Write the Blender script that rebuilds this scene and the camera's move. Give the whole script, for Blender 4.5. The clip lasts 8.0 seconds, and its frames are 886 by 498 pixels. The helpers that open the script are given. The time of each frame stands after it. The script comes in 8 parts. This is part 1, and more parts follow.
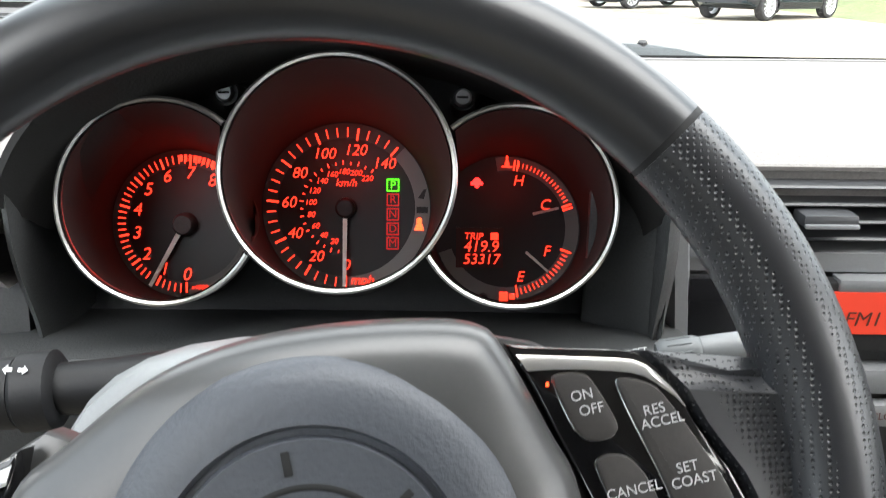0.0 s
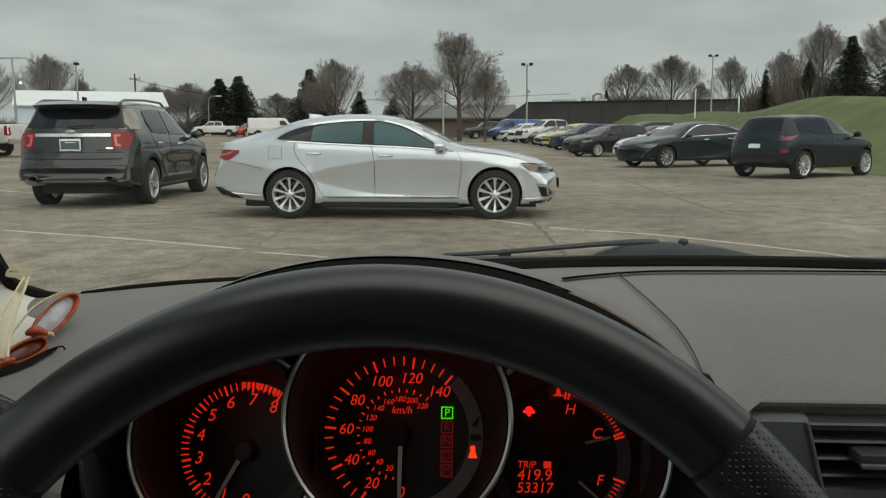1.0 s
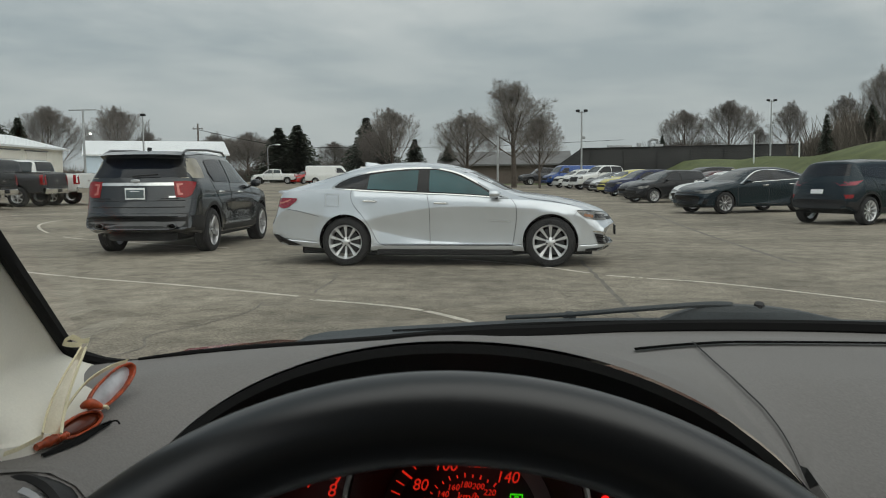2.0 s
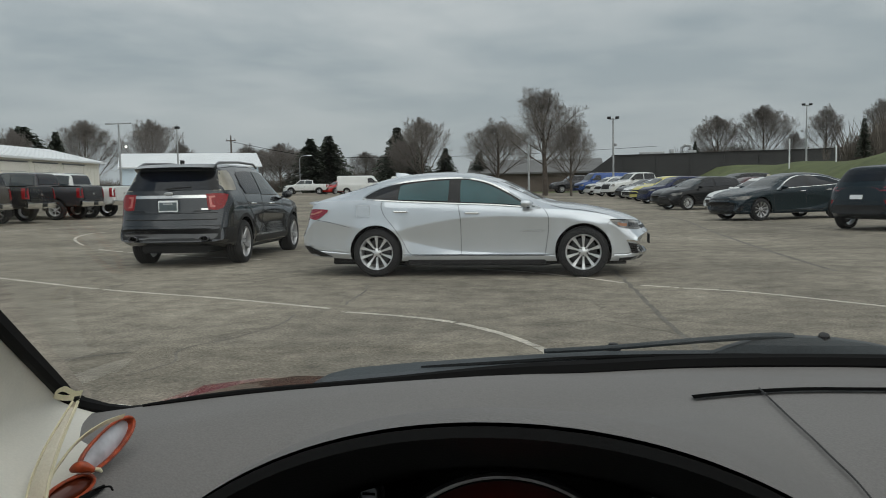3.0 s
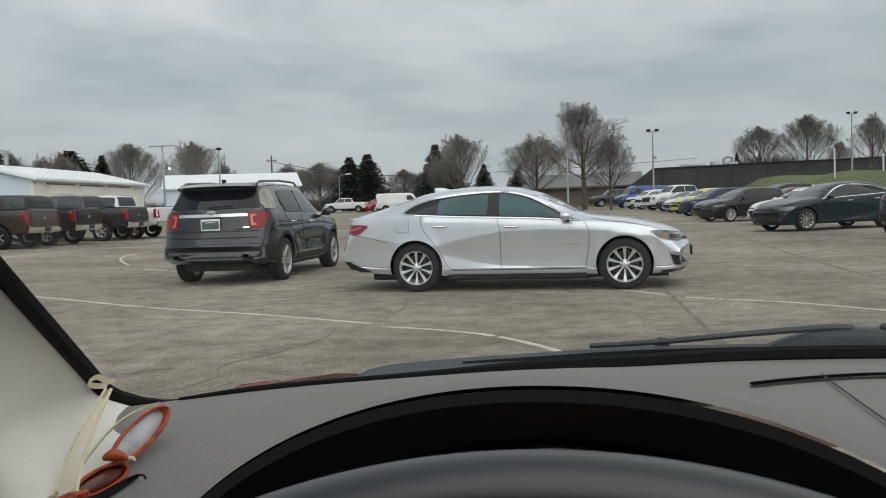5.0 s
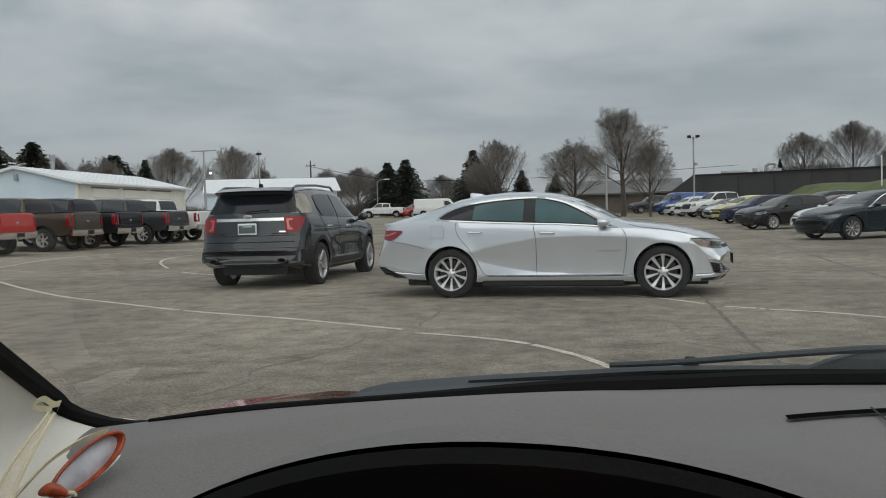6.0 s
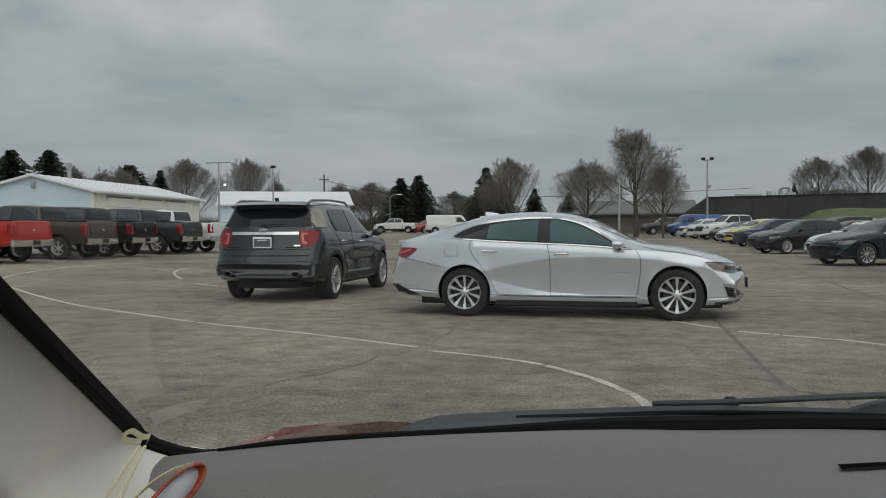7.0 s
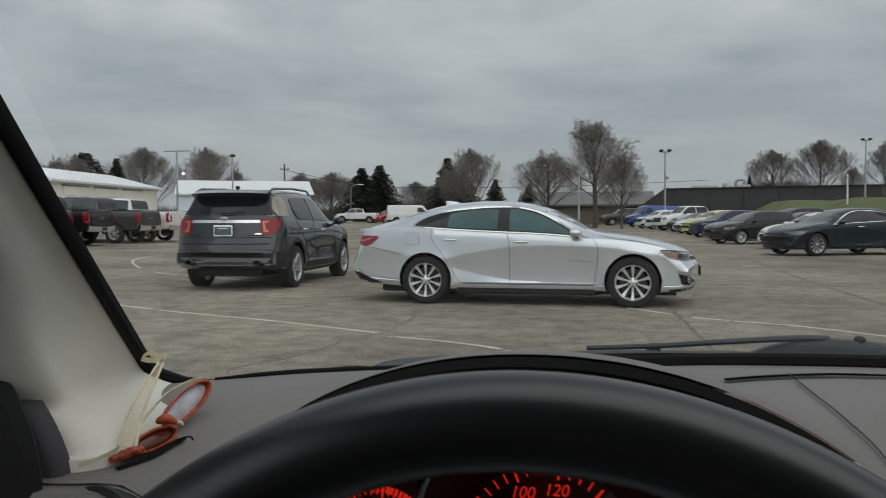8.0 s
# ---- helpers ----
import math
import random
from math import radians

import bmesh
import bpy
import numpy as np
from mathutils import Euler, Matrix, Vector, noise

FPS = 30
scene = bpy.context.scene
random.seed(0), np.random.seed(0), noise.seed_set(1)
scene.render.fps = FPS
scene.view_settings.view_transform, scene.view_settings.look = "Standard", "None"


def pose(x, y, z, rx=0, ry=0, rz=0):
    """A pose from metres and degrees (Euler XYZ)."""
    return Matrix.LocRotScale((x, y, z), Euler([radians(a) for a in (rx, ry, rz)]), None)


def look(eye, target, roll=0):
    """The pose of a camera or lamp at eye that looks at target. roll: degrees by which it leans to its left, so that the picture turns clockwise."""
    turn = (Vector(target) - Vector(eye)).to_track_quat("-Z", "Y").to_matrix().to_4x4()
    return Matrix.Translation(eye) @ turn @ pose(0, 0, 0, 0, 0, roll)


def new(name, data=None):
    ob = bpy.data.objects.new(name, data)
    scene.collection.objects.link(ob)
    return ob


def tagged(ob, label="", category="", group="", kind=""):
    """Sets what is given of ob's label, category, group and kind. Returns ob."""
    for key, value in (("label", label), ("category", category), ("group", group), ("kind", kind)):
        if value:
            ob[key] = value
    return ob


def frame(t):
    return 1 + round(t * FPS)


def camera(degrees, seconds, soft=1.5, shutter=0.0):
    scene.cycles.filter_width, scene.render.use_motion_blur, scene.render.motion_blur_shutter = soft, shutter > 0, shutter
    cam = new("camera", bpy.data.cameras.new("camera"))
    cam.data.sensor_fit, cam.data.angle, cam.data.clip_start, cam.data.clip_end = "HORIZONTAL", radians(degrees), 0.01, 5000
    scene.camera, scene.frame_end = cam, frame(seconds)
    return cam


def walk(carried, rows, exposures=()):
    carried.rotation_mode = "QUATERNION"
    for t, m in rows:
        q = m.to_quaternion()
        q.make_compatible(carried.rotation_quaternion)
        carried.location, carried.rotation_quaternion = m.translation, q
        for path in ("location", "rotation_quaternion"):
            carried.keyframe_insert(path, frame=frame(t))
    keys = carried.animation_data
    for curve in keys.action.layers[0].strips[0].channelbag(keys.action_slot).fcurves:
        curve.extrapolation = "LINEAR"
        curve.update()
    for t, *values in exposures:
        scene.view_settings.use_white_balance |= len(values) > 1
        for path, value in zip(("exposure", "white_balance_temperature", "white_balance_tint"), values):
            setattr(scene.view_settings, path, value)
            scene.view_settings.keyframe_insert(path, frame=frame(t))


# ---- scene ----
cam = camera(55.6, 8.0, soft=0.95, shutter=0.3)
PATH = [
    (0, (0.086, -0.069, 1.133), (0.059, 1.829, 0.501), 0.4),
    (0.3, (0.091, -0.074, 1.156), (0.039, 1.84, 0.58), -0.0),
    (0.5, (0.094, -0.084, 1.174), (0.006, 1.859, 0.708), -0.2),
    (1, (0.076, -0.079, 1.194), (-0.049, 1.898, 0.916), -0.2),
    (1.5, (0.074, -0.077, 1.193), (-0.074, 1.906, 0.981), -0.3),
    (1.7, (0.07, -0.069, 1.199), (-0.127, 1.912, 1.008), -0.4),
    (3, (0.052, 0.04, 1.227), (-0.276, 2.008, 1.08), -1.1),
    (3.5, (0.075, 0.043, 1.192), (-0.318, 1.997, 1.033), -1.9),
    (4, (0.057, 0.017, 1.19), (-0.319, 1.973, 1.011), -2.8),
    (4.5, (0.034, 0.017, 1.19), (-0.347, 1.975, 1.051), -2.6),
    (4.7, (0.037, 0.027, 1.198), (-0.357, 1.985, 1.084), -2.4),
    (5.8, (0.066, 0.15, 1.195), (-0.426, 2.087, 1.098), -1.6),
    (6, (0.062, 0.149, 1.195), (-0.444, 2.082, 1.106), -1.7),
    (6.5, (0.046, 0.119, 1.216), (-0.473, 2.049, 1.148), -1.2),
    (7, (0.028, 0.109, 1.22), (-0.503, 2.037, 1.17), -0.4),
    (7.5, (0.033, 0.038, 1.211), (-0.494, 1.966, 1.15), 0.2),
    (8, (0.062, -0.026, 1.192), (-0.379, 1.923, 1.119), -0.2),
]
walk(cam, [(t, look(eye, target, roll)) for t, eye, target, roll in PATH],
     exposures=((0.0, 3.15, 6500, 10), (0.3, 2.8, 6500, 10), (0.5, 2.2, 6600, 8), (0.7, 1.1, 6750, 6), (1.0, 0.3, 6900, 4), (1.7, 0.22, 6700, 5), (3.0, 0.1, 6450, 7), (3.5, 0.22, 6500, 9),
                (4.0, 0.75, 6500, 11), (4.5, 0.38, 6500, 11), (4.7, 0.42, 6500, 10), (6.0, 0.12, 6450, 9), (6.5, 0.05, 6450, 9), (7.0, -0.05, 6450, 8), (8.0, 0.05, 6450, 9)))

# ---- world and light: an overcast winter sky ----
world = bpy.data.worlds.new("overcast_sky")
scene.world = world
world.use_nodes = True
wt = world.node_tree
wt.nodes.clear()


def wnode(kind, **values):
    n = wt.nodes.new(kind)
    for key, value in values.items():
        n.inputs[key].default_value = value
    return n


sky = wt.nodes.new("ShaderNodeTexSky")
sky.sky_type = 'NISHITA'
sky.sun_disc = False
sky.sun_elevation, sky.sun_rotation = radians(38), radians(150)
sky.dust_density, sky.ozone_density = 4.0, 1.5
sky_gain = wnode("ShaderNodeMixRGB", Fac=1.0, Color2=(0.08, 0.08, 0.08, 1))
sky_gain.blend_type = 'MULTIPLY'
coord = wt.nodes.new("ShaderNodeTexCoord")
split = wt.nodes.new("ShaderNodeSeparateXYZ")
lift = wnode("ShaderNodeMath")
lift.operation = 'ADD'
lift.inputs[1].default_value = 0.16
flat = wt.nodes.new("ShaderNodeVectorMath")
flat.operation = 'DIVIDE'
cloud = wnode("ShaderNodeTexNoise", Scale=0.62, Detail=6.0, Roughness=0.52, Distortion=0.5)
fine = wnode("ShaderNodeTexNoise", Scale=2.3, Detail=5.0, Roughness=0.55)
blend = wnode("ShaderNodeMixRGB", Fac=0.25)
ramp = wt.nodes.new("ShaderNodeValToRGB")
ramp.color_ramp.elements[0].position, ramp.color_ramp.elements[0].color = 0.40, (0.262, 0.314, 0.354, 1)
ramp.color_ramp.elements[1].position, ramp.color_ramp.elements[1].color = 0.65, (0.735, 0.735, 0.735, 1)
low = wt.nodes.new("ShaderNodeMapRange")
low.inputs["From Min"].default_value, low.inputs["From Max"].default_value = 0.0, 0.34
haze = wnode("ShaderNodeMixRGB", Color1=(0.375, 0.405, 0.425, 1))
cover = wnode("ShaderNodeMixRGB", Fac=0.93)
back = wnode("ShaderNodeBackground", Strength=1.0)
outw = wt.nodes.new("ShaderNodeOutputWorld")
link = wt.links.new
link(coord.outputs["Generated"], split.inputs[0])
link(split.outputs["Z"], lift.inputs[0])
link(coord.outputs["Generated"], flat.inputs[0])
link(lift.outputs[0], flat.inputs[1])
for n in (cloud, fine):
    link(flat.outputs[0], n.inputs["Vector"])
link(cloud.outputs["Fac"], blend.inputs["Color1"])
link(fine.outputs["Fac"], blend.inputs["Color2"])
link(blend.outputs[0], ramp.inputs[0])
link(split.outputs["Z"], low.inputs["Value"])
link(low.outputs[0], haze.inputs["Fac"])
link(ramp.outputs[0], haze.inputs["Color2"])
link(sky.outputs[0], sky_gain.inputs["Color1"])
link(sky_gain.outputs[0], cover.inputs["Color1"])
link(haze.outputs[0], cover.inputs["Color2"])
link(cover.outputs[0], back.inputs["Color"])
link(back.outputs[0], outw.inputs["Surface"])

sun_data = bpy.data.lights.new("sun", 'SUN')
sun_data.energy, sun_data.angle, sun_data.color = 1.3, radians(100), (1.0, 0.97, 0.92)
sun = new("sun", sun_data)
sun.matrix_world = look((0, 0, 30), (-10, 17, 0))


# ---- materials ----
def material(name, color, rough=0.5, metal=0.0, vary=0.12, scale=8.0, grain=0.0, grain_scale=120.0, bump=0.0, coat=0.0, spec=0.5, space="Object"):
    """A surface with colour that varies at two scales, and fine relief."""
    m = bpy.data.materials.new(name)
    m.use_nodes = True
    t = m.node_tree
    b = t.nodes["Principled BSDF"]
    b.inputs["Roughness"].default_value, b.inputs["Metallic"].default_value = rough, metal
    b.inputs["Coat Weight"].default_value, b.inputs["Specular IOR Level"].default_value = coat, spec
    b.inputs["Coat Roughness"].default_value = 0.04
    c = t.nodes.new("ShaderNodeTexCoord")
    n1 = t.nodes.new("ShaderNodeTexNoise")
    n1.inputs["Scale"].default_value, n1.inputs["Detail"].default_value = scale, 4.0
    n2 = t.nodes.new("ShaderNodeTexNoise")
    n2.inputs["Scale"].default_value, n2.inputs["Detail"].default_value = grain_scale, 2.0
    t.links.new(c.outputs[space], n1.inputs["Vector"])
    t.links.new(c.outputs[space], n2.inputs["Vector"])
    r = t.nodes.new("ShaderNodeMapRange")
    r.inputs["From Min"].default_value, r.inputs["From Max"].default_value = 0.3, 0.7
    r.inputs["To Min"].default_value, r.inputs["To Max"].default_value = 1 - vary, 1 + vary
    g = t.nodes.new("ShaderNodeMapRange")
    g.inputs["From Min"].default_value, g.inputs["From Max"].default_value = 0.3, 0.7
    g.inputs["To Min"].default_value, g.inputs["To Max"].default_value = 1 - grain, 1 + grain
    t.links.new(n1.outputs["Fac"], r.inputs["Value"])
    t.links.new(n2.outputs["Fac"], g.inputs["Value"])
    mul = t.nodes.new("ShaderNodeMath")
    mul.operation = 'MULTIPLY'
    t.links.new(r.outputs[0], mul.inputs[0])
    t.links.new(g.outputs[0], mul.inputs[1])
    tint = t.nodes.new("ShaderNodeMixRGB")
    tint.blend_type = 'MULTIPLY'
    tint.inputs["Fac"].default_value, tint.inputs["Color1"].default_value = 1.0, (*color, 1)
    t.links.new(mul.outputs[0], tint.inputs["Color2"])
    t.links.new(tint.outputs[0], b.inputs["Base Color"])
    if bump:
        bp = t.nodes.new("ShaderNodeBump")
        bp.inputs["Strength"].default_value, bp.inputs["Distance"].default_value = bump, 0.4 / grain_scale
        t.links.new(n2.outputs["Fac"], bp.inputs["Height"])
        t.links.new(bp.outputs[0], b.inputs["Normal"])
    return m


def paint(name, color, metal=0.0):
    """Car paint: clear coat over a base that is a little uneven, with road dust."""
    dark = max(color) < 0.1
    return material(name, color, 0.26, metal, 0.05, 1.6, 0.03, 900, 0.0, 0.38 if dark else 0.65, 0.12 if dark else 0.25)


def glow(name, color, strength):
    m = bpy.data.materials.new(name)
    m.use_nodes = True
    b = m.node_tree.nodes["Principled BSDF"]
    b.inputs["Base Color"].default_value = (*(0.3 * v for v in color), 1)
    b.inputs["Emission Color"].default_value = (*color, 1)
    b.inputs["Emission Strength"].default_value = strength
    return m


def dark_glass(name, color, rough=0.03):
    """Tinted car glass: mirrors the sky, lets a little of the inside show."""
    return material(name, color, rough, 0.0, 0.35, 1.8, 0.0, 50, 0.0, 0.0, 0.42)


def clear_pane(name):
    m = bpy.data.materials.new(name)
    m.use_nodes = True
    t = m.node_tree
    t.nodes.clear()
    o = t.nodes.new("ShaderNodeOutputMaterial")
    mix = t.nodes.new("ShaderNodeMixShader")
    f = t.nodes.new("ShaderNodeFresnel")
    f.inputs["IOR"].default_value = 1.17
    tr = t.nodes.new("ShaderNodeBsdfTransparent")
    tr.inputs["Color"].default_value = (0.95, 0.965, 0.955, 1)
    gl = t.nodes.new("ShaderNodeBsdfGlossy")
    gl.inputs["Roughness"].default_value = 0.01
    t.links.new(f.outputs[0], mix.inputs[0])
    t.links.new(tr.outputs[0], mix.inputs[1])
    t.links.new(gl.outputs[0], mix.inputs[2])
    t.links.new(mix.outputs[0], o.inputs["Surface"])
    return m


RUBBER = material("tyre_rubber", (0.014, 0.014, 0.015), 0.82, 0, 0.2, 6, 0.15, 160, 0.3)
BLACK_PLASTIC = material("black_trim", (0.012, 0.012, 0.013), 0.5, 0, 0.15, 5, 0.1, 400, 0.15, 0, 0.35)
# near-black without gloss: the shade inside openings is put into the colour
RECESS_SHADE = material("recess_shade", (0.006, 0.006, 0.006), 0.95, spec=0.0)
BUMPER_GREY = material("dark_bumper_plastic", (0.018, 0.019, 0.021), 0.42, 0, 0.12, 5, 0.06, 400, 0.1)
SKID_GREY = material("satin_skid_plate", (0.20, 0.20, 0.205), 0.42, 0.3, 0.08, 6)
CHROME = material("chrome", (0.78, 0.78, 0.77), 0.13, 1.0, 0.06, 20)
ALLOY = material("alloy_silver", (0.74, 0.75, 0.76), 0.3, 0.55, 0.06, 14)
ALLOY_MID = material("alloy_dull_silver", (0.46, 0.46, 0.47), 0.32, 0.6, 0.08, 14)
ALLOY_DARK = material("alloy_grey", (0.2, 0.2, 0.21), 0.35, 0.8, 0.1, 14)
BRAKE_IRON = material("dull_brake_iron", (0.06, 0.06, 0.062), 0.5, 0.6, 0.15, 14)
STEEL = material("galvanised_steel", (0.42, 0.43, 0.44), 0.45, 0.6, 0.15, 3)
GLASS_TEAL = dark_glass("tinted_window_green", (0.026, 0.072, 0.080))
GLASS_BLACK = dark_glass("privacy_glass", (0.003, 0.005, 0.010))
GLASS_TRUCK = dark_glass("grey_tinted_window", (0.030, 0.040, 0.046))
GLASS_SCREEN = dark_glass("windscreen_glass", (0.07, 0.08, 0.085))
# pale tan base colour stands for a warm reflection on the quarter window
GLASS_REFLECTION = dark_glass("painted_reflection_glass", (0.34, 0.315, 0.26), 0.10)
LENS_RED = material("red_lamp_lens", (0.24, 0.007, 0.010), 0.22, 0, 0.35, 30, 0, 50, 0, 0.25, 0.3)
LENS_DARKRED = material("dark_red_lamp_lens", (0.24, 0.010, 0.030), 0.1, 0, 0.25, 30, 0, 50, 0, 0.8)
LENS_CLEAR = material("headlamp_lens", (0.13, 0.125, 0.115), 0.08, 0.35, 0.7, 14, 0, 50, 0, 0.9)
LENS_PINK = material("pale_red_lamp_core", (0.55, 0.16, 0.14), 0.15, 0.2, 0.3, 40, 0, 50, 0, 0.6)
LENS_AMBER_DULL = material("dull_amber_reflector", (0.22, 0.075, 0.02), 0.2, 0, 0.3, 40, 0, 50, 0, 0.6)
PLATE_WHITE = material("plate_white", (0.85, 0.87, 0.88), 0.35, 0, 0.08, 30)
PLATE_GREY = material("plate_insert", (0.10, 0.13, 0.14), 0.4, 0, 0.15, 30)
GLOSS_BLACK = material("gloss_black_trim", (0.008, 0.008, 0.009), 0.12, 0, 0.1, 5, 0, 50, 0, 0, 0.35)
SEAM = material("panel_gap", (0.012, 0.012, 0.012), 0.8)
GAP = material("narrow_panel_gap", (0.06, 0.062, 0.065), 0.7)


# ---- mesh helpers ----
from mathutils.bvhtree import BVHTree


def part(name, bm, mat, parent=None, label="", smooth=True, recalc=True):
    """Links a bmesh as one mesh object under a thing or a part."""
    if recalc:
        bmesh.ops.recalc_face_normals(bm, faces=bm.faces)
    me = bpy.data.meshes.new(name)
    bm.to_mesh(me)
    bm.free()
    return mesh_part(name, me, mat, parent, label, smooth)


def mesh_part(name, me, mat, parent=None, label="", smooth=True):
    for m in (mat if isinstance(mat, (list, tuple)) else [mat]):
        me.materials.append(m)
    if smooth:
        me.polygons.foreach_set("use_smooth", [True] * len(me.polygons))
        me.set_sharp_from_angle(angle=radians(38))
    ob = new(name, me)
    if parent is not None:
        ob.parent = parent
    if label:
        ob["label"] = label
    return ob


def thing(name, label, category, m=None, group="", kind=""):
    ob = new(name)
    ob.empty_display_size = 0.2
    if m is not None:
        ob.matrix_world = m
    return tagged(ob, label, category, group, kind)


def loft(sections, closed_ring=True, caps=True):
    """A skin over rings of equal length."""
    bm = bmesh.new()
    rings = [[bm.verts.new(p) for p in s] for s in sections]
    n = len(rings[0])
    for a, b in zip(rings, rings[1:]):
        for i in range(n if closed_ring else n - 1):
            j = (i + 1) % n
            bm.faces.new((a[i], a[j], b[j], b[i]))
    if caps and closed_ring:
        bm.faces.new(rings[0][::-1])
        bm.faces.new(rings[-1])
    return bm


def tube(points, radius, sides=8, bm=None, cap=True):
    """A round bar along points; radius may be one number or one per point."""
    bm = bm or bmesh.new()
    pts = [Vector(p) for p in points]
    rad = radius if isinstance(radius, (list, tuple)) else [radius] * len(pts)
    rings, side = [], None
    for i, p in enumerate(pts):
        d = (pts[min(i + 1, len(pts) - 1)] - pts[max(i - 1, 0)]).normalized()
        if side is None:
            side = d.orthogonal().normalized()
        side = (side - d * side.dot(d)).normalized()
        up = d.cross(side)
        rings.append([bm.verts.new(p + rad[i] * (math.cos(2 * math.pi * k / sides) * side + math.sin(2 * math.pi * k / sides) * up)) for k in range(sides)])
    for a, b in zip(rings, rings[1:]):
        for i in range(sides):
            j = (i + 1) % sides
            bm.faces.new((a[i], a[j], b[j], b[i]))
    if cap:
        bm.faces.new(rings[0][::-1])
        bm.faces.new(rings[-1])
    return bm


def box(size, center=(0, 0, 0), bevel=0.0, bm=None, m=None):
    bm = bm or bmesh.new()
    made = bmesh.ops.create_cube(bm, size=1.0)["verts"]
    bmesh.ops.scale(bm, vec=size, verts=made)
    if bevel:
        edges = list({e for v in made for e in v.link_edges})
        res = bmesh.ops.bevel(bm, geom=edges, offset=bevel, segments=2, affect='EDGES', profile=0.6)
        made = list({v for f in res["faces"] for v in f.verts} | {v for v in made if v.is_valid})
    bmesh.ops.translate(bm, vec=center, verts=made)
    if m is not None:
        bmesh.ops.transform(bm, matrix=m, verts=made)
    return bm


def lathe(profile, steps=32, bm=None, m=None):
    """Turns (radius, height) pairs about z."""
    bm = bm or bmesh.new()
    rings = []
    for r, z in profile:
        rings.append([bm.verts.new((r * math.cos(2 * math.pi * k / steps), r * math.sin(2 * math.pi * k / steps), z)) for k in range(steps)])
    for a, b in zip(rings, rings[1:]):
        for i in range(steps):
            j = (i + 1) % steps
            bm.faces.new((a[i], a[j], b[j], b[i]))
    bmesh.ops.remove_doubles(bm, verts=bm.verts, dist=1e-5)
    if m is not None:
        bmesh.ops.transform(bm, matrix=m, verts=[v for ring in rings for v in ring if v.is_valid])
    return bm


def prism(outline, depth, bm=None, m=None, bevel=0.0):
    """A flat outline (x, y) with thickness from z = 0 to depth."""
    bm = bm or bmesh.new()
    vs = [bm.verts.new((x, y, 0)) for x, y in outline]
    f = bm.faces.new(vs)
    up = bmesh.ops.extrude_face_region(bm, geom=[f])["geom"]
    top = [v for v in up if isinstance(v, bmesh.types.BMVert)]
    bmesh.ops.translate(bm, vec=(0, 0, depth), verts=top)
    if bevel:
        edges = [e for e in bm.edges if e.verts[0] in top and e.verts[1] in top]
        bmesh.ops.bevel(bm, geom=edges, offset=bevel, segments=2, affect='EDGES', profile=0.6)
    if m is not None:
        bmesh.ops.transform(bm, matrix=m, verts=bm.verts)
    return bm


def smooth_line(points, per=8, closed=False):
    """A Catmull-Rom line through points."""
    pts = [Vector(p) for p in points]
    n, out = len(pts), []
    for i in range(n if closed else n - 1):
        g = [pts[k % n] if closed else pts[min(max(k, 0), n - 1)] for k in (i - 1, i, i + 1, i + 2)]
        for s in range(per):
            t = s / per
            out.append(0.5 * (2 * g[1] + (g[2] - g[0]) * t + (2 * g[0] - 5 * g[1] + 4 * g[2] - g[3]) * t * t + (3 * g[1] - g[0] - 3 * g[2] + g[3]) * t ** 3))
    if not closed:
        out.append(pts[-1])
    return out


def lerp(table, x):
    """Reads a table of (x, value) pairs with smooth steps between."""
    if x <= table[0][0]:
        return table[0][1]
    for (a, u), (b, v) in zip(table, table[1:]):
        if x <= b:
            t = (x - a) / (b - a)
            return u + (v - u) * t
    return table[-1][1]


def soft(table, x, w=0.06):
    return sum(lerp(table, x + d * w) for d in (-1, -0.5, 0, 0.5, 1)) / 5


def step(a, b, x):
    t = min(1, max(0, (x - a) / (b - a)))
    return t * t * (3 - 2 * t)


def letters(text, size, shear=0.0, depth=0.0002, align='CENTER'):
    """A mesh of built-in letters, flat in xy."""
    cu = bpy.data.curves.new("letters", 'FONT')
    cu.body, cu.size, cu.shear, cu.extrude, cu.align_x, cu.align_y = text, size, shear, depth, align, 'CENTER'
    ob = bpy.data.objects.new("letters", cu)
    me = bpy.data.meshes.new_from_object(ob)
    bpy.data.objects.remove(ob)
    bpy.data.curves.remove(cu)
    return me


# ---- parked vehicles: forward is +x, the origin lies on the ground under the middle ----
def bowed(s, ring):
    """Rounds the ends of a body in plan."""
    (r0, r1, ra), (f0, f1, fa) = s["bow"]
    out = []
    for x, y, z in ring:
        k = abs(y) / max(v for _, v in s["wid"])
        out.append((x + ra * k ** 2.6 * step(r0, r1, x) - fa * k ** 2.6 * step(f0, f1, x), y, z))
    return out


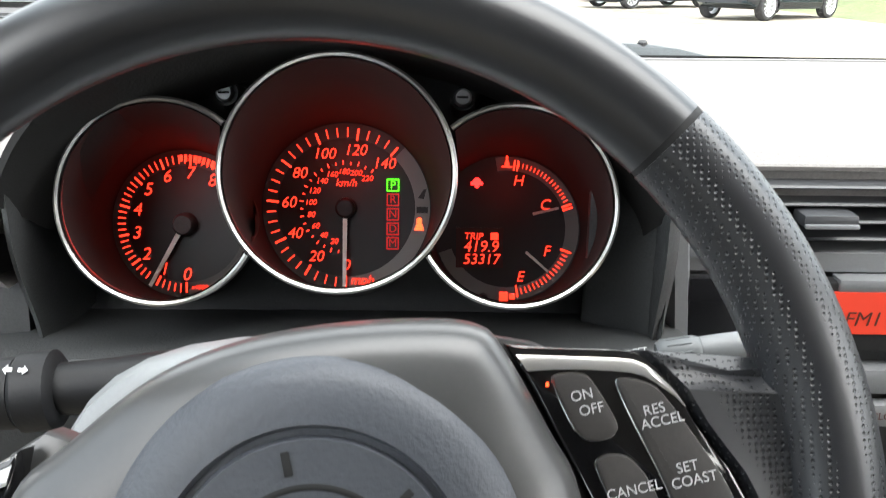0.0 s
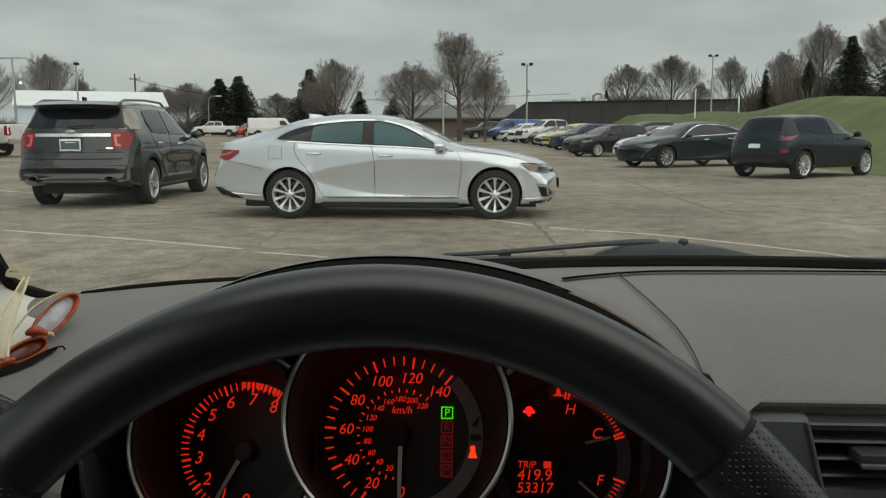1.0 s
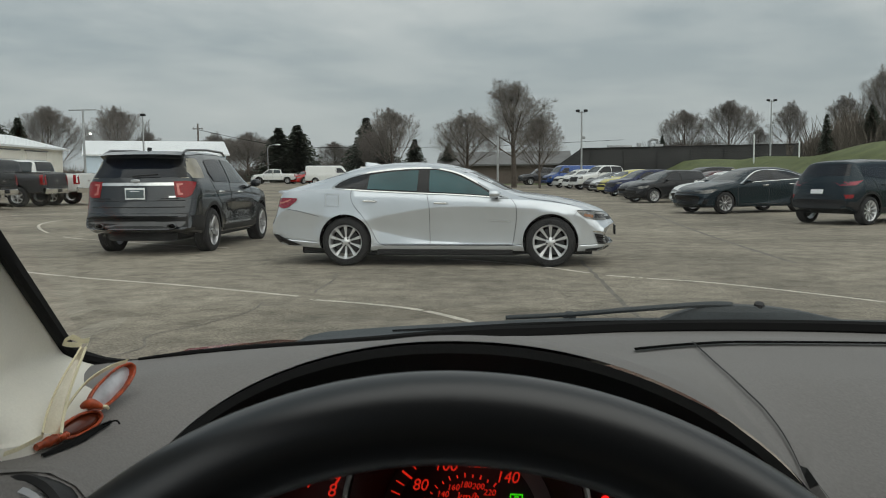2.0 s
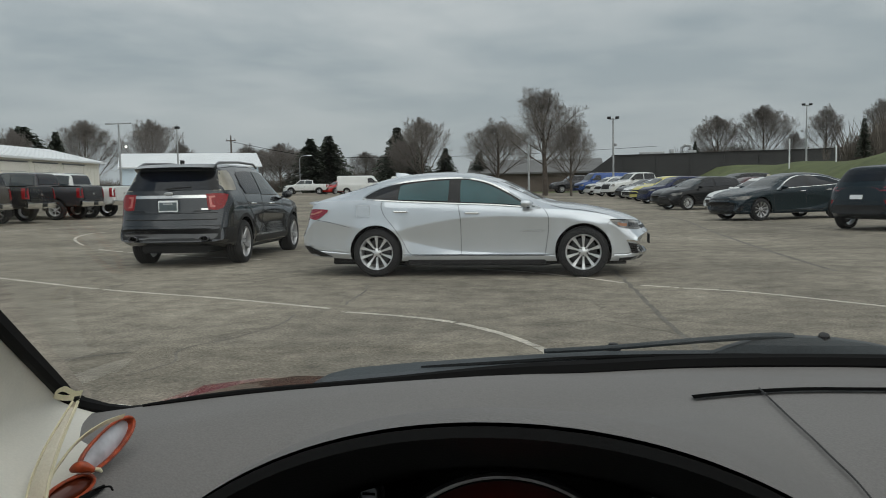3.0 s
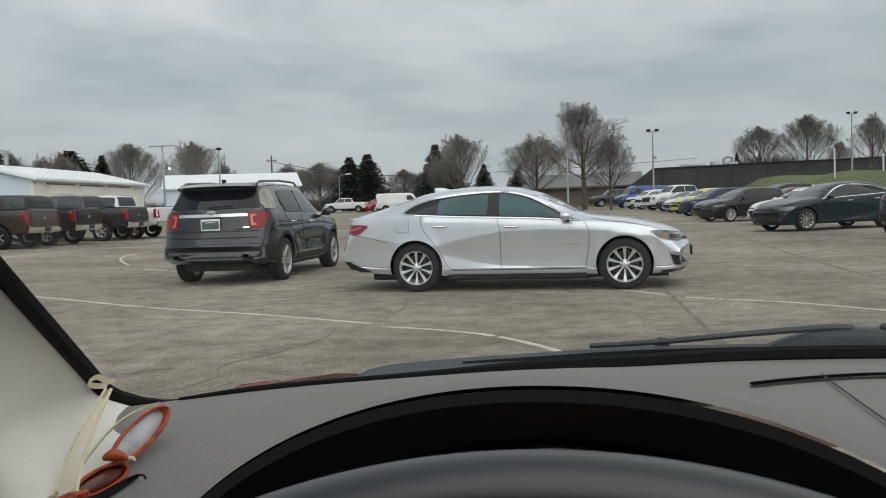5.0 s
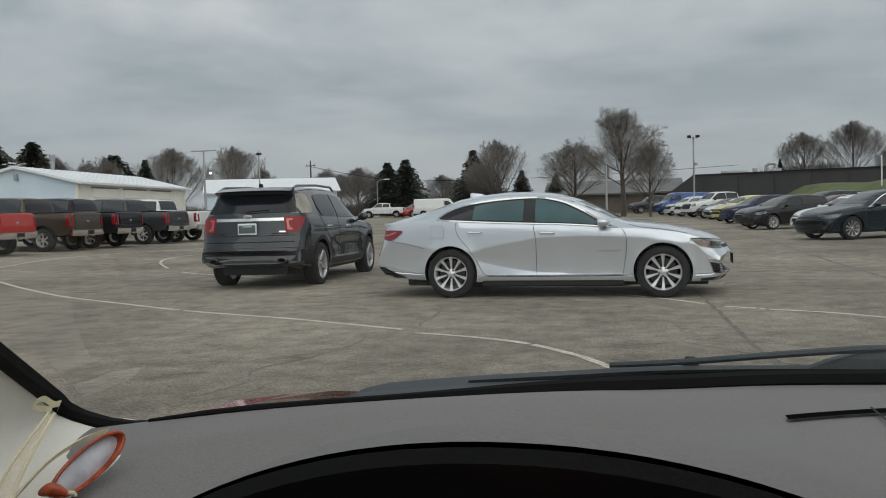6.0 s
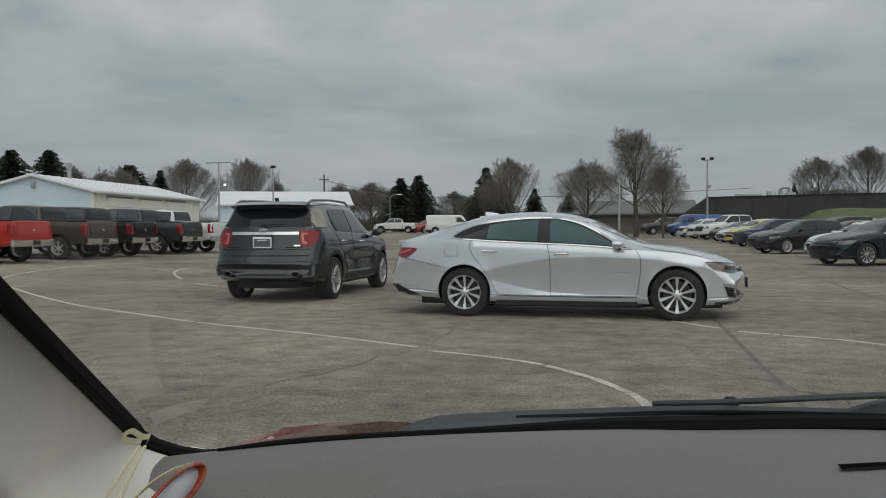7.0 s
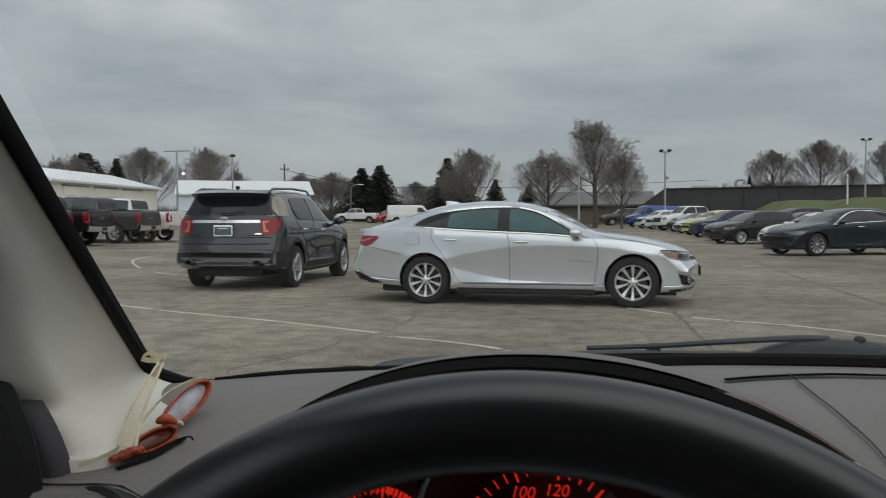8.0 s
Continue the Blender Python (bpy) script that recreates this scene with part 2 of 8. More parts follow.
def sedan_section(s, x):
    """A sedan's ring: rocker, lower flare, hollow door, shoulder crease, glasshouse."""
    zb, zs, zt, ws, wt = (soft(s[k], x, s.get("w", 0.05)) for k in ("bot", "belt", "top", "wid", "roof"))
    zs = min(zs, zt - 0.03)
    za, zl = min(soft(s["crease"], x, 0.08), zs - 0.03), soft(s["flare"], x, 0.06)
    door = step(-1.10, -0.78, x) * (1 - step(0.95, 1.12, x))
    zr = zb + 0.085
    zl = min(max(zl, zr + 0.03), za - 0.10)
    crown = min(0.10, 0.35 * (zt - zs))
    edge = zt - crown
    deep = 0.020 * door
    half = [(ws * 0.5, zb), (ws - 0.13, zb), (ws - 0.06, zb + 0.010), (ws - 0.034, zb + 0.045), (ws - 0.022 - 0.006 * door, zr - 0.004), (ws - 0.028 - 0.012 * door, zr + 0.010),
            (ws - 0.014, zr + 0.022), (ws - 0.010 - deep * 0.9, zl - 0.006), (ws - 0.010 - deep, zl + 0.010), (ws - 0.004 - deep * 0.55, zl + (za - zl) * 0.42),
            (ws + 0.004 - deep * 0.10, za - 0.035), (ws + 0.008, za - 0.006), (ws + 0.007, za + 0.012), (ws + 0.001, za + (zs - za) * 0.45), (ws - 0.006, za + (zs - za) * 0.75), (ws - 0.022, zs)]
    for k in (0.06, 0.2, 0.4, 0.6, 0.8, 0.94):
        half.append((ws - 0.03 + (wt - ws + 0.03) * (k ** 1.25), zs + (edge - zs) * k))
    half += [(wt - 0.012, edge + crown * 0.16), (wt - 0.05, edge + crown * 0.45), (wt - 0.14, edge + crown * 0.72), (wt * 0.62, edge + crown * 0.9), (wt * 0.3, zt - crown * 0.02)]
    swell = []
    for y, z in half:
        for ax in s["axles"]:
            d = math.hypot(x - ax, z - s["arch_z"]) - s["arch"]
            if y > ws - 0.10:
                y += 0.016 * math.exp(-(d / 0.055) ** 2)
        swell.append((y, z))
    return [(x, -y, z) for y, z in swell] + [(x, 0, zt)] + [(x, y, z) for y, z in reversed(swell)]


def section(s, x):
    if "crease" in s:
        return bowed(s, sedan_section(s, x))
    zb, zs, zt, ws, wt = (soft(s[k], x, s.get("w", 0.05)) for k in ("bot", "belt", "top", "wid", "roof"))
    zs = min(zs, zt - 0.03)
    bulge = s.get("bulge", 0.02) * (ws / max(v for _, v in s["wid"]))
    h = zs - zb
    crown = min(0.10, 0.35 * (zt - zs))
    edge = zt - crown
    door = s.get("hollow", 0.0) * step(s["axles"][1] + 0.25, s["axles"][1] + 1.15, x) * (1 - step(s["axles"][0] - 0.95, s["axles"][0] - 0.3, x))
    crease = 0.66
    half = [(ws * 0.5, zb), (ws - 0.12, zb), (ws - 0.045, zb + 0.02), (ws - 0.012, zb + 0.12 * h), (ws - 0.004 - door * 0.5, zb + 0.22 * h), (ws + bulge * 0.4 - door, zb + (crease - 0.22) * h),
            (ws + bulge * 0.9 - door * 0.35, zb + (crease - 0.05) * h), (ws + bulge, zb + crease * h), (ws + bulge * 0.45, zb + 0.86 * h), (ws - 0.022, zs)]
    for k in (0.06, 0.2, 0.4, 0.6, 0.8, 0.94):
        half.append((ws - 0.03 + (wt - ws + 0.03) * (k ** 1.25), zs + (edge - zs) * k))
    half += [(wt - 0.012, edge + crown * 0.16), (wt - 0.05, edge + crown * 0.45), (wt - 0.14, edge + crown * 0.72), (wt * 0.62, edge + crown * 0.9), (wt * 0.3, zt - crown * 0.02)]
    ring = [(x, -y, z) for y, z in half] + [(x, 0, zt)] + [(x, y, z) for y, z in reversed(half)]
    return bowed(s, ring) if "bow" in s else ring


def stations(s, fine):
    keys = sorted({x for k in ("top", "belt", "wid") for x, _ in s[k]})
    xs = set()
    for a, b in zip(keys, keys[1:]):
        n = max(1, math.ceil((b - a) / fine))
        xs |= {round(a + (b - a) * i / n, 4) for i in range(n + 1)}
    return sorted(xs)


def car_body(s, fine=0.09):
    """The painted shell, with wheel openings cut through its sides."""
    bm = loft([section(s, x) for x in stations(s, fine)])
    bmesh.ops.recalc_face_normals(bm, faces=bm.faces)
    me = bpy.data.meshes.new("body")
    bm.to_mesh(me)
    bm.free()
    cut = bmesh.new()
    for x in s["axles"]:
        for y in (-1, 1):
            m = pose(x, y * (s["track"] - 0.03), s["arch_z"], 90) @ Matrix.Diagonal((1, 1, 1, 1))
            bmesh.ops.create_cone(cut, cap_ends=True, segments=36, radius1=s["arch"], radius2=s["arch"], depth=0.52, matrix=m)
    cm = bpy.data.meshes.new("cutter")
    cut.to_mesh(cm)
    cut.free()
    me.materials.append(None)
    cm.materials.append(None)
    a, b = bpy.data.objects.new("body", me), bpy.data.objects.new("cutter", cm)
    scene.collection.objects.link(a)
    scene.collection.objects.link(b)
    mod = a.modifiers.new("arches", 'BOOLEAN')
    mod.object, mod.operation, mod.solver = b, 'DIFFERENCE', 'EXACT'
    out = bpy.data.meshes.new_from_object(a.evaluated_get(bpy.context.evaluated_depsgraph_get()))
    bpy.data.objects.remove(a)
    bpy.data.objects.remove(b)
    bm = bmesh.new()
    bm.from_mesh(out)
    # slot 1: arch and inner faces, coloured near-black to stand for shade
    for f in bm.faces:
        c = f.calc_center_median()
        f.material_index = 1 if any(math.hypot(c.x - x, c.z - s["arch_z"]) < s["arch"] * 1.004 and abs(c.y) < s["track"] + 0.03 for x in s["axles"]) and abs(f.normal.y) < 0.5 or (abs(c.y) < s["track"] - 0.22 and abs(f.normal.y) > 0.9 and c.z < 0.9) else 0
    tree = BVHTree.FromBMesh(bm)
    bm.to_mesh(out)
    bm.free()
    return out, tree


AIM = {"left": (lambda u, v: (u, 3, v), (0, -1, 0)), "right": (lambda u, v: (u, -3, v), (0, 1, 0)), "rear": (lambda u, v: (-5, u, v), (1, 0, 0)),
       "front": (lambda u, v: (5, u, v), (-1, 0, 0)), "top": (lambda u, v: (u, v, 4), (0, 0, -1)),
       "corner_left": (lambda u, v: (u * 0.7071 - 2.83, u * 0.7071 + 2.83, v), (0.7071, -0.7071, 0)), "corner_right": (lambda u, v: (u * 0.7071 - 2.83, -u * 0.7071 - 2.83, v), (0.7071, 0.7071, 0))}


def panel(tree, outline, side, off=0.004, grid=0.07, sink=0.02):
    """A thin panel that follows the body under a flat outline."""
    place, way = AIM[side]
    bm = bmesh.new()
    bm.faces.new([bm.verts.new((u, v, 0)) for u, v in outline])
    us, vs = [u for u, _ in outline], [v for _, v in outline]
    for axis, lo, hi in ((0, min(us), max(us)), (1, min(vs), max(vs))):
        n = int((hi - lo) / grid)
        for i in range(1, n + 1):
            co, no = [0, 0, 0], [0, 0, 0]
            co[axis], no[axis] = lo + (hi - lo) * i / (n + 1), 1
            bmesh.ops.bisect_plane(bm, geom=bm.verts[:] + bm.edges[:] + bm.faces[:], plane_co=co, plane_no=no)
    lost = []
    rim = [v for v in bm.verts if v.is_boundary]
    for v in bm.verts:
        hit, normal, _, _ = tree.ray_cast(Vector(place(v.co.x, v.co.y)), Vector(way))
        if hit is None:
            lost.append(v)
        else:
            v.co = hit - Vector(way) * off
    rim_edges = [e for e in bm.edges if e.is_boundary]
    if lost:
        bmesh.ops.delete(bm, geom=lost, context='VERTS')
        rim_edges = [e for e in bm.edges if e.is_boundary]
    if rim_edges and sink:
        res = bmesh.ops.extrude_edge_only(bm, edges=rim_edges)["geom"]
        bmesh.ops.translate(bm, vec=Vector(way) * sink, verts=[g for g in res if isinstance(g, bmesh.types.BMVert)])
    return bm


def band(tree, points, width, side, off=0.003, per=6):
    """A strip of quads that follows the body along a line."""
    place, way = AIM[side]
    pts = smooth_line([(u, v, 0) for u, v in points], per) if per > 1 else [Vector((u, v, 0)) for u, v in points]
    bm, rows = bmesh.new(), []
    for i, p in enumerate(pts):
        d = (pts[min(i + 1, len(pts) - 1)] - pts[max(i - 1, 0)]).normalized()
        n = Vector((-d.y, d.x, 0)) * width / 2
        row = []
        for q in (p + n, p - n):
            hit = tree.ray_cast(Vector(place(q.x, q.y)), Vector(way))[0]
            if hit is None:
                break
            row += [bm.verts.new(hit - Vector(way) * off), bm.verts.new(hit + Vector(way) * 0.012)]
        rows.append(row if len(row) == 4 else None)
    for a, b in zip(rows, rows[1:]):
        if a and b:
            bm.faces.new((a[0], b[0], b[2], a[2]))
            bm.faces.new((a[1], b[1], b[0], a[0]))
            bm.faces.new((a[2], b[2], b[3], a[3]))
    return bm


def rounded(points, per=5):
    return [(p.x, p.y) for p in smooth_line([(u, v, 0) for u, v in points], per, True)]


def mirrored(points):
    return [(-u, v) for u, v in points][::-1]


WHEELS = {}


def wheel_meshes(r, rim_r, width, style):
    key = (r, rim_r, width, style)
    if key in WHEELS:
        return WHEELS[key]
    turn = pose(0, 0, 0, -90)
    w = width / 2
    prof = [(rim_r, -w * 0.8), (rim_r + 0.01, -w), (r - 0.035, -w), (r - 0.012, -w * 0.86), (r, -w * 0.6)]
    for g in (-0.35, 0.0, 0.35):
        prof += [(r, w * (g - 0.08)), (r - 0.008, w * (g - 0.05)), (r - 0.008, w * (g + 0.05)), (r, w * (g + 0.08))]
    prof += [(r, w * 0.6), (r - 0.012, w * 0.86), (r - 0.035, w), (rim_r + 0.025, w * 1.02), (rim_r + 0.012, w), (rim_r, w * 0.8)]
    tyre = lathe(prof, 40, m=turn)
    rim = lathe([(rim_r, -w * 0.8), (rim_r - 0.012, 0), (rim_r - 0.014, w * 0.72), (rim_r + 0.006, w * 0.94), (rim_r + 0.012, w * 0.9), (rim_r, w * 0.7)], 40, m=turn)
    lathe([(0, w * 0.80), (0.03, w * 0.80), (0.036, w * 0.76), (0.062, w * 0.70), (0.066, w * 0.45), (0, w * 0.42)], 20, rim, turn)
    disc = lathe([(0.0, -0.01), (rim_r * 0.78, -0.01), (rim_r * 0.78, 0.012), (0.0, 0.012)], 28, m=turn)
    spokes = bmesh.new()
    count, twin, wide = style
    for i in range(count):
        for sgn in ((-1, 1) if twin else (0,)):
            a = 2 * math.pi * i / count + math.pi / 2
            spread = twin * sgn
            secs = []
            for f, ww, zz in (((0.16, 0.5, 0.66), (0.42, 0.62, 0.64), (0.72, 0.95, 0.74), (0.985, 1.35, 0.86)) if count == 10 else ((0.14, 1.0, 0.70), (0.45, 0.8, 0.66), (0.75, 0.75, 0.74), (0.985, 1.1, 0.86))):
                rad, ang = rim_r * f, a + spread * (0.55 + 0.45 * f) * (1 if f > 0.2 else 0.8)
                hw = wide * rim_r * ww / 2
                d, n = Vector((math.cos(ang), math.sin(ang), 0)), Vector((-math.sin(ang), math.cos(ang), 0))
                c = d * rad + Vector((0, 0, w * zz))
                secs.append([c - n * hw - Vector((0, 0, 0.018)), c - n * hw * 0.8, c + n * hw * 0.8, c + n * hw - Vector((0, 0, 0.018)), c - Vector((0, 0, 0.03))])
            base = len(spokes.verts)
            rings = [[spokes.verts.new(turn @ p) for p in sec] for sec in secs]
            for p, q in zip(rings, rings[1:]):
                for k in range(5):
                    spokes.faces.new((p[k], p[(k + 1) % 5], q[(k + 1) % 5], q[k]))
    for i in range(5):
        a = 2 * math.pi * i / 5 + 0.3
        bmesh.ops.create_cone(disc, cap_ends=True, segments=8, radius1=0.013, radius2=0.011, depth=0.02, matrix=turn @ pose(0.052 * math.cos(a), 0.052 * math.sin(a), w * 0.72))
    WHEELS[key] = []
    for name, bm in (("tyre", tyre), ("rim", rim), ("spokes", spokes), ("brake_disc", disc)):
        bmesh.ops.recalc_face_normals(bm, faces=bm.faces)
        me = bpy.data.meshes.new(name)
        bm.to_mesh(me)
        bm.free()
        me.polygons.foreach_set("use_smooth", [True] * len(me.polygons))
        me.set_sharp_from_angle(angle=radians(40))
        WHEELS[key].append((name, me))
    return WHEELS[key]


def add_wheels(car, s, alloy):
    for x in s["axles"]:
        for y in (-1, 1):
            hub = None
            for name, me in wheel_meshes(s["tyre"], s["rim"], s["tread"], s["spokes"]):
                mat = {"tyre": RUBBER, "rim": alloy, "spokes": alloy, "brake_disc": BRAKE_IRON}[name]
                if not me.materials:
                    me.materials.append(mat)
                ob = new("wheel" if hub is None else name, me)
                ob.material_slots[0].link = 'OBJECT'
                ob.material_slots[0].material = mat
                if hub is None:
                    ob.parent = car
                    ob.matrix_local = pose(x, y * (s["track"] - s["tread"] / 2), s["tyre"], 0, 0, 0 if y > 0 else 180)
                    ob["label"] = "black tyre on an alloy wheel"
                    hub = ob
                else:
                    ob.parent = hub


BODIES = {}


def body_of(s):
    key = s["key"]
    if key not in BODIES:
        BODIES[key] = car_body(s, s.get("fine", 0.09))
    return BODIES[key]


def mirror_cap(car, s, paint_mat, y_side):
    x, z = s["mirror"]
    w = soft(s["wid"], x) + 0.09
    bm = bmesh.new()
    bmesh.ops.create_uvsphere(bm, u_segments=14, v_segments=9, radius=1.0)
    bmesh.ops.transform(bm, matrix=pose(x, y_side * w, z, 0, 0, 12 * y_side) @ Matrix.Diagonal((*s.get("mirror_size", (0.075, 0.115, 0.075)), 1)), verts=bm.verts)
    bmesh.ops.bisect_plane(bm, geom=bm.verts[:] + bm.edges[:] + bm.faces[:], plane_co=(x - 0.05, 0, 0), plane_no=(-1, 0, 0), clear_outer=True)
    bmesh.ops.holes_fill(bm, edges=[e for e in bm.edges if e.is_boundary])
    ob = part("mirror", bm, paint_mat, car)
    part("mirror_foot", tube([(x + 0.02, y_side * (w - 0.04), z - 0.03), (x + 0.03, y_side * (w - 0.13), z - 0.06)], 0.022, 8), BLACK_PLASTIC, ob)


def vehicle(s, name, label, category, paint_mat, m, alloy=ALLOY, group="", glass=None, extra=None):
    """One vehicle with shell, glass, lamps, trim, mirrors and wheels."""
    car = thing(name, label, category, m, group)
    me, tree = body_of(s)
    body = mesh_part("body", me.copy(), [], car)
    slots = [f.material_index for f in me.polygons]
    body.data.materials.clear()
    for mt in (paint_mat, RECESS_SHADE):
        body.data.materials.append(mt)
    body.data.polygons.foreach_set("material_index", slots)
    for side in ("left", "right"):
        for nm, outline, mt in s.get("sides", ()):
            part(nm, panel(tree, rounded(outline, 4) if nm in ("side_window", "headlight", "tail_light", "fuel_flap") and s is SEDAN else outline, side, s.get("off", 0.005) + (0.007 if nm in ("side_window", "bumper_insert", "fog_recess", "tail_light", "headlight") else 0.002), 0.04 if s is SEDAN else 0.07), (glass or mt) if nm == "side_window" else (mt or paint_mat), car)
        for nm, line, width, mt in s.get("bands", ()):
            part(nm, band(tree, line, width, side, 0.013 if nm in ("window_trim", "window_sill_trim") else 0.006 if nm == "arch_lip" else 0.009 if nm == "bumper_crease" else 0.003, 6 if nm != "arch_lip" else 2), mt or paint_mat, car)
    for side in ("front", "rear"):
        for nm, outline, mt in s.get(side, ()):
            whole = max(abs(u) for u, _ in outline) * 2 > 0 and min(u for u, _ in outline) < -0.02
            for o in ([outline] if whole else [outline, mirrored(outline)]):
                part(nm, panel(tree, o, side, s.get("off", 0.005) + (0.008 if nm in ("skid_plate", "exhaust_surround", "tail_light_core", "plate") else 0.0), 0.09), mt or paint_mat, car)
        for nm, line, width, mt in s.get(side + "_bands", ()):
            part(nm, band(tree, line, width, side, 0.006, 24), mt, car)
    for x, z in s.get("handles", ()):
        for y in (-1, 1):
            hit = tree.ray_cast(Vector((x, 3 * y, z)), Vector((0, -y, 0)))[0]
            if hit:
                part("door_handle", tube([(x - 0.1, hit.y, z), (x - 0.085, hit.y + 0.028 * y, z + 0.004), (x + 0.085, hit.y + 0.028 * y, z), (x + 0.1, hit.y, z - 0.004)], [0.010, 0.014, 0.014, 0.010], 8), s.get("handle_mat") or paint_mat, car)
    for y in (-1, 1):
        mirror_cap(car, s, s.get("mirror_mat") or paint_mat, y)
    add_wheels(car, s, alloy)
    if extra:
        extra(car, tree)
    return car


def arch_line(s, x, grow=0.018, lo=-12, hi=192):
    r = s["arch"] + grow
    return [(x + r * math.cos(radians(a)), s["arch_z"] + r * math.sin(radians(a))) for a in range(lo, hi, 12)]


SEDAN = dict(key="sedan", fine=0.045, axles=(1.485, -1.345), track=0.915, arch=0.372, arch_z=0.345, tyre=0.335, rim=0.230, tread=0.235, spokes=(10, 0.0, 0.175), bow=((-2.05, -2.50, 0.13), (1.75, 2.36, 0.24)),
             top=((-2.52, 0.60), (-2.50, 0.68), (-2.46, 0.74), (-2.425, 0.80), (-2.41, 0.93), (-2.385, 1.02), (-2.30, 1.055), (-2.08, 1.115), (-1.88, 1.175), (-1.70, 1.228), (-1.50, 1.295), (-1.32, 1.358), (-1.0, 1.413), (-0.72, 1.437), (-0.44, 1.441), (-0.16, 1.426), (0.0, 1.408), (0.165, 1.372), (0.383, 1.304), (0.653, 1.178), (0.868, 1.050), (1.0, 1.000), (1.3, 0.968), (1.56, 0.927), (1.82, 0.871), (2.05, 0.812), (2.2, 0.748), (2.28, 0.69), (2.33, 0.62), (2.36, 0.54)),
             belt=((-2.52, 0.55), (-2.44, 0.74), (-2.38, 0.98), (-2.2, 1.04), (-1.9, 1.065), (-1.5, 1.070), (-1.22, 1.045), (-0.82, 1.020), (-0.2, 0.990), (0.47, 0.955), (0.93, 0.918), (1.3, 0.895), (1.7, 0.845), (2.05, 0.755), (2.25, 0.655), (2.36, 0.50)),
             wid=((-2.52, 0.78), (-2.40, 0.845), (-2.2, 0.875), (-1.8, 0.900), (-1.3, 0.905), (0.0, 0.905), (1.2, 0.905), (1.8, 0.890), (2.1, 0.865), (2.28, 0.83), (2.36, 0.78)),
             roof=((-2.52, 0.60), (-2.38, 0.70), (-1.9, 0.68), (-1.4, 0.62), (-1.0, 0.60), (-0.5, 0.595), (0.2, 0.61), (0.6, 0.66), (1.0, 0.75), (1.6, 0.77), (2.1, 0.73), (2.36, 0.60)),
             bot=((-2.52, 0.44), (-2.48, 0.36), (-2.40, 0.29), (-2.1, 0.262), (-1.76, 0.238), (-0.95, 0.205), (1.1, 0.203), (1.88, 0.200), (2.28, 0.205), (2.32, 0.23), (2.36, 0.36)),
             crease=((-2.52, 0.62), (-2.30, 0.80), (-2.0, 0.760), (-1.66, 0.700), (-1.3, 0.675), (-1.0, 0.640), (-0.82, 0.693), (-0.55, 0.742), (-0.15, 0.806), (0.4, 0.822), (1.0, 0.800), (1.5, 0.770), (2.0, 0.66), (2.36, 0.46)),
             flare=((-2.52, 0.50), (-1.1, 0.52), (-0.89, 0.487), (-0.56, 0.408), (-0.15, 0.345), (0.5, 0.318), (1.1, 0.305), (2.36, 0.30)), mirror=(0.73, 0.995), mirror_size=(0.105, 0.115, 0.058), mirror_foot=BLACK_PLASTIC)
SEDAN["sides"] = (
    ("window_surround", rounded([(-1.50, 1.094), (-1.42, 1.168), (-1.25, 1.242), (-0.98, 1.297), (-0.58, 1.334), (-0.26, 1.343), (-0.05, 1.329), (0.20, 1.267), (0.45, 1.149), (0.70, 1.008), (0.90, 0.936), (0.47, 0.976), (0.11, 0.999), (-0.2, 1.011), (-0.82, 1.042), (-1.22, 1.066), (-1.42, 1.080)], 4), GLOSS_BLACK),
    ("quarter_window", [(-1.40, 1.110), (-1.30, 1.175), (-1.20, 1.220), (-1.06, 1.252), (-1.06, 1.080), (-1.25, 1.090)], GLASS_BLACK),
    ("side_window", [(-1.03, 1.070), (-1.03, 1.12), (-1.03, 1.24), (-1.0, 1.262), (-0.7, 1.302), (-0.37, 1.318), (-0.345, 1.30), (-0.335, 1.05), (-0.36, 1.036), (-0.7, 1.052), (-0.99, 1.064)], GLASS_TEAL),
    ("side_window", [(-0.155, 1.030), (-0.165, 1.06), (-0.185, 1.30), (-0.165, 1.322), (-0.05, 1.312), (0.17, 1.255), (0.42, 1.139), (0.64, 1.012), (0.77, 0.966), (0.74, 0.958), (0.47, 0.984), (0.1, 1.009), (-0.12, 1.020)], GLASS_TEAL),
    ("headlight", [(1.824, 0.760), (1.84, 0.758), (2.0, 0.748), (2.20, 0.722), (2.235, 0.700), (2.24, 0.655), (2.20, 0.622), (1.983, 0.650), (1.90, 0.692)], LENS_CLEAR),
    ("tail_light", [(-2.36, 0.905), (-2.28, 0.950), (-2.06, 0.945), (-2.03, 0.932), (-2.06, 0.890), (-2.20, 0.803), (-2.32, 0.835)], LENS_DARKRED),
    ("fuel_flap", [(-1.615, 0.985), (-1.60, 0.993), (-1.45, 0.993), (-1.436, 0.98), (-1.436, 0.85), (-1.45, 0.838), (-1.60, 0.838), (-1.615, 0.85)], None),
    ("bumper_insert", [(-2.43, 0.43), (-2.35, 0.435), (-2.20, 0.371), (-1.955, 0.268), (-2.0, 0.245), (-2.35, 0.262), (-2.44, 0.33)], BLACK_PLASTIC),
    ("fog_recess", [(2.065, 0.455), (2.20, 0.425), (2.250, 0.390), (2.262, 0.300), (2.120, 0.312)], BLACK_PLASTIC),
    ("air_dam", [(1.95, 0.243), (2.27, 0.272), (2.27, 0.225), (1.95, 0.212)], BLACK_PLASTIC),
)
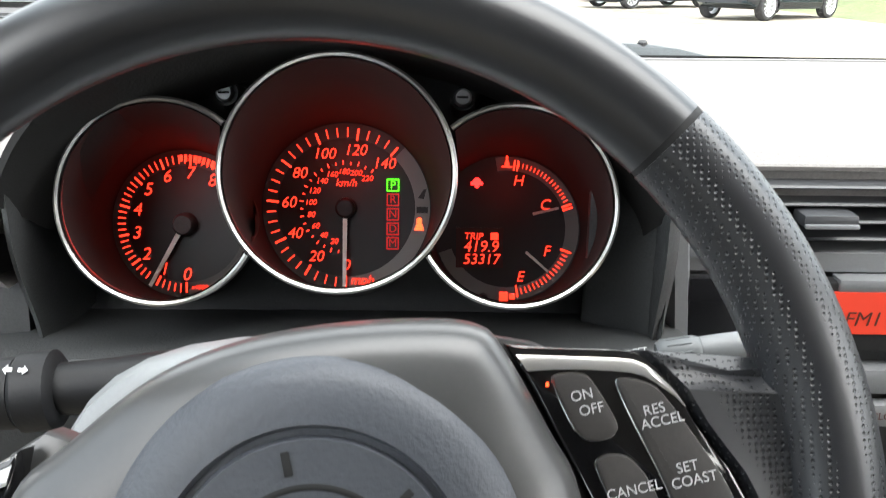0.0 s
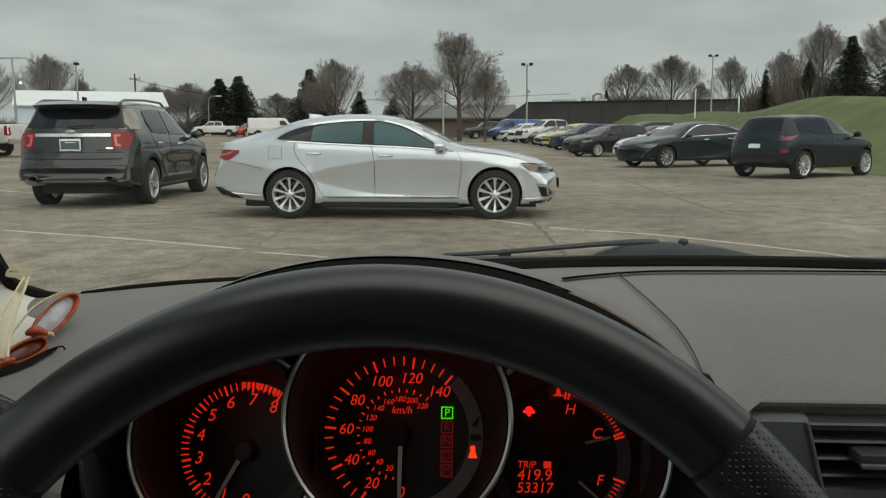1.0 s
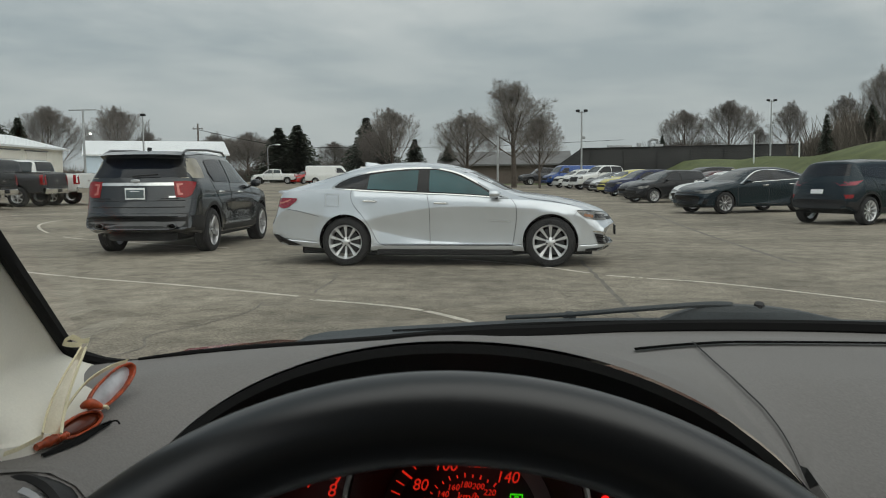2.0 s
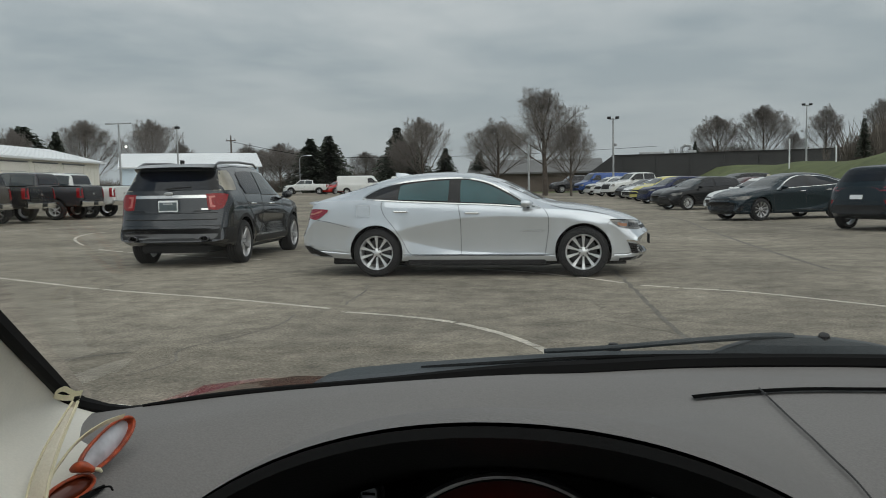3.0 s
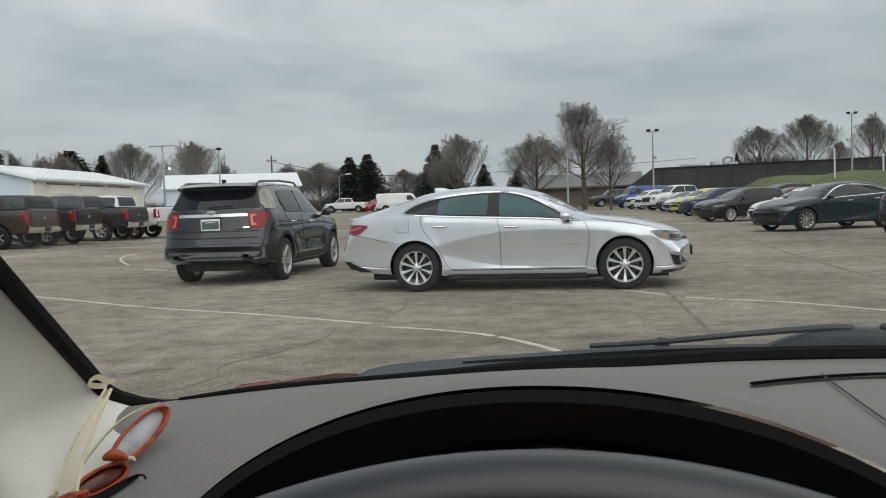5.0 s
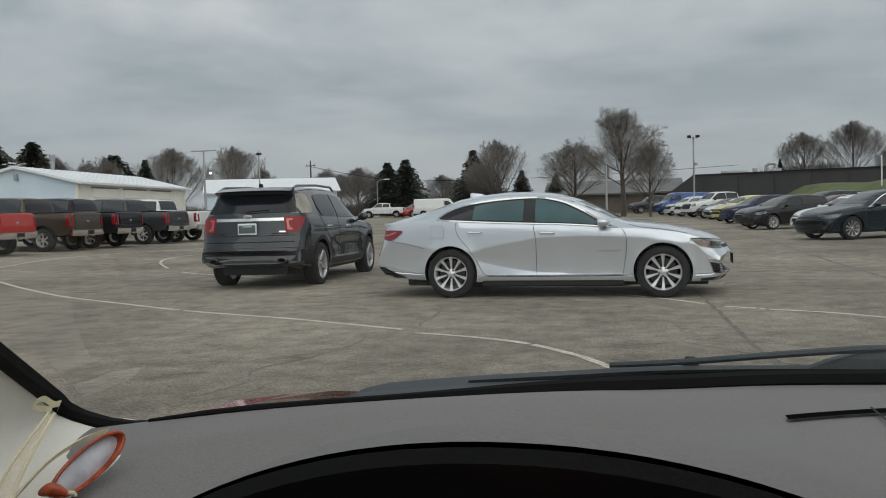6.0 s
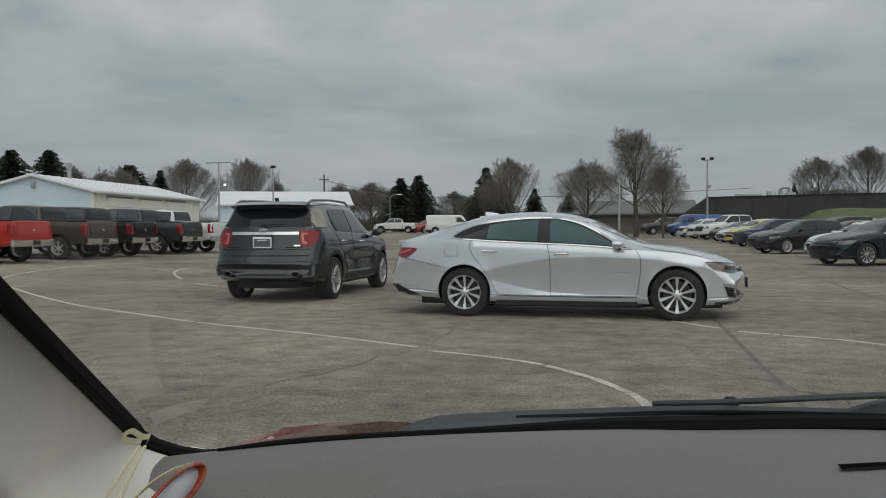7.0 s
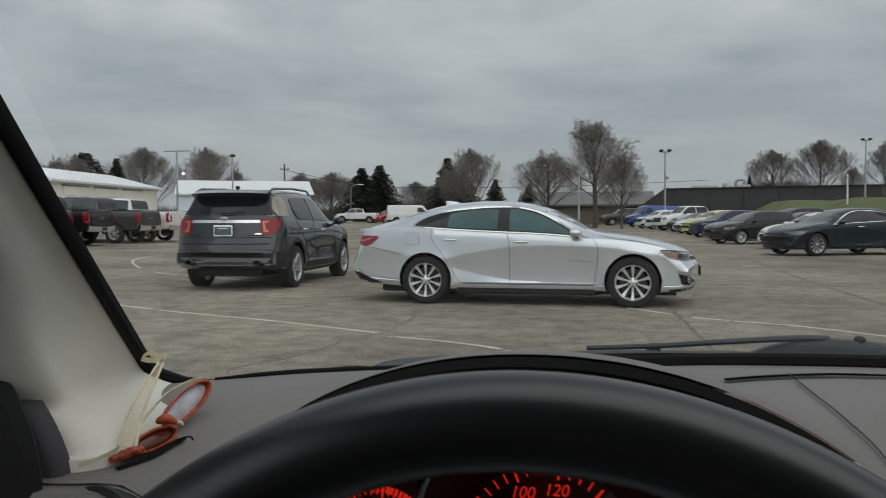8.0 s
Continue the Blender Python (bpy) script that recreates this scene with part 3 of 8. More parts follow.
SEDAN["bands"] = (
    ("window_trim", [(-1.53, 1.092), (-1.44, 1.174), (-1.25, 1.250), (-0.98, 1.305), (-0.58, 1.342), (-0.26, 1.351), (-0.05, 1.337), (0.205, 1.275), (0.46, 1.155), (0.715, 1.011), (0.92, 0.930)], 0.020, CHROME),
    ("window_sill_trim", [(0.92, 0.928), (0.47, 0.966), (0.11, 0.989), (-0.2, 1.002), (-0.82, 1.032), (-1.22, 1.057), (-1.40, 1.070), (-1.53, 1.088)], 0.014, CHROME),
    ("door_seam", [(-0.195, 0.998), (-0.175, 0.90), (-0.156, 0.775), (-0.154, 0.55), (-0.154, 0.335), (-0.158, 0.292)], 0.007, GAP),
    ("door_seam", [(0.960, 0.925), (1.005, 0.86), (1.026, 0.811), (1.030, 0.70), (1.023, 0.586), (0.983, 0.335), (0.972, 0.292)], 0.007, GAP),
    ("door_seam", [(-1.245, 1.050), (-1.262, 1.00), (-1.261, 0.957), (-1.216, 0.840), (-1.087, 0.683), (-0.971, 0.500), (-0.908, 0.370), (-0.86, 0.315), (-0.80, 0.292)], 0.007, GAP),
    ("door_seam", [(-0.80, 0.291), (0.0, 0.290), (0.972, 0.291)], 0.008, GAP),
    ("bonnet_seam", [(1.06, 0.955), (1.25, 0.915), (1.5, 0.885), (1.8, 0.825)], 0.006, GAP),
    ("bumper_seam", [(1.80, 0.70), (1.84, 0.745)], 0.005, GAP),
    ("bumper_seam", [(-2.19, 0.795), (-2.0, 0.762), (-1.72, 0.690)], 0.006, GAP),
    ("bumper_crease", [(-2.45, 0.468), (-2.3, 0.455), (-2.14, 0.430), (-1.83, 0.345)], 0.016, None),
    ("arch_lip", arch_line(SEDAN, 1.485, 0.018, -12, 198), 0.026, None), ("arch_lip", arch_line(SEDAN, -1.345, 0.018, -12, 198), 0.026, None),
)
SEDAN["handles"] = ((-0.99, 0.898), (0.0, 0.868))
SEDAN["handle_mat"] = CHROME
SEDAN["front"] = (("windscreen", [(-0.64, 1.04), (0.64, 1.04), (0.53, 1.36), (-0.53, 1.36)], GLASS_SCREEN), ("grille", [(-0.56, 0.30), (0.56, 0.30), (0.60, 0.58), (-0.60, 0.58)], BLACK_PLASTIC), ("upper_grille", [(-0.62, 0.63), (0.62, 0.63), (0.60, 0.67), (-0.60, 0.67)], BLACK_PLASTIC))
SEDAN["rear"] = (("rear_window", [(-0.60, 1.20), (0.60, 1.20), (0.50, 1.38), (-0.50, 1.38)], GLASS_BLACK), ("tail_light", [(0.42, 0.86), (0.78, 0.84), (0.80, 0.94), (0.44, 0.94)], LENS_DARKRED), ("bumper_insert", [(-0.6, 0.32), (0.6, 0.32), (0.6, 0.43), (-0.6, 0.43)], BLACK_PLASTIC))

SUV = dict(key="suv", fine=0.07, bow=((-1.70, -2.38, 0.27), (1.7, 2.5, 0.22)), w=0.035, axles=(1.57, -1.42), track=0.985, arch=0.425, arch_z=0.385, tyre=0.375, rim=0.255, tread=0.26, spokes=(5, 0.0, 0.42), bulge=0.014, hollow=0.03,
           top=((-2.52, 0.60), (-2.51, 0.72), (-2.48, 0.775), (-2.405, 0.80), (-2.375, 1.14), (-2.34, 1.26), (-2.06, 1.60), (-2.02, 1.66), (-1.93, 1.70), (-1.2, 1.745), (-0.3, 1.745), (0.15, 1.70), (0.5, 1.57), (1.1, 1.20), (1.3, 1.15), (1.9, 1.09), (2.3, 0.97), (2.45, 0.78), (2.52, 0.6)),
           belt=((-2.52, 0.55), (-2.47, 0.70), (-2.40, 0.76), (-2.34, 1.18), (-2.15, 1.21), (-1.0, 1.16), (0.5, 1.11), (1.2, 1.06), (2.0, 0.98), (2.4, 0.75), (2.52, 0.5)),
           wid=((-2.52, 0.90), (-2.40, 0.93), (-2.15, 0.965), (-1.3, 0.985), (0.0, 0.985), (1.5, 0.98), (2.1, 0.93), (2.4, 0.78), (2.52, 0.6)),
           roof=((-2.52, 0.87), (-2.34, 0.875), (-2.03, 0.745), (-1.0, 0.745), (0.1, 0.725), (0.6, 0.74), (1.2, 0.82), (2.0, 0.82), (2.52, 0.5)),
           bot=((-2.52, 0.44), (-2.30, 0.36), (-1.8, 0.30), (1.8, 0.28), (2.3, 0.26), (2.52, 0.3)), mirror=(0.85, 1.17))
SUV["sides"] = (
    ("rear_quarter_window", [(-2.20, 1.27), (-1.95, 1.60), (-1.68, 1.605), (-1.63, 1.57), (-1.62, 1.42), (-1.68, 1.27)], GLASS_REFLECTION),
    ("side_window", [(-1.28, 1.21), (-1.38, 1.36), (-1.36, 1.55), (-1.28, 1.585), (-0.9, 1.605), (-0.53, 1.60), (-0.50, 1.195), (-0.9, 1.2)], GLASS_BLACK),
    ("side_window", [(-0.40, 1.185), (-0.42, 1.60), (0.0, 1.585), (0.35, 1.47), (0.72, 1.23), (0.76, 1.17), (0.2, 1.175)], GLASS_SCREEN),
    ("headlight", [(2.0, 0.95), (2.3, 0.92), (2.42, 0.85), (2.2, 0.83), (2.02, 0.87)], LENS_CLEAR),
    ("lower_cladding", [(-0.86, 0.29), (-0.86, 0.44), (1.10, 0.44), (1.10, 0.28)], BLACK_PLASTIC),
    ("bumper_cladding", [(-2.41, 0.46), (-2.41, 0.66), (-2.0, 0.66), (-1.76, 0.58), (-1.74, 0.34), (-2.1, 0.34)], BLACK_PLASTIC),
    ("front_cladding", [(2.02, 0.28), (1.99, 0.5), (2.4, 0.45), (2.45, 0.30)], BLACK_PLASTIC),
)
SUV["bands"] = (
    ("door_seam", [(-0.46, 1.17), (-0.46, 0.9), (-0.47, 0.47)], 0.012, SEAM), ("door_seam", [(0.82, 1.13), (0.86, 0.9), (0.83, 0.47)], 0.012, SEAM),
    ("door_seam", [(-1.43, 1.40), (-1.36, 1.15), (-1.12, 0.9), (-0.90, 0.72), (-0.86, 0.47)], 0.010, SEAM),
    ("side_moulding", [(-0.76, 0.47), (0.78, 0.45)], 0.035, CHROME),
    ("arch_trim", arch_line(SUV, 1.57, 0.03, -6, 188), 0.06, BLACK_PLASTIC), ("arch_trim", arch_line(SUV, -1.42, 0.03, -6, 188), 0.06, BLACK_PLASTIC))
SUV["handles"] = ((-1.02, 1.03), (0.05, 1.01))
SUV["handle_mat"] = CHROME
SUV["rear"] = (("rear_window", [(-0.80, 1.285), (0.80, 1.285), (0.70, 1.635), (-0.70, 1.635)], GLASS_BLACK),
               ("bumper_cladding", [(-0.80, 0.40), (0.80, 0.40), (0.86, 0.47), (0.87, 0.705), (-0.87, 0.705), (-0.86, 0.47)], BUMPER_GREY),
               ("skid_plate", [(-0.80, 0.520), (-0.74, 0.480), (-0.48, 0.470), (-0.40, 0.490), (0.40, 0.490), (0.48, 0.470), (0.74, 0.480), (0.80, 0.520), (0.83, 0.565), (-0.83, 0.565)], SKID_GREY),
               ("tailgate_inset", [(0.36, 0.93), (0.70, 0.93), (0.70, 0.945), (0.37, 0.945)], BLACK_PLASTIC),
               ("plate_recess", [(-0.40, 0.90), (0.40, 0.90), (0.60, 1.14), (-0.60, 1.14)], None))
SUV["rear_bands"] = (("chrome_bar", [(-0.74, 1.175), (0.74, 1.175)], 0.05, CHROME), ("tailgate_seam", [(-0.80, 0.80), (0.80, 0.80)], 0.014, SEAM), ("tailgate_crease", [(-0.80, 0.905), (0.80, 0.905)], 0.010, SEAM))
SUV["front"] = (("windscreen", [(-0.78, 1.22), (0.78, 1.22), (0.66, 1.63), (-0.66, 1.63)], GLASS_SCREEN), ("grille", [(-0.6, 0.62), (0.6, 0.62), (0.66, 0.88), (-0.66, 0.88)], BLACK_PLASTIC))

TRUCK = dict(key="truck", fine=0.16, w=0.02, axles=(1.86, -1.80), track=0.99, arch=0.47, arch_z=0.43, tyre=0.405, rim=0.24, tread=0.27, spokes=(6, 0.0, 0.26), bulge=0.012, off=0.020,
             top=((-2.93, 0.84), (-2.90, 1.30), (-2.86, 1.37), (-1.12, 1.37), (-1.06, 1.40), (-0.98, 1.80), (-0.90, 1.88), (-0.4, 1.92), (0.5, 1.92), (0.8, 1.84), (1.4, 1.34), (1.6, 1.28), (2.4, 1.20), (2.75, 1.08), (2.88, 0.9), (2.93, 0.7)),
             belt=((-2.93, 0.80), (-2.88, 1.28), (-1.1, 1.29), (-1.0, 1.32), (1.3, 1.22), (2.3, 1.08), (2.8, 0.9), (2.93, 0.66)),
             wid=((-2.93, 0.95), (-2.85, 0.98), (-1.0, 0.985), (1.8, 0.985), (2.5, 0.95), (2.85, 0.85), (2.93, 0.72)),
             roof=((-2.93, 0.93), (-1.1, 0.95), (-0.95, 0.80), (0.6, 0.78), (1.4, 0.82), (2.5, 0.82), (2.93, 0.65)),
             bot=((-2.93, 0.62), (-2.4, 0.55), (-1.2, 0.46), (2.2, 0.44), (2.93, 0.42)), mirror=(1.02, 1.36), mirror_mat=BLACK_PLASTIC)
TRUCK["sides"] = (("side_window", [(-0.93, 1.40), (-0.90, 1.78), (-0.84, 1.81), (-0.1, 1.835), (0.0, 1.825), (0.0, 1.37), (-0.5, 1.385)], GLASS_TRUCK),
                  ("side_window", [(0.07, 1.365), (0.07, 1.825), (0.5, 1.825), (0.72, 1.76), (1.20, 1.375), (0.6, 1.36)], GLASS_SCREEN),
                  ("tail_light", [(-2.92, 1.29), (-2.72, 1.29), (-2.75, 0.90), (-2.92, 0.90)], LENS_RED),
                  ("headlight", [(2.55, 1.08), (2.82, 1.02), (2.86, 0.86), (2.6, 0.86)], LENS_CLEAR),
                  ("running_board", [(-1.25, 0.47), (-1.25, 0.53), (1.3, 0.52), (1.3, 0.46)], BLACK_PLASTIC))
TRUCK["bands"] = (("cab_seam", [(-1.03, 1.36), (-1.03, 0.52)], 0.02, SEAM), ("door_seam", [(0.05, 1.32), (0.05, 0.54)], 0.014, SEAM), ("door_seam", [(1.2, 1.28), (1.22, 0.9), (1.2, 0.54)], 0.014, SEAM),
                  ("arch_trim", arch_line(TRUCK, 1.86, 0.03, 0, 182), 0.05, BLACK_PLASTIC), ("arch_trim", arch_line(TRUCK, -1.80, 0.03, 0, 182), 0.05, BLACK_PLASTIC))
TRUCK["handles"] = ((-0.72, 1.2), (0.25, 1.19))
TRUCK["rear"] = (("tailgate", [(-0.76, 0.80), (0.76, 0.80), (0.76, 1.33), (-0.76, 1.33)], None), ("tail_light", [(0.86, 0.90), (0.94, 0.90), (0.95, 1.29), (0.86, 1.29)], LENS_RED),
                 ("rear_window", [(-0.76, 1.43), (0.76, 1.43), (0.70, 1.83), (-0.70, 1.83)], GLASS_BLACK))
TRUCK["rear_bands"] = (("tailgate_handle", [(-0.12, 1.2), (0.12, 1.2)], 0.09, BLACK_PLASTIC),)
TRUCK["front"] = (("windscreen", [(-0.78, 1.38), (0.78, 1.38), (0.68, 1.82), (-0.68, 1.82)], GLASS_SCREEN), ("grille", [(-0.6, 0.66), (0.6, 0.66), (0.62, 1.02), (-0.62, 1.02)], BLACK_PLASTIC))

HATCH = dict(key="hatch", fine=0.1, bow=((-1.4, -2.0, 0.17), (1.3, 2.05, 0.25)), w=0.04, axles=(1.27, -1.33), track=0.90, arch=0.385, arch_z=0.35, tyre=0.335, rim=0.235, tread=0.23, spokes=(10, 0.0, 0.16), bulge=0.02,
             top=((-2.08, 0.62), (-2.05, 0.85), (-2.0, 1.0), (-1.9, 1.12), (-1.62, 1.46), (-1.55, 1.50), (-0.8, 1.55), (-0.2, 1.55), (0.2, 1.48), (0.9, 1.09), (1.05, 1.04), (1.6, 0.95), (1.95, 0.80), (2.08, 0.6)),
             belt=((-2.08, 0.55), (-2.0, 0.92), (-1.6, 1.06), (0.0, 0.99), (1.0, 0.94), (1.7, 0.84), (2.08, 0.5)),
             wid=((-2.08, 0.70), (-1.98, 0.82), (-1.7, 0.89), (-1.2, 0.90), (1.2, 0.90), (1.75, 0.82), (2.08, 0.55)),
             roof=((-2.08, 0.62), (-1.9, 0.76), (-1.6, 0.62), (-0.5, 0.61), (0.2, 0.63), (1.0, 0.74), (2.08, 0.45)),
             bot=((-2.08, 0.4), (-1.7, 0.26), (1.7, 0.22), (2.08, 0.28)), mirror=(0.66, 1.06))
HATCH["sides"] = (("side_window", [(-1.52, 1.16), (-1.40, 1.38), (-0.9, 1.42), (-0.30, 1.42), (-0.28, 1.08), (-0.9, 1.10)], GLASS_BLACK),
                  ("side_window", [(-0.18, 1.075), (-0.20, 1.42), (0.1, 1.39), (0.4, 1.24), (0.66, 1.06), (0.2, 1.07)], GLASS_SCREEN),
                  ("tail_light", [(-2.03, 1.0), (-1.78, 1.02), (-1.6, 1.05), (-1.78, 0.94), (-2.02, 0.92)], LENS_DARKRED),
                  ("reflector", [(-2.05, 0.62), (-1.86, 0.64), (-1.86, 0.72), (-2.03, 0.72)], LENS_RED),
                  ("headlight", [(1.55, 0.82), (1.85, 0.80), (1.98, 0.70), (1.8, 0.68), (1.6, 0.74)], LENS_CLEAR),
                  ("lower_cladding", [(-0.93, 0.25), (-0.93, 0.42), (0.88, 0.40), (0.88, 0.23)], BLACK_PLASTIC),
                  ("bumper_cladding", [(-2.06, 0.40), (-2.06, 0.56), (-1.76, 0.54), (-1.72, 0.28), (-1.9, 0.32)], BLACK_PLASTIC))
HATCH["bands"] = (("door_seam", [(-0.24, 1.06), (-0.24, 0.44)], 0.012, SEAM), ("door_seam", [(0.78, 1.0), (0.80, 0.44)], 0.012, SEAM), ("door_seam", [(-1.25, 1.1), (-1.1, 0.85), (-0.92, 0.62)], 0.012, SEAM),
                  ("arch_trim", arch_line(HATCH, 1.27, 0.03, -6, 188), 0.06, BLACK_PLASTIC), ("arch_trim", arch_line(HATCH, -1.33, 0.03, -6, 188), 0.06, BLACK_PLASTIC))
HATCH["handles"] = ((-0.85, 0.94), (0.05, 0.92))
HATCH["rear"] = (("rear_window", [(-0.66, 1.15), (0.66, 1.15), (0.56, 1.43), (-0.56, 1.43)], GLASS_BLACK), ("tail_light", [(0.55, 0.93), (0.80, 0.93), (0.82, 1.02), (0.6, 1.02)], LENS_DARKRED),
                 ("bumper_cladding", [(-0.7, 0.40), (0.7, 0.40), (0.74, 0.60), (-0.74, 0.60)], BLACK_PLASTIC), ("plate", [(-0.16, 0.74), (0.16, 0.74), (0.16, 0.84), (-0.16, 0.84)], PLATE_WHITE))
HATCH["front"] = (("windscreen", [(-0.70, 1.10), (0.70, 1.10), (0.58, 1.43), (-0.58, 1.43)], GLASS_SCREEN), ("grille", [(-0.5, 0.46), (0.5, 0.46), (0.55, 0.74), (-0.55, 0.74)], BLACK_PLASTIC))

VAN = dict(key="van", fine=0.2, w=0.03, axles=(1.75, -1.70), track=0.98, arch=0.42, arch_z=0.38, tyre=0.36, rim=0.21, tread=0.24, spokes=(8, 0.0, 0.3), bulge=0.02,
           top=((-2.8, 0.7), (-2.78, 1.9), (-2.7, 2.05), (0.9, 2.1), (1.2, 2.0), (1.75, 1.35), (1.9, 1.25), (2.5, 1.12), (2.75, 0.95), (2.8, 0.6)),
           belt=((-2.8, 0.65), (-2.75, 1.25), (1.6, 1.2), (2.5, 0.95), (2.8, 0.55)), wid=((-2.8, 0.92), (-2.7, 0.98), (2.0, 0.98), (2.6, 0.88), (2.8, 0.7)),
           roof=((-2.8, 0.86), (-2.6, 0.84), (1.0, 0.82), (1.7, 0.85), (2.6, 0.75), (2.8, 0.6)), bot=((-2.8, 0.45), (2.8, 0.38)), mirror=(1.55, 1.42), mirror_mat=BLACK_PLASTIC)
VAN["sides"] = (("side_window", [(0.55, 1.32), (0.55, 1.82), (1.0, 1.82), (1.5, 1.34)], GLASS_BLACK), ("headlight", [(2.4, 1.0), (2.65, 0.95), (2.7, 0.8), (2.45, 0.8)], LENS_CLEAR), ("tail_light", [(-2.78, 1.0), (-2.68, 1.0), (-2.68, 1.4), (-2.78, 1.4)], LENS_RED))
VAN["bands"] = (("door_seam", [(0.45, 1.9), (0.45, 0.48)], 0.016, SEAM), ("door_seam", [(1.6, 1.2), (1.6, 0.5)], 0.016, SEAM))
VAN["front"] = (("windscreen", [(-0.8, 1.40), (0.8, 1.40), (0.72, 1.92), (-0.72, 1.92)], GLASS_SCREEN), ("grille", [(-0.6, 0.62), (0.6, 0.62), (0.6, 0.92), (-0.6, 0.92)], BLACK_PLASTIC))
VAN["rear"] = (("rear_window", [(-0.75, 1.35), (0.75, 1.35), (0.72, 1.8), (-0.72, 1.8)], GLASS_BLACK),)


# ---- the car park: ground, berm, painted lines ----
def land(x, y):
    """Height of the ground: level near by, rising a little to the far left and far ahead, with a grass bank on the right."""
    z = 0.020 * max(0.0, -x - 11.0) * step(8, 22, y) * (1 - step(-26, -60, x) * 0.5) + 0.0058 * max(0.0, y - 38.0) * (1 - step(120, 400, y) * 0.4)
    bank = 2.5 * step(11.4, 18.4, x + 0.02 * (y - 40)) * step(12, 30, y)
    return z + bank + 0.25 * bank * noise.noise(Vector((x * 0.08, y * 0.06, 3)))


def asphalt_material():
    m = material("worn_asphalt", (0.250, 0.222, 0.178), 0.88, 0, 0.34, 0.30, 0.36, 45, 0.7, 0, 0.3)
    t = m.node_tree
    b = t.nodes["Principled BSDF"]
    c = t.nodes.new("ShaderNodeTexCoord")
    old = b.inputs["Base Color"].links[0].from_socket
    warp = t.nodes.new("ShaderNodeTexNoise")
    warp.inputs["Scale"].default_value, warp.inputs["Detail"].default_value = 1.3, 9.0
    add = t.nodes.new("ShaderNodeMixRGB")
    add.blend_type, add.inputs["Fac"].default_value = 'ADD', 0.55
    v = t.nodes.new("ShaderNodeTexVoronoi")
    v.feature = 'DISTANCE_TO_EDGE'
    v.inputs["Scale"].default_value = 0.62
    r = t.nodes.new("ShaderNodeMapRange")
    r.inputs["From Min"].default_value, r.inputs["From Max"].default_value = 0.0, 0.013
    r.inputs["To Min"].default_value, r.inputs["To Max"].default_value = 0.50, 1.0
    where = t.nodes.new("ShaderNodeTexNoise")
    where.inputs["Scale"].default_value = 0.22
    gate = t.nodes.new("ShaderNodeMapRange")
    gate.inputs["From Min"].default_value, gate.inputs["From Max"].default_value = 0.5, 0.6
    crack = t.nodes.new("ShaderNodeMixRGB")
    crack.inputs["Color1"].default_value = (1, 1, 1, 1)
    fleck = t.nodes.new("ShaderNodeTexNoise")
    fleck.inputs["Scale"].default_value, fleck.inputs["Detail"].default_value = 2.6, 14.0
    fleck.inputs["Roughness"].default_value = 0.80
    fr = t.nodes.new("ShaderNodeMapRange")
    fr.inputs["From Min"].default_value, fr.inputs["From Max"].default_value = 0.32, 0.68
    fr.inputs["To Min"].default_value, fr.inputs["To Max"].default_value = 0.46, 1.50
    mul = t.nodes.new("ShaderNodeMixRGB")
    mul.blend_type, mul.inputs["Fac"].default_value = 'MULTIPLY', 1.0
    mul2 = t.nodes.new("ShaderNodeMixRGB")
    mul2.blend_type, mul2.inputs["Fac"].default_value = 'MULTIPLY', 1.0
    L = t.links.new
    L(c.outputs["Object"], warp.inputs["Vector"])
    L(c.outputs["Object"], add.inputs["Color1"])
    L(warp.outputs["Color"], add.inputs["Color2"])
    L(add.outputs[0], v.inputs["Vector"])
    L(v.outputs["Distance"], r.inputs["Value"])
    L(c.outputs["Object"], where.inputs["Vector"])
    L(where.outputs["Fac"], gate.inputs["Value"])
    L(gate.outputs[0], crack.inputs["Fac"])
    L(r.outputs[0], crack.inputs["Color2"])
    L(c.outputs["Object"], fleck.inputs["Vector"])
    L(fleck.outputs["Fac"], fr.inputs["Value"])
    L(old, mul.inputs["Color1"])
    L(crack.outputs[0], mul.inputs["Color2"])
    L(mul.outputs[0], mul2.inputs["Color1"])
    L(fr.outputs[0], mul2.inputs["Color2"])
    L(mul2.outputs[0], b.inputs["Base Color"])
    return m


ASPHALT = asphalt_material()
GRASS = material("winter_grass", (0.105, 0.125, 0.045), 0.9, 0, 0.25, 0.5, 0.3, 14, 0.6)
PAINT_LINE = material("worn_white_paint", (0.57, 0.525, 0.45), 0.8, 0, 0.22, 3.0, 0.28, 30)
TAR = material("tar_sealant", (0.150, 0.136, 0.115), 0.8, 0, 0.25, 3.0, 0.3, 40)


def ground():
    xs = [-900, -500, -300, -200, -140, -100] + list(range(-80, 61, 2)) + [80, 110, 150, 220, 320, 500, 900]
    ys = [-300, -120, -60, -30, -15] + list(range(-8, 121, 2)) + [130, 150, 180, 220, 280, 360, 500, 800, 1500]
    bm = bmesh.new()
    grid = [[bm.verts.new((x, y, land(x, y) if y > 0 else 0.0)) for y in ys] for x in xs]
    for i in range(len(xs) - 1):
        for j in range(len(ys) - 1):
            f = bm.faces.new((grid[i][j], grid[i + 1][j], grid[i + 1][j + 1], grid[i][j + 1]))
            cx, cy = (xs[i] + xs[i + 1]) / 2, (ys[j] + ys[j + 1]) / 2
            grass = cx + 0.02 * (cy - 40) > 10.6 and cy > 14 or cy > 96 + 0.1 * cx and not (-60 < cx < -12 and cy < 104) or cx < -70
            f.material_index = 1 if grass else 0
    ob = part("ground", bm, [ASPHALT, GRASS])
    tagged(ob, "worn grey asphalt car park with a grass bank", "ground", kind="structure")


ground()


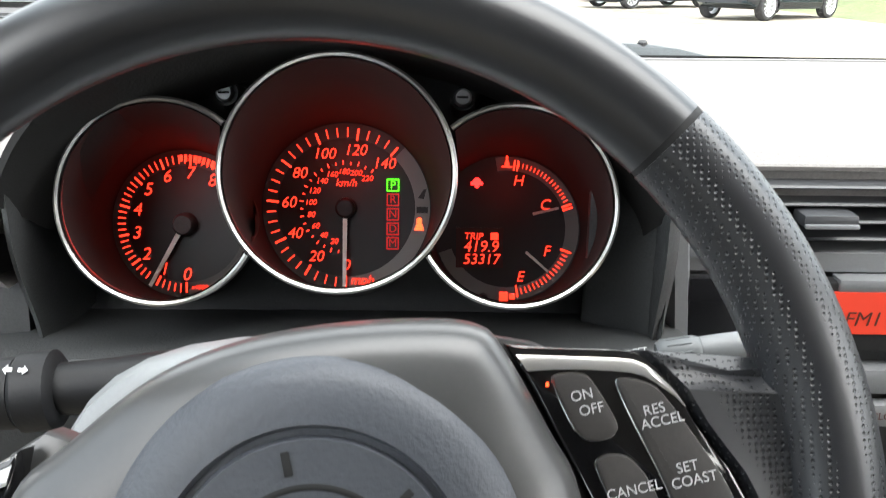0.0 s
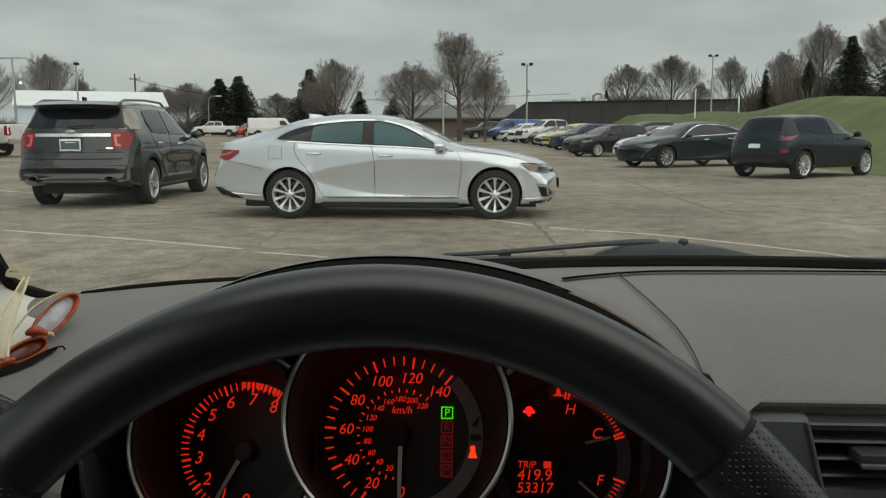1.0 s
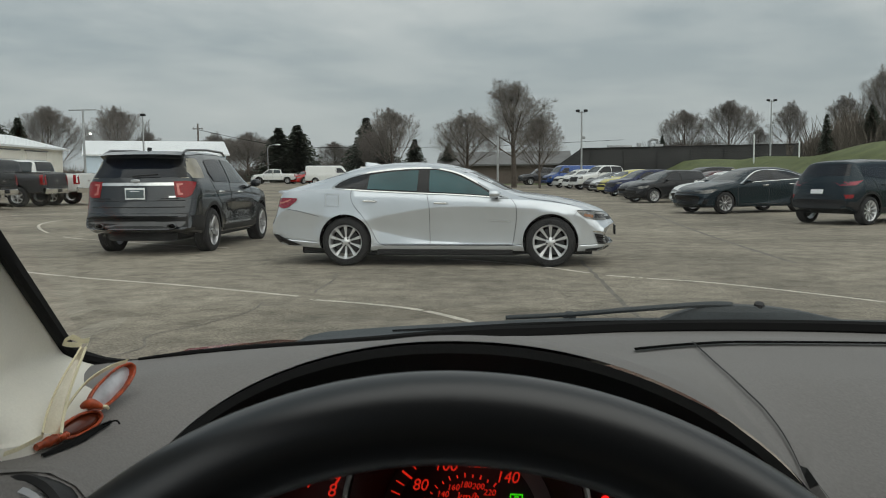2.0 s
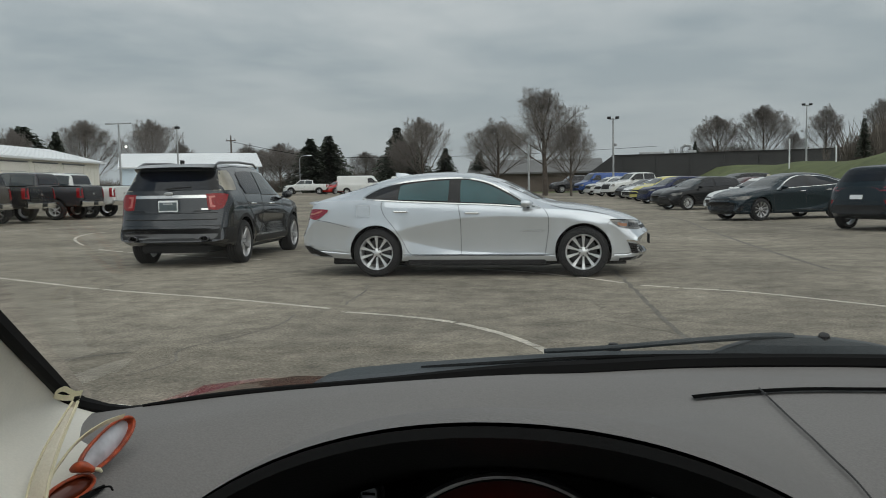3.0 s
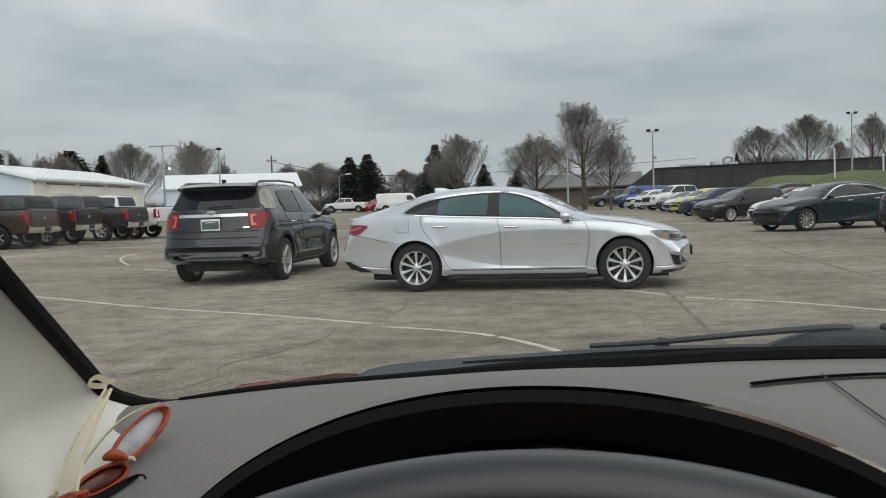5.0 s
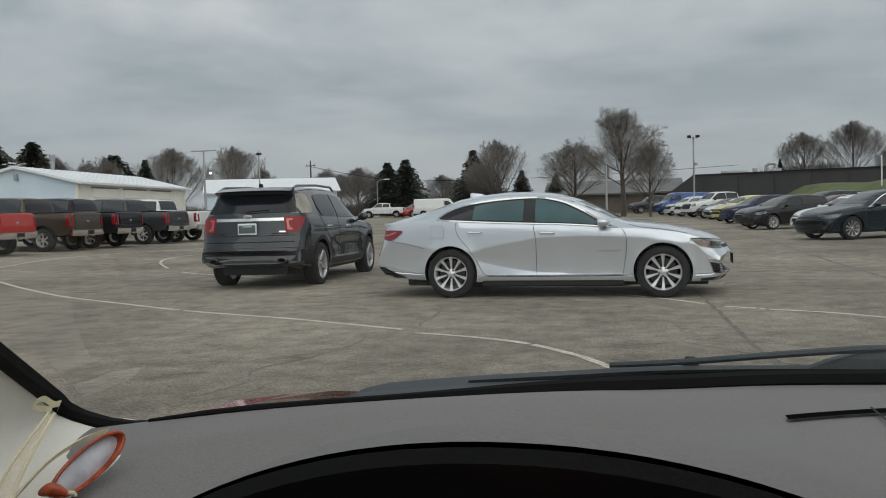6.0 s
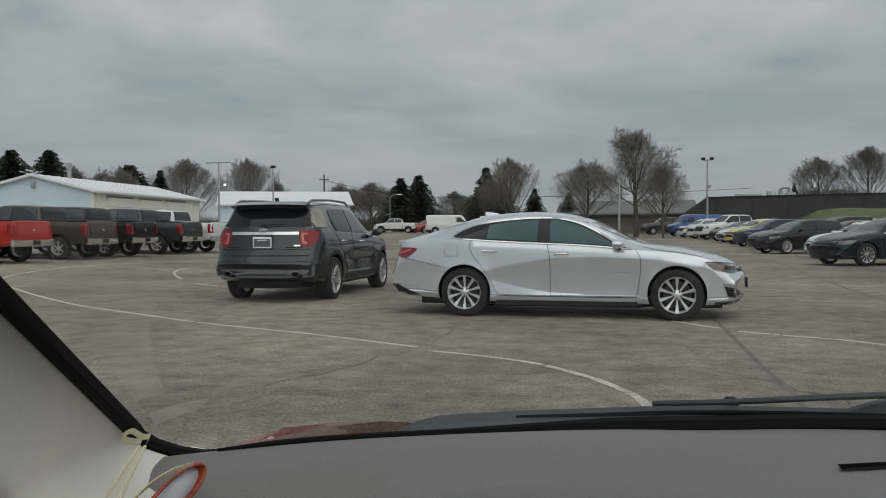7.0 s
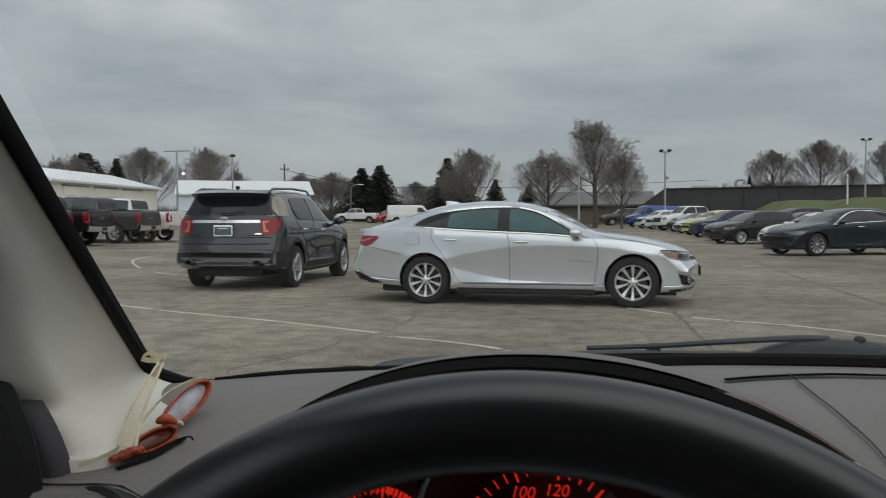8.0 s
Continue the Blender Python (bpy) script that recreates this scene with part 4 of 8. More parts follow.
def line_on_ground(name, points, width, mat, label, lift=0.003, breaks=0.0, jag=0.0):
    bm = bmesh.new()
    pts = smooth_line([(x, y, 0) for x, y in points], 14)
    if jag:
        pts = [p + Vector((jag * noise.noise(p * 3.0), jag * noise.noise(p * 3.0 + Vector((9, 4, 1))), 0)) for p in pts]
    rnd = random.Random(len(points) * 7 + int(points[0][0] * 10))
    rows = []
    for i, p in enumerate(pts):
        d = (pts[min(i + 1, len(pts) - 1)] - pts[max(i - 1, 0)]).normalized()
        n = Vector((-d.y, d.x, 0))
        a, b = p + n * width * (0.5 + rnd.uniform(-0.10, 0.08)), p - n * width * (0.5 + rnd.uniform(-0.10, 0.08))
        rows.append([bm.verts.new((q.x, q.y, land(q.x, q.y) + lift)) for q in (a, b)])
    for a, b in zip(rows, rows[1:]):
        if rnd.random() >= breaks:
            bm.faces.new((a[0], b[0], b[1], a[1]))
    return tagged(part(name, bm, mat), label, "line", kind="structure")


LINES = (
    [(-0.05, 5.5), (-0.21, 6.18), (-0.37, 6.53), (-0.67, 7.01), (-1.18, 7.56), (-1.78, 7.9), (-2.33, 8.10)],
    [(-2.52, 8.32), (-4.1, 9.1), (-5.88, 9.82), (-7.54, 10.71), (-9.31, 11.7), (-11.04, 12.93), (-12.76, 14.22), (-14.54, 15.65), (-15.48, 16.62), (-16.24, 17.76), (-17.0, 19.63), (-17.45, 21.55), (-17.42, 23.1), (-17.17, 24.52), (-16.72, 26.16), (-16.34, 27.4), (-15.4, 30)],
    [(-5.6, 14.2), (-7.4, 15.1), (-9.36, 16.22), (-10.18, 16.78), (-11.21, 17.79), (-12.31, 19.1), (-13.16, 20.29), (-13.78, 21.44), (-14.15, 22.63), (-14.1, 23.5)],
    [(-1.5, 12.4), (-0.73, 11.95), (0.03, 11.24), (0.54, 10.62)],
    [(0.74, 10.36), (1.24, 10.06), (1.98, 9.62), (3.25, 8.25), (3.9, 7.2)],
)
for pts in LINES:
    line_on_ground("painted_line", pts, 0.075, PAINT_LINE, "worn white painted line on the asphalt", breaks=0.03)
for pts, w in (([(0.50, 12.2), (0.57, 11.03), (0.67, 9.46), (0.76, 7.98), (0.85, 6.75), (0.9, 5.0)], 0.05), ([(-2.65, 10.4), (-2.5, 9.5), (-2.44, 8.61)], 0.03), ([(2.67, 34.1), (3.3, 28.7), (3.25, 24), (3.23, 19.41), (3.29, 15.2), (3.4, 12)], 0.08),
               ([(-3.75, 5.66), (-3.55, 5.85), (-3.38, 5.97)], 0.045), ([(-3.0, 5.2), (-2.88, 5.6), (-3.05, 6.1), (-2.9, 6.5), (-2.7, 7.2), (-2.75, 7.9)], 0.022), ([(3.3, 19.4), (6.0, 17.8), (10, 16.4)], 0.05), ([(-9.4, 11.0), (-8.8, 11.2), (-8.4, 11.25)], 0.05)):
    line_on_ground("sealed_crack", pts, w, TAR, "dark tar-sealed crack in the asphalt", 0.002, 0.02, 0.03)

# ---- vehicles ----
SILVER = paint("silver_paint", (0.70, 0.74, 0.785), 0.66)
GUNMETAL = material("dark_grey_paint", (0.029, 0.033, 0.038), 0.20, 0.60, 0.06, 1.6, 0.04, 900, 0.0, 0.9, 0.3)
BLACK = paint("black_paint", (0.012, 0.013, 0.015))
NAVY_BLACK = paint("blue_black_paint", (0.014, 0.025, 0.033), 0.3)
WHITE = paint("white_paint", (0.72, 0.73, 0.72))
RED = paint("red_paint", (0.42, 0.018, 0.014))
BROWN = paint("brown_grey_paint", (0.085, 0.072, 0.060), 0.5)
GREY = paint("grey_paint", (0.07, 0.072, 0.078), 0.5)
BLUE = paint("blue_paint", (0.025, 0.07, 0.24), 0.4)
NAVY = paint("navy_paint", (0.012, 0.018, 0.06), 0.3)
YELLOW = paint("yellow_paint", (0.62, 0.55, 0.16))
MAROON = paint("maroon_paint", (0.09, 0.018, 0.02), 0.4)


def at_ground(x, y, yaw, scale=1.0, dz=0.0):
    """A pose on the ground, tilted with it."""
    d = 1.2
    fx, fy = math.cos(radians(yaw)), math.sin(radians(yaw))
    pitch = math.degrees(math.atan2(land(x + d * fx, y + d * fy) - land(x - d * fx, y - d * fy), 2 * d))
    return Matrix.Translation((x, y, land(x, y) + dz)) @ pose(0, 0, 0, 0, 0, yaw) @ pose(0, 0, 0, 0, -pitch, 0) @ Matrix.Diagonal((scale, scale, scale, 1))


def sedan_extra(car, tree):
    part("underbody", loft([[(x, -w, 0.30), (x, -w, 0.17), (x, -w * 0.9, 0.145), (x, w * 0.9, 0.145), (x, w, 0.17), (x, w, 0.30)] for x, w in ((-2.05, 0.62), (-1.80, 0.64), (-1.0, 0.64), (-0.90, 0.86), (0.98, 0.86), (1.08, 0.64), (1.85, 0.64), (2.05, 0.60))]), BLACK_PLASTIC, car)
    fin = loft([[(-1.00, -0.05, 1.405), (-1.00, 0.05, 1.405), (-1.00, 0.0, 1.41)], [(-1.10, -0.045, 1.39), (-1.10, 0.045, 1.39), (-1.10, 0, 1.438)], [(-1.22, -0.03, 1.37), (-1.22, 0.03, 1.37), (-1.245, 0, 1.452)], [(-1.25, -0.02, 1.36), (-1.25, 0.02, 1.36), (-1.255, 0, 1.44)]])
    part("roof_antenna", fin, SILVER, car)
    for side in ("left", "right"):
        part("flap_seam", band(tree, rounded([(-1.615, 0.985), (-1.60, 0.995), (-1.45, 0.995), (-1.434, 0.98), (-1.434, 0.85), (-1.45, 0.836), (-1.60, 0.836), (-1.617, 0.85)], 4) + [(-1.615, 0.985)], 0.006, side, 0.009, 1), STEEL, car)
        part("headlight_strip", band(tree, [(1.84, 0.764), (2.0, 0.756), (2.15, 0.737), (2.235, 0.712)], 0.010, side, 0.016), GLOSS_BLACK, car)
        part("headlight_core", band(tree, [(2.07, 0.690), (2.14, 0.682), (2.22, 0.672)], 0.050, side, 0.016), GLOSS_BLACK, car)
        part("amber_reflector", band(tree, [(1.93, 0.705), (2.0, 0.690), (2.05, 0.685)], 0.036, side, 0.015), LENS_AMBER_DULL, car)
        part("fog_fin", band(tree, [(2.050, 0.482), (2.14, 0.472), (2.20, 0.452), (2.245, 0.415)], 0.022, side, 0.018), CHROME, car)
        for k in range(3):
            part("fog_slat", band(tree, [(2.10, 0.405 - 0.03 * k), (2.20, 0.392 - 0.03 * k), (2.25, 0.375 - 0.03 * k)], 0.008, side, 0.018), GLOSS_BLACK, car)
        part("lamp_line", band(tree, [(-2.34, 0.885), (-2.24, 0.885), (-2.12, 0.925)], 0.022, side, 0.016), LENS_PINK, car)
    part("boot_lip", loft([[(-2.40 + 0.10 * (y / 0.7) ** 2, y, 1.000), (-2.475 + 0.11 * (y / 0.7) ** 2, y, 1.040 - 0.012 * (y / 0.7) ** 2), (-2.47 + 0.11 * (y / 0.7) ** 2, y, 1.052 - 0.012 * (y / 0.7) ** 2), (-2.30, y, 1.058 - 0.016 * (y / 0.7) ** 2), (-2.28, y, 1.03)] for y in (-0.72, -0.68, -0.5, -0.25, 0, 0.25, 0.5, 0.68, 0.72)]), SILVER, car)
    part("front_plate_holder", box((0.02, 0.33, 0.13), (2.375, 0, 0.46), 0.004), BLACK_PLASTIC, car)
    part("name_badge", band(tree, [(0.68, 0.627), (0.936, 0.617)], 0.012, "right", 0.004), STEEL, car)


def suv_extra(car, tree):
    part("underbody", loft([[(x, -w, 0.40), (x, -w, 0.27), (x, -w * 0.9, 0.235), (x, w * 0.9, 0.235), (x, w, 0.27), (x, w, 0.40)] for x, w in ((-2.15, 0.60), (-1.90, 0.66), (-0.98, 0.66), (-0.88, 0.88), (1.02, 0.88), (1.12, 0.66), (2.0, 0.66), (2.25, 0.6))]), BLACK_PLASTIC, car)
    recess = part("plate_holder", box((0.02, 0.34, 0.19), (-2.397, 0, 1.02), 0.006), PLATE_WHITE, car, "white dealer plate frame")
    part("plate_insert", box((0.012, 0.305, 0.135), (-2.404, 0, 1.017), 0.003), PLATE_GREY, recess)
    part("plate_bar", box((0.004, 0.17, 0.012), (-2.410, 0, 1.060)), PLATE_WHITE, recess)
    for y in (-1, 1):
        part("roof_rail", tube([(-1.95, y * 0.675, 1.69), (-1.8, y * 0.675, 1.737), (-0.8, y * 0.675, 1.765), (0.0, y * 0.67, 1.745), (0.18, y * 0.66, 1.68)], 0.021, 8), ALLOY_DARK, car)
        tip = part("exhaust_tip", lathe([(0.050, -0.10), (0.060, 0.0), (0.054, 0.002), (0.046, -0.05)], 20, m=pose(-2.47, y * 0.62, 0.492, 0, -90) @ Matrix.Diagonal((0.75, 1.35, 1, 1))), ALLOY_DARK, car)
        part("pipe_bore", lathe([(0.0, -0.04), (0.048, -0.04)], 16, m=pose(-2.46, y * 0.62, 0.492, 0, -90) @ Matrix.Diagonal((0.78, 1.38, 1, 1))), RECESS_SHADE, tip)
        side = "corner_left" if y > 0 else "corner_right"
        lamp = part("tail_light", panel(tree, [(-1.165, 0.96), (-1.17, 1.215), (-0.98, 1.225), (-0.80, 1.205), (-0.85, 1.11), (-0.92, 0.99), (-1.02, 0.95)], side, 0.012, 0.05), LENS_RED, car, "wrap-around red tail light")
        part("lamp_core", panel(tree, [(-1.135, 1.0), (-1.14, 1.18), (-1.04, 1.185), (-1.045, 1.155), (-1.105, 1.15), (-1.10, 1.03), (-1.055, 1.025), (-1.06, 0.995)], side, 0.019, 0.04), LENS_PINK, lamp)
        part("pillar_trim", panel(tree, [(-1.10, 1.28), (-1.06, 1.63), (-0.955, 1.63), (-0.955, 1.28)], side, 0.006, 0.06), GLOSS_BLACK, car)
    part("rear_spoiler", loft([[(-2.27 + 0.14 * abs(y / 0.70) ** 5, y, 1.662 - 0.05 * abs(y) ** 3), (-1.96, y, 1.722 - 0.06 * abs(y) ** 3), (-1.96, y, 1.66 - 0.05 * abs(y) ** 3), (-2.14 + 0.12 * abs(y / 0.70) ** 5, y, 1.60 - 0.05 * abs(y) ** 3), (-2.25 + 0.14 * abs(y / 0.70) ** 5, y, 1.640 - 0.05 * abs(y) ** 3)] for y in (-0.70, -0.66, -0.5, -0.25, 0, 0.25, 0.5, 0.66, 0.70)]), GUNMETAL, car)
    part("rear_wiper", tube([(-2.345, 0.05, 1.30), (-2.335, -0.10, 1.315), (-2.315, -0.38, 1.33)], 0.012, 6), BLACK_PLASTIC, car)
    badge = bmesh.new()
    bmesh.ops.create_uvsphere(badge, u_segments=16, v_segments=8, radius=1, matrix=pose(-2.362, 0, 1.225) @ Matrix.Diagonal((0.012, 0.085, 0.033, 1)))
    part("oval_badge", badge, STEEL, car)
    part("tailgate_badge", panel(tree, [(-0.66, 0.955), (-0.55, 0.955), (-0.55, 0.98), (-0.66, 0.98)], "rear"), CHROME, car)
    part("shark_fin", box((0.14, 0.03, 0.06), (-1.75, 0, 1.76), 0.012), BLACK_PLASTIC, car)
    part("rear_axle", tube([(-1.42, -0.8, 0.36), (-1.42, 0.8, 0.36)], 0.05, 8), RECESS_SHADE, car)


def truck_extra(car, tree):
    part("rear_bumper", loft([[(-3.02 + 0.10 * abs(y) ** 4, y, 0.55), (-3.05 + 0.10 * abs(y) ** 4, y, 0.62), (-3.05 + 0.10 * abs(y) ** 4, y, 0.74), (-2.98, y, 0.77), (-2.86, y, 0.77), (-2.86, y, 0.55)] for y in (-0.98, -0.8, -0.5, -0.2, 0.2, 0.5, 0.8, 0.98)]), CHROME, car, "chrome rear bumper")
    part("plate_recess", box((0.03, 0.36, 0.14), (-3.045, 0, 0.67), 0.01), BLACK_PLASTIC, car)
    part("hitch", box((0.14, 0.07, 0.07), (-3.02, 0, 0.50), 0.008), BLACK_PLASTIC, car)
    part("bed_rail", box((1.7, 1.86, 0.03), (-1.98, 0, 1.375), 0.01), BLACK_PLASTIC, car)
    part("tailgate_badge", box((0.012, 0.13, 0.07), (-2.945, 0, 1.06), 0.005), CHROME, car)


def none_extra(car, tree):
    return None


vehicle(SEDAN, "silver_sedan", "silver four-door sedan with alloy wheels parked on the asphalt", "car", SILVER, at_ground(-1.408, 12.218, -0.95), extra=sedan_extra)
vehicle(SUV, "grey_suv", "dark grey sport utility vehicle with white plate frame and chrome bar", "car", GUNMETAL, at_ground(-6.685, 15.05, 93.0, 0.96, -0.01) @ Matrix.Diagonal((1, 1.01, 1.03, 1)), ALLOY_MID, extra=suv_extra)
TRUCKS = (("red", RED, 22.6), ("brownish grey", BROWN, 26.0), ("black", BLACK, 28.5), ("dark grey", GREY, 31.85), ("white", WHITE, 34.2))
for word, mt, y in TRUCKS:
    vehicle(TRUCK, "pickup_truck", word + " crew-cab pickup truck parked tail outwards in a row", "truck", mt, at_ground(-19.75 - 2.98 * 0.995, y - 0.29, 185.7), group="row of pickup trucks", extra=truck_extra)
vehicle(TRUCK, "pickup_truck", "white crew-cab pickup truck parked behind the row", "truck", WHITE, at_ground(-29.5, 38.0, 186), group="row of pickup trucks", extra=truck_extra)
vehicle(HATCH, "small_suv", "dark blue-black compact crossover with silver wheels", "car", NAVY_BLACK, at_ground(8.12, 22.55, 37, 1.02), extra=none_extra)
ROW = (
    (SEDAN, "black four-door sedan with dark alloy wheels", NAVY_BLACK, 6.46, 28.82, 207, 1.03),
    (SEDAN, "white four-door sedan", WHITE, 6.95, 34.3, 207, 0.97),
    (HATCH, "black hatchback wagon", BLACK, 5.36, 39.8, 207, 0.95),
    (SEDAN, "dark grey sedan", GREY, 5.75, 44.48, 206, 0.98),
    (SUV, "navy blue sport utility vehicle", NAVY, 5.3, 50.10, 206, 0.87),
    (HATCH, "yellow hatchback", YELLOW, 5.06, 55.07, 206, 1.0),
    (SEDAN, "white sedan", WHITE, 4.95, 59.89, 206, 0.97),
    (SEDAN, "grey sedan", GREY, 4.65, 63.89, 206, 0.97),
    (TRUCK, "white crew-cab pickup truck", WHITE, 4.46, 68.67, 206, 1.0),
    (SUV, "white sport utility vehicle", WHITE, 3.34, 73.10, 206, 0.95),
    (SUV, "white sport utility vehicle", WHITE, 2.54, 77.70, 206, 0.95),
    (VAN, "blue panel van", BLUE, 1.96, 84.97, 206, 1.0),
    (TRUCK, "dark pickup truck", GREY, -0.6, 95.0, 195, 1.0),
    (SEDAN, "maroon sedan", MAROON, 8.95, 48.68, 206, 0.98),
    (SUV, "black sport utility vehicle", BLACK, 9.34, 53.50, 206, 0.95),
)
for s, label, mt, x, y, yaw, k in ROW:
    vehicle(s, "parked_car", label + " parked nose outwards", "truck" if s is TRUCK else "van" if s is VAN else "car", mt, at_ground(x, y, yaw, k), ALLOY_MID if mt is NAVY_BLACK else ALLOY, group="row of parked cars", glass=GLASS_BLACK, extra=none_extra)
vehicle(SUV, "parked_car", "dark sport utility vehicle far across the car park", "car", GREY, at_ground(-3.4, 122, 262), extra=none_extra)
vehicle(SUV, "parked_car", "silver sport utility vehicle far across the car park", "car", SILVER, at_ground(-6.2, 126, 268), extra=none_extra)
vehicle(SEDAN, "parked_car", "silver sedan parked behind another", "car", SILVER, at_ground(-2.6, 21.6, -28), extra=none_extra)
vehicle(TRUCK, "parked_truck", "white work truck far across the car park", "truck", WHITE, at_ground(-30.9, 92, 190, 0.86), extra=none_extra)
vehicle(HATCH, "parked_car", "red car far across the car park", "car", RED, at_ground(-27.6, 93.5, 240), extra=none_extra)
vehicle(VAN, "cargo_van", "white cargo van far across the car park", "van", WHITE, at_ground(-23.3, 88.5, 10), extra=none_extra)
vehicle(VAN, "cargo_van", "white cargo van far across the car park", "van", WHITE, at_ground(-18.6, 94, 10), extra=none_extra)


# ---- inside the car: forward is +y, the driver's line lies near x = 0.02, the middle of the car at x = 0.37 ----
def leather(name, color, holes=False):
    m = material(name, color, 0.34, 0, 0.12, 18, 0.06, 700, 0.04, 0, 0.8)
    if holes:
        t = m.node_tree
        b = t.nodes["Principled BSDF"]
        c = t.nodes.new("ShaderNodeTexCoord")
        v = t.nodes.new("ShaderNodeTexVoronoi")
        v.inputs["Scale"].default_value, v.inputs["Randomness"].default_value = 430, 0.0
        r = t.nodes.new("ShaderNodeMapRange")
        r.inputs["From Min"].default_value, r.inputs["From Max"].default_value = 0.18, 0.34
        bp = t.nodes.new("ShaderNodeBump")
        bp.inputs["Strength"].default_value, bp.inputs["Distance"].default_value = 0.9, 0.0012
        t.links.new(c.outputs["Object"], v.inputs["Vector"])
        t.links.new(v.outputs["Distance"], r.inputs["Value"])
        t.links.new(r.outputs[0], bp.inputs["Height"])
        t.links.new(bp.outputs[0], b.inputs["Normal"])
    return m


LEATHER = leather("black_leather", (0.0098, 0.0104, 0.0122))
LEATHER_HOLES = leather("perforated_black_leather", (0.019, 0.020, 0.023), True)
HUB_SKIN = material("grained_airbag_cover", (0.066, 0.072, 0.084), 0.46, 0, 0.06, 12, 0.05, 520, 0.45)
STALK_GREY = material("grey_stalk_plastic", (0.30, 0.31, 0.315), 0.42, 0.1, 0.05, 6, 0.03, 500, 0.1)
COLLAR_GREY = material("dull_grey_collar_plastic", (0.085, 0.092, 0.095), 0.45, 0, 0.05, 6, 0.03, 500, 0.1)
KNOB_GREY = material("grey_knob_plastic", (0.135, 0.142, 0.145), 0.42, 0, 0.05, 6, 0.03, 500, 0.1)
HUB_SILVER = material("satin_hub_trim", (0.092, 0.092, 0.092), 0.32, 0.35, 0.06, 8, 0.02, 500, 0.02)
PIANO = material("piano_black", (0.008, 0.008, 0.009), 0.06, 0, 0.1, 8, 0, 50, 0, 1.0)
BUTTON = material("dark_button", (0.045, 0.042, 0.040), 0.42, 0, 0.08, 30, 0.05, 500, 0.1)
LEGEND = material("pale_legend", (0.55, 0.55, 0.55), 0.6)
DASH_SOFT = material("taupe_dash_skin", (0.176, 0.166, 0.159), 0.66, 0, 0.05, 5, 0.10, 520, 0.5)
DASH_DARK = material("charcoal_dash_plastic", (0.040, 0.042, 0.043), 0.62, 0, 0.08, 5, 0.10, 520, 0.4)
VISOR_BLACK = material("black_hood_lining", (0.006, 0.006, 0.006), 0.8, 0, 0.1, 6, 0.1, 500, 0.3)
STACK_SILVER = material("grey_centre_stack", (0.16, 0.165, 0.17), 0.42, 0.2, 0.05, 6, 0.03, 500, 0.1)
SAIL_GREY = material("dark_grey_door_plastic", (0.050, 0.047, 0.055), 0.62, 0, 0.1, 6, 0.08, 500, 0.2)
CLUSTER_MASK = material("charcoal_gauge_mask", (0.024, 0.026, 0.027), 0.6, 0, 0.1, 6, 0.08, 500, 0.2)
# bright silver colour stands for the sky's highlight on the glossy panel
PANEL_HIGHLIGHT = material("painted_panel_highlight", (0.50, 0.49, 0.47), 0.26, 0.6, 0.05, 8)
VENT_PANEL = material("satin_grey_panel", (0.105, 0.112, 0.118), 0.5, 0, 0.06, 8, 0.04, 500, 0.1)
VENT_GREY = material("dark_vent_plastic", (0.045, 0.047, 0.05), 0.38, 0.1, 0.06, 8, 0.03, 500, 0.08)
PILLAR_CLOTH = material("light_grey_pillar_trim", (0.74, 0.715, 0.645), 0.85, 0, 0.05, 9, 0.03, 420, 0.06)
RUBBER_SEAL = material("black_seal", (0.005, 0.005, 0.005), 0.8, 0, 0.1, 30, 0, 50, 0, 0, 0.15)
RING_METAL = material("satin_gauge_ring", (0.46, 0.45, 0.43), 0.30, 1.0, 0.05, 20)
TUBE_WALL = material("gauge_tube_wall", (0.016, 0.0125, 0.012), 0.8, 0, 0.25, 20, 0, 50, 0, 0, 0.3)
FACE = material("gauge_face", (0.020, 0.020, 0.021), 0.55, 0, 0.08, 30)
BAND_DARK = material("gauge_dark_band", (0.062, 0.058, 0.056), 0.65, 0, 0.08, 30)
FACE_GREY = material("gauge_grey_band", (0.19, 0.185, 0.18), 0.6, 0, 0.06, 30)
NEEDLE = material("needle_white", (0.75, 0.73, 0.70), 0.5)
GLOW_RED = glow("red_legend_light", (1.0, 0.028, 0.012), 0.42)
GLOW_DIM = glow("dim_red_legend_light", (1.0, 0.03, 0.03), 0.06)
GLOW_GREEN = glow("green_legend_light", (0.06, 1.0, 0.008), 0.5)
GLOW_WARN = glow("red_warning_light", (1.0, 0.012, 0.01), 1.1)
GLOW_AMBER = glow("amber_warning_light", (1.0, 0.05, 0.012), 0.8)
GLOW_LCD = glow("orange_display_light", (1.0, 0.06, 0.02), 0.05)
LCD_INK = material("display_ink", (0.05, 0.008, 0.004), 0.5)
CREAM = material("cream_elastic", (0.72, 0.66, 0.46), 0.7, 0, 0.08, 40, 0.08, 700, 0.3)
GOGGLE_ORANGE = material("orange_brown_frame", (0.36, 0.060, 0.018), 0.28, 0, 0.55, 120, 0.05, 500)
GOGGLE_BROWN = material("brown_lens", (0.12, 0.026, 0.012), 0.18, 0, 0.2, 30)
GOGGLE_CLEAR = material("pale_lens", (0.62, 0.62, 0.66), 0.12, 0, 0.25, 60)


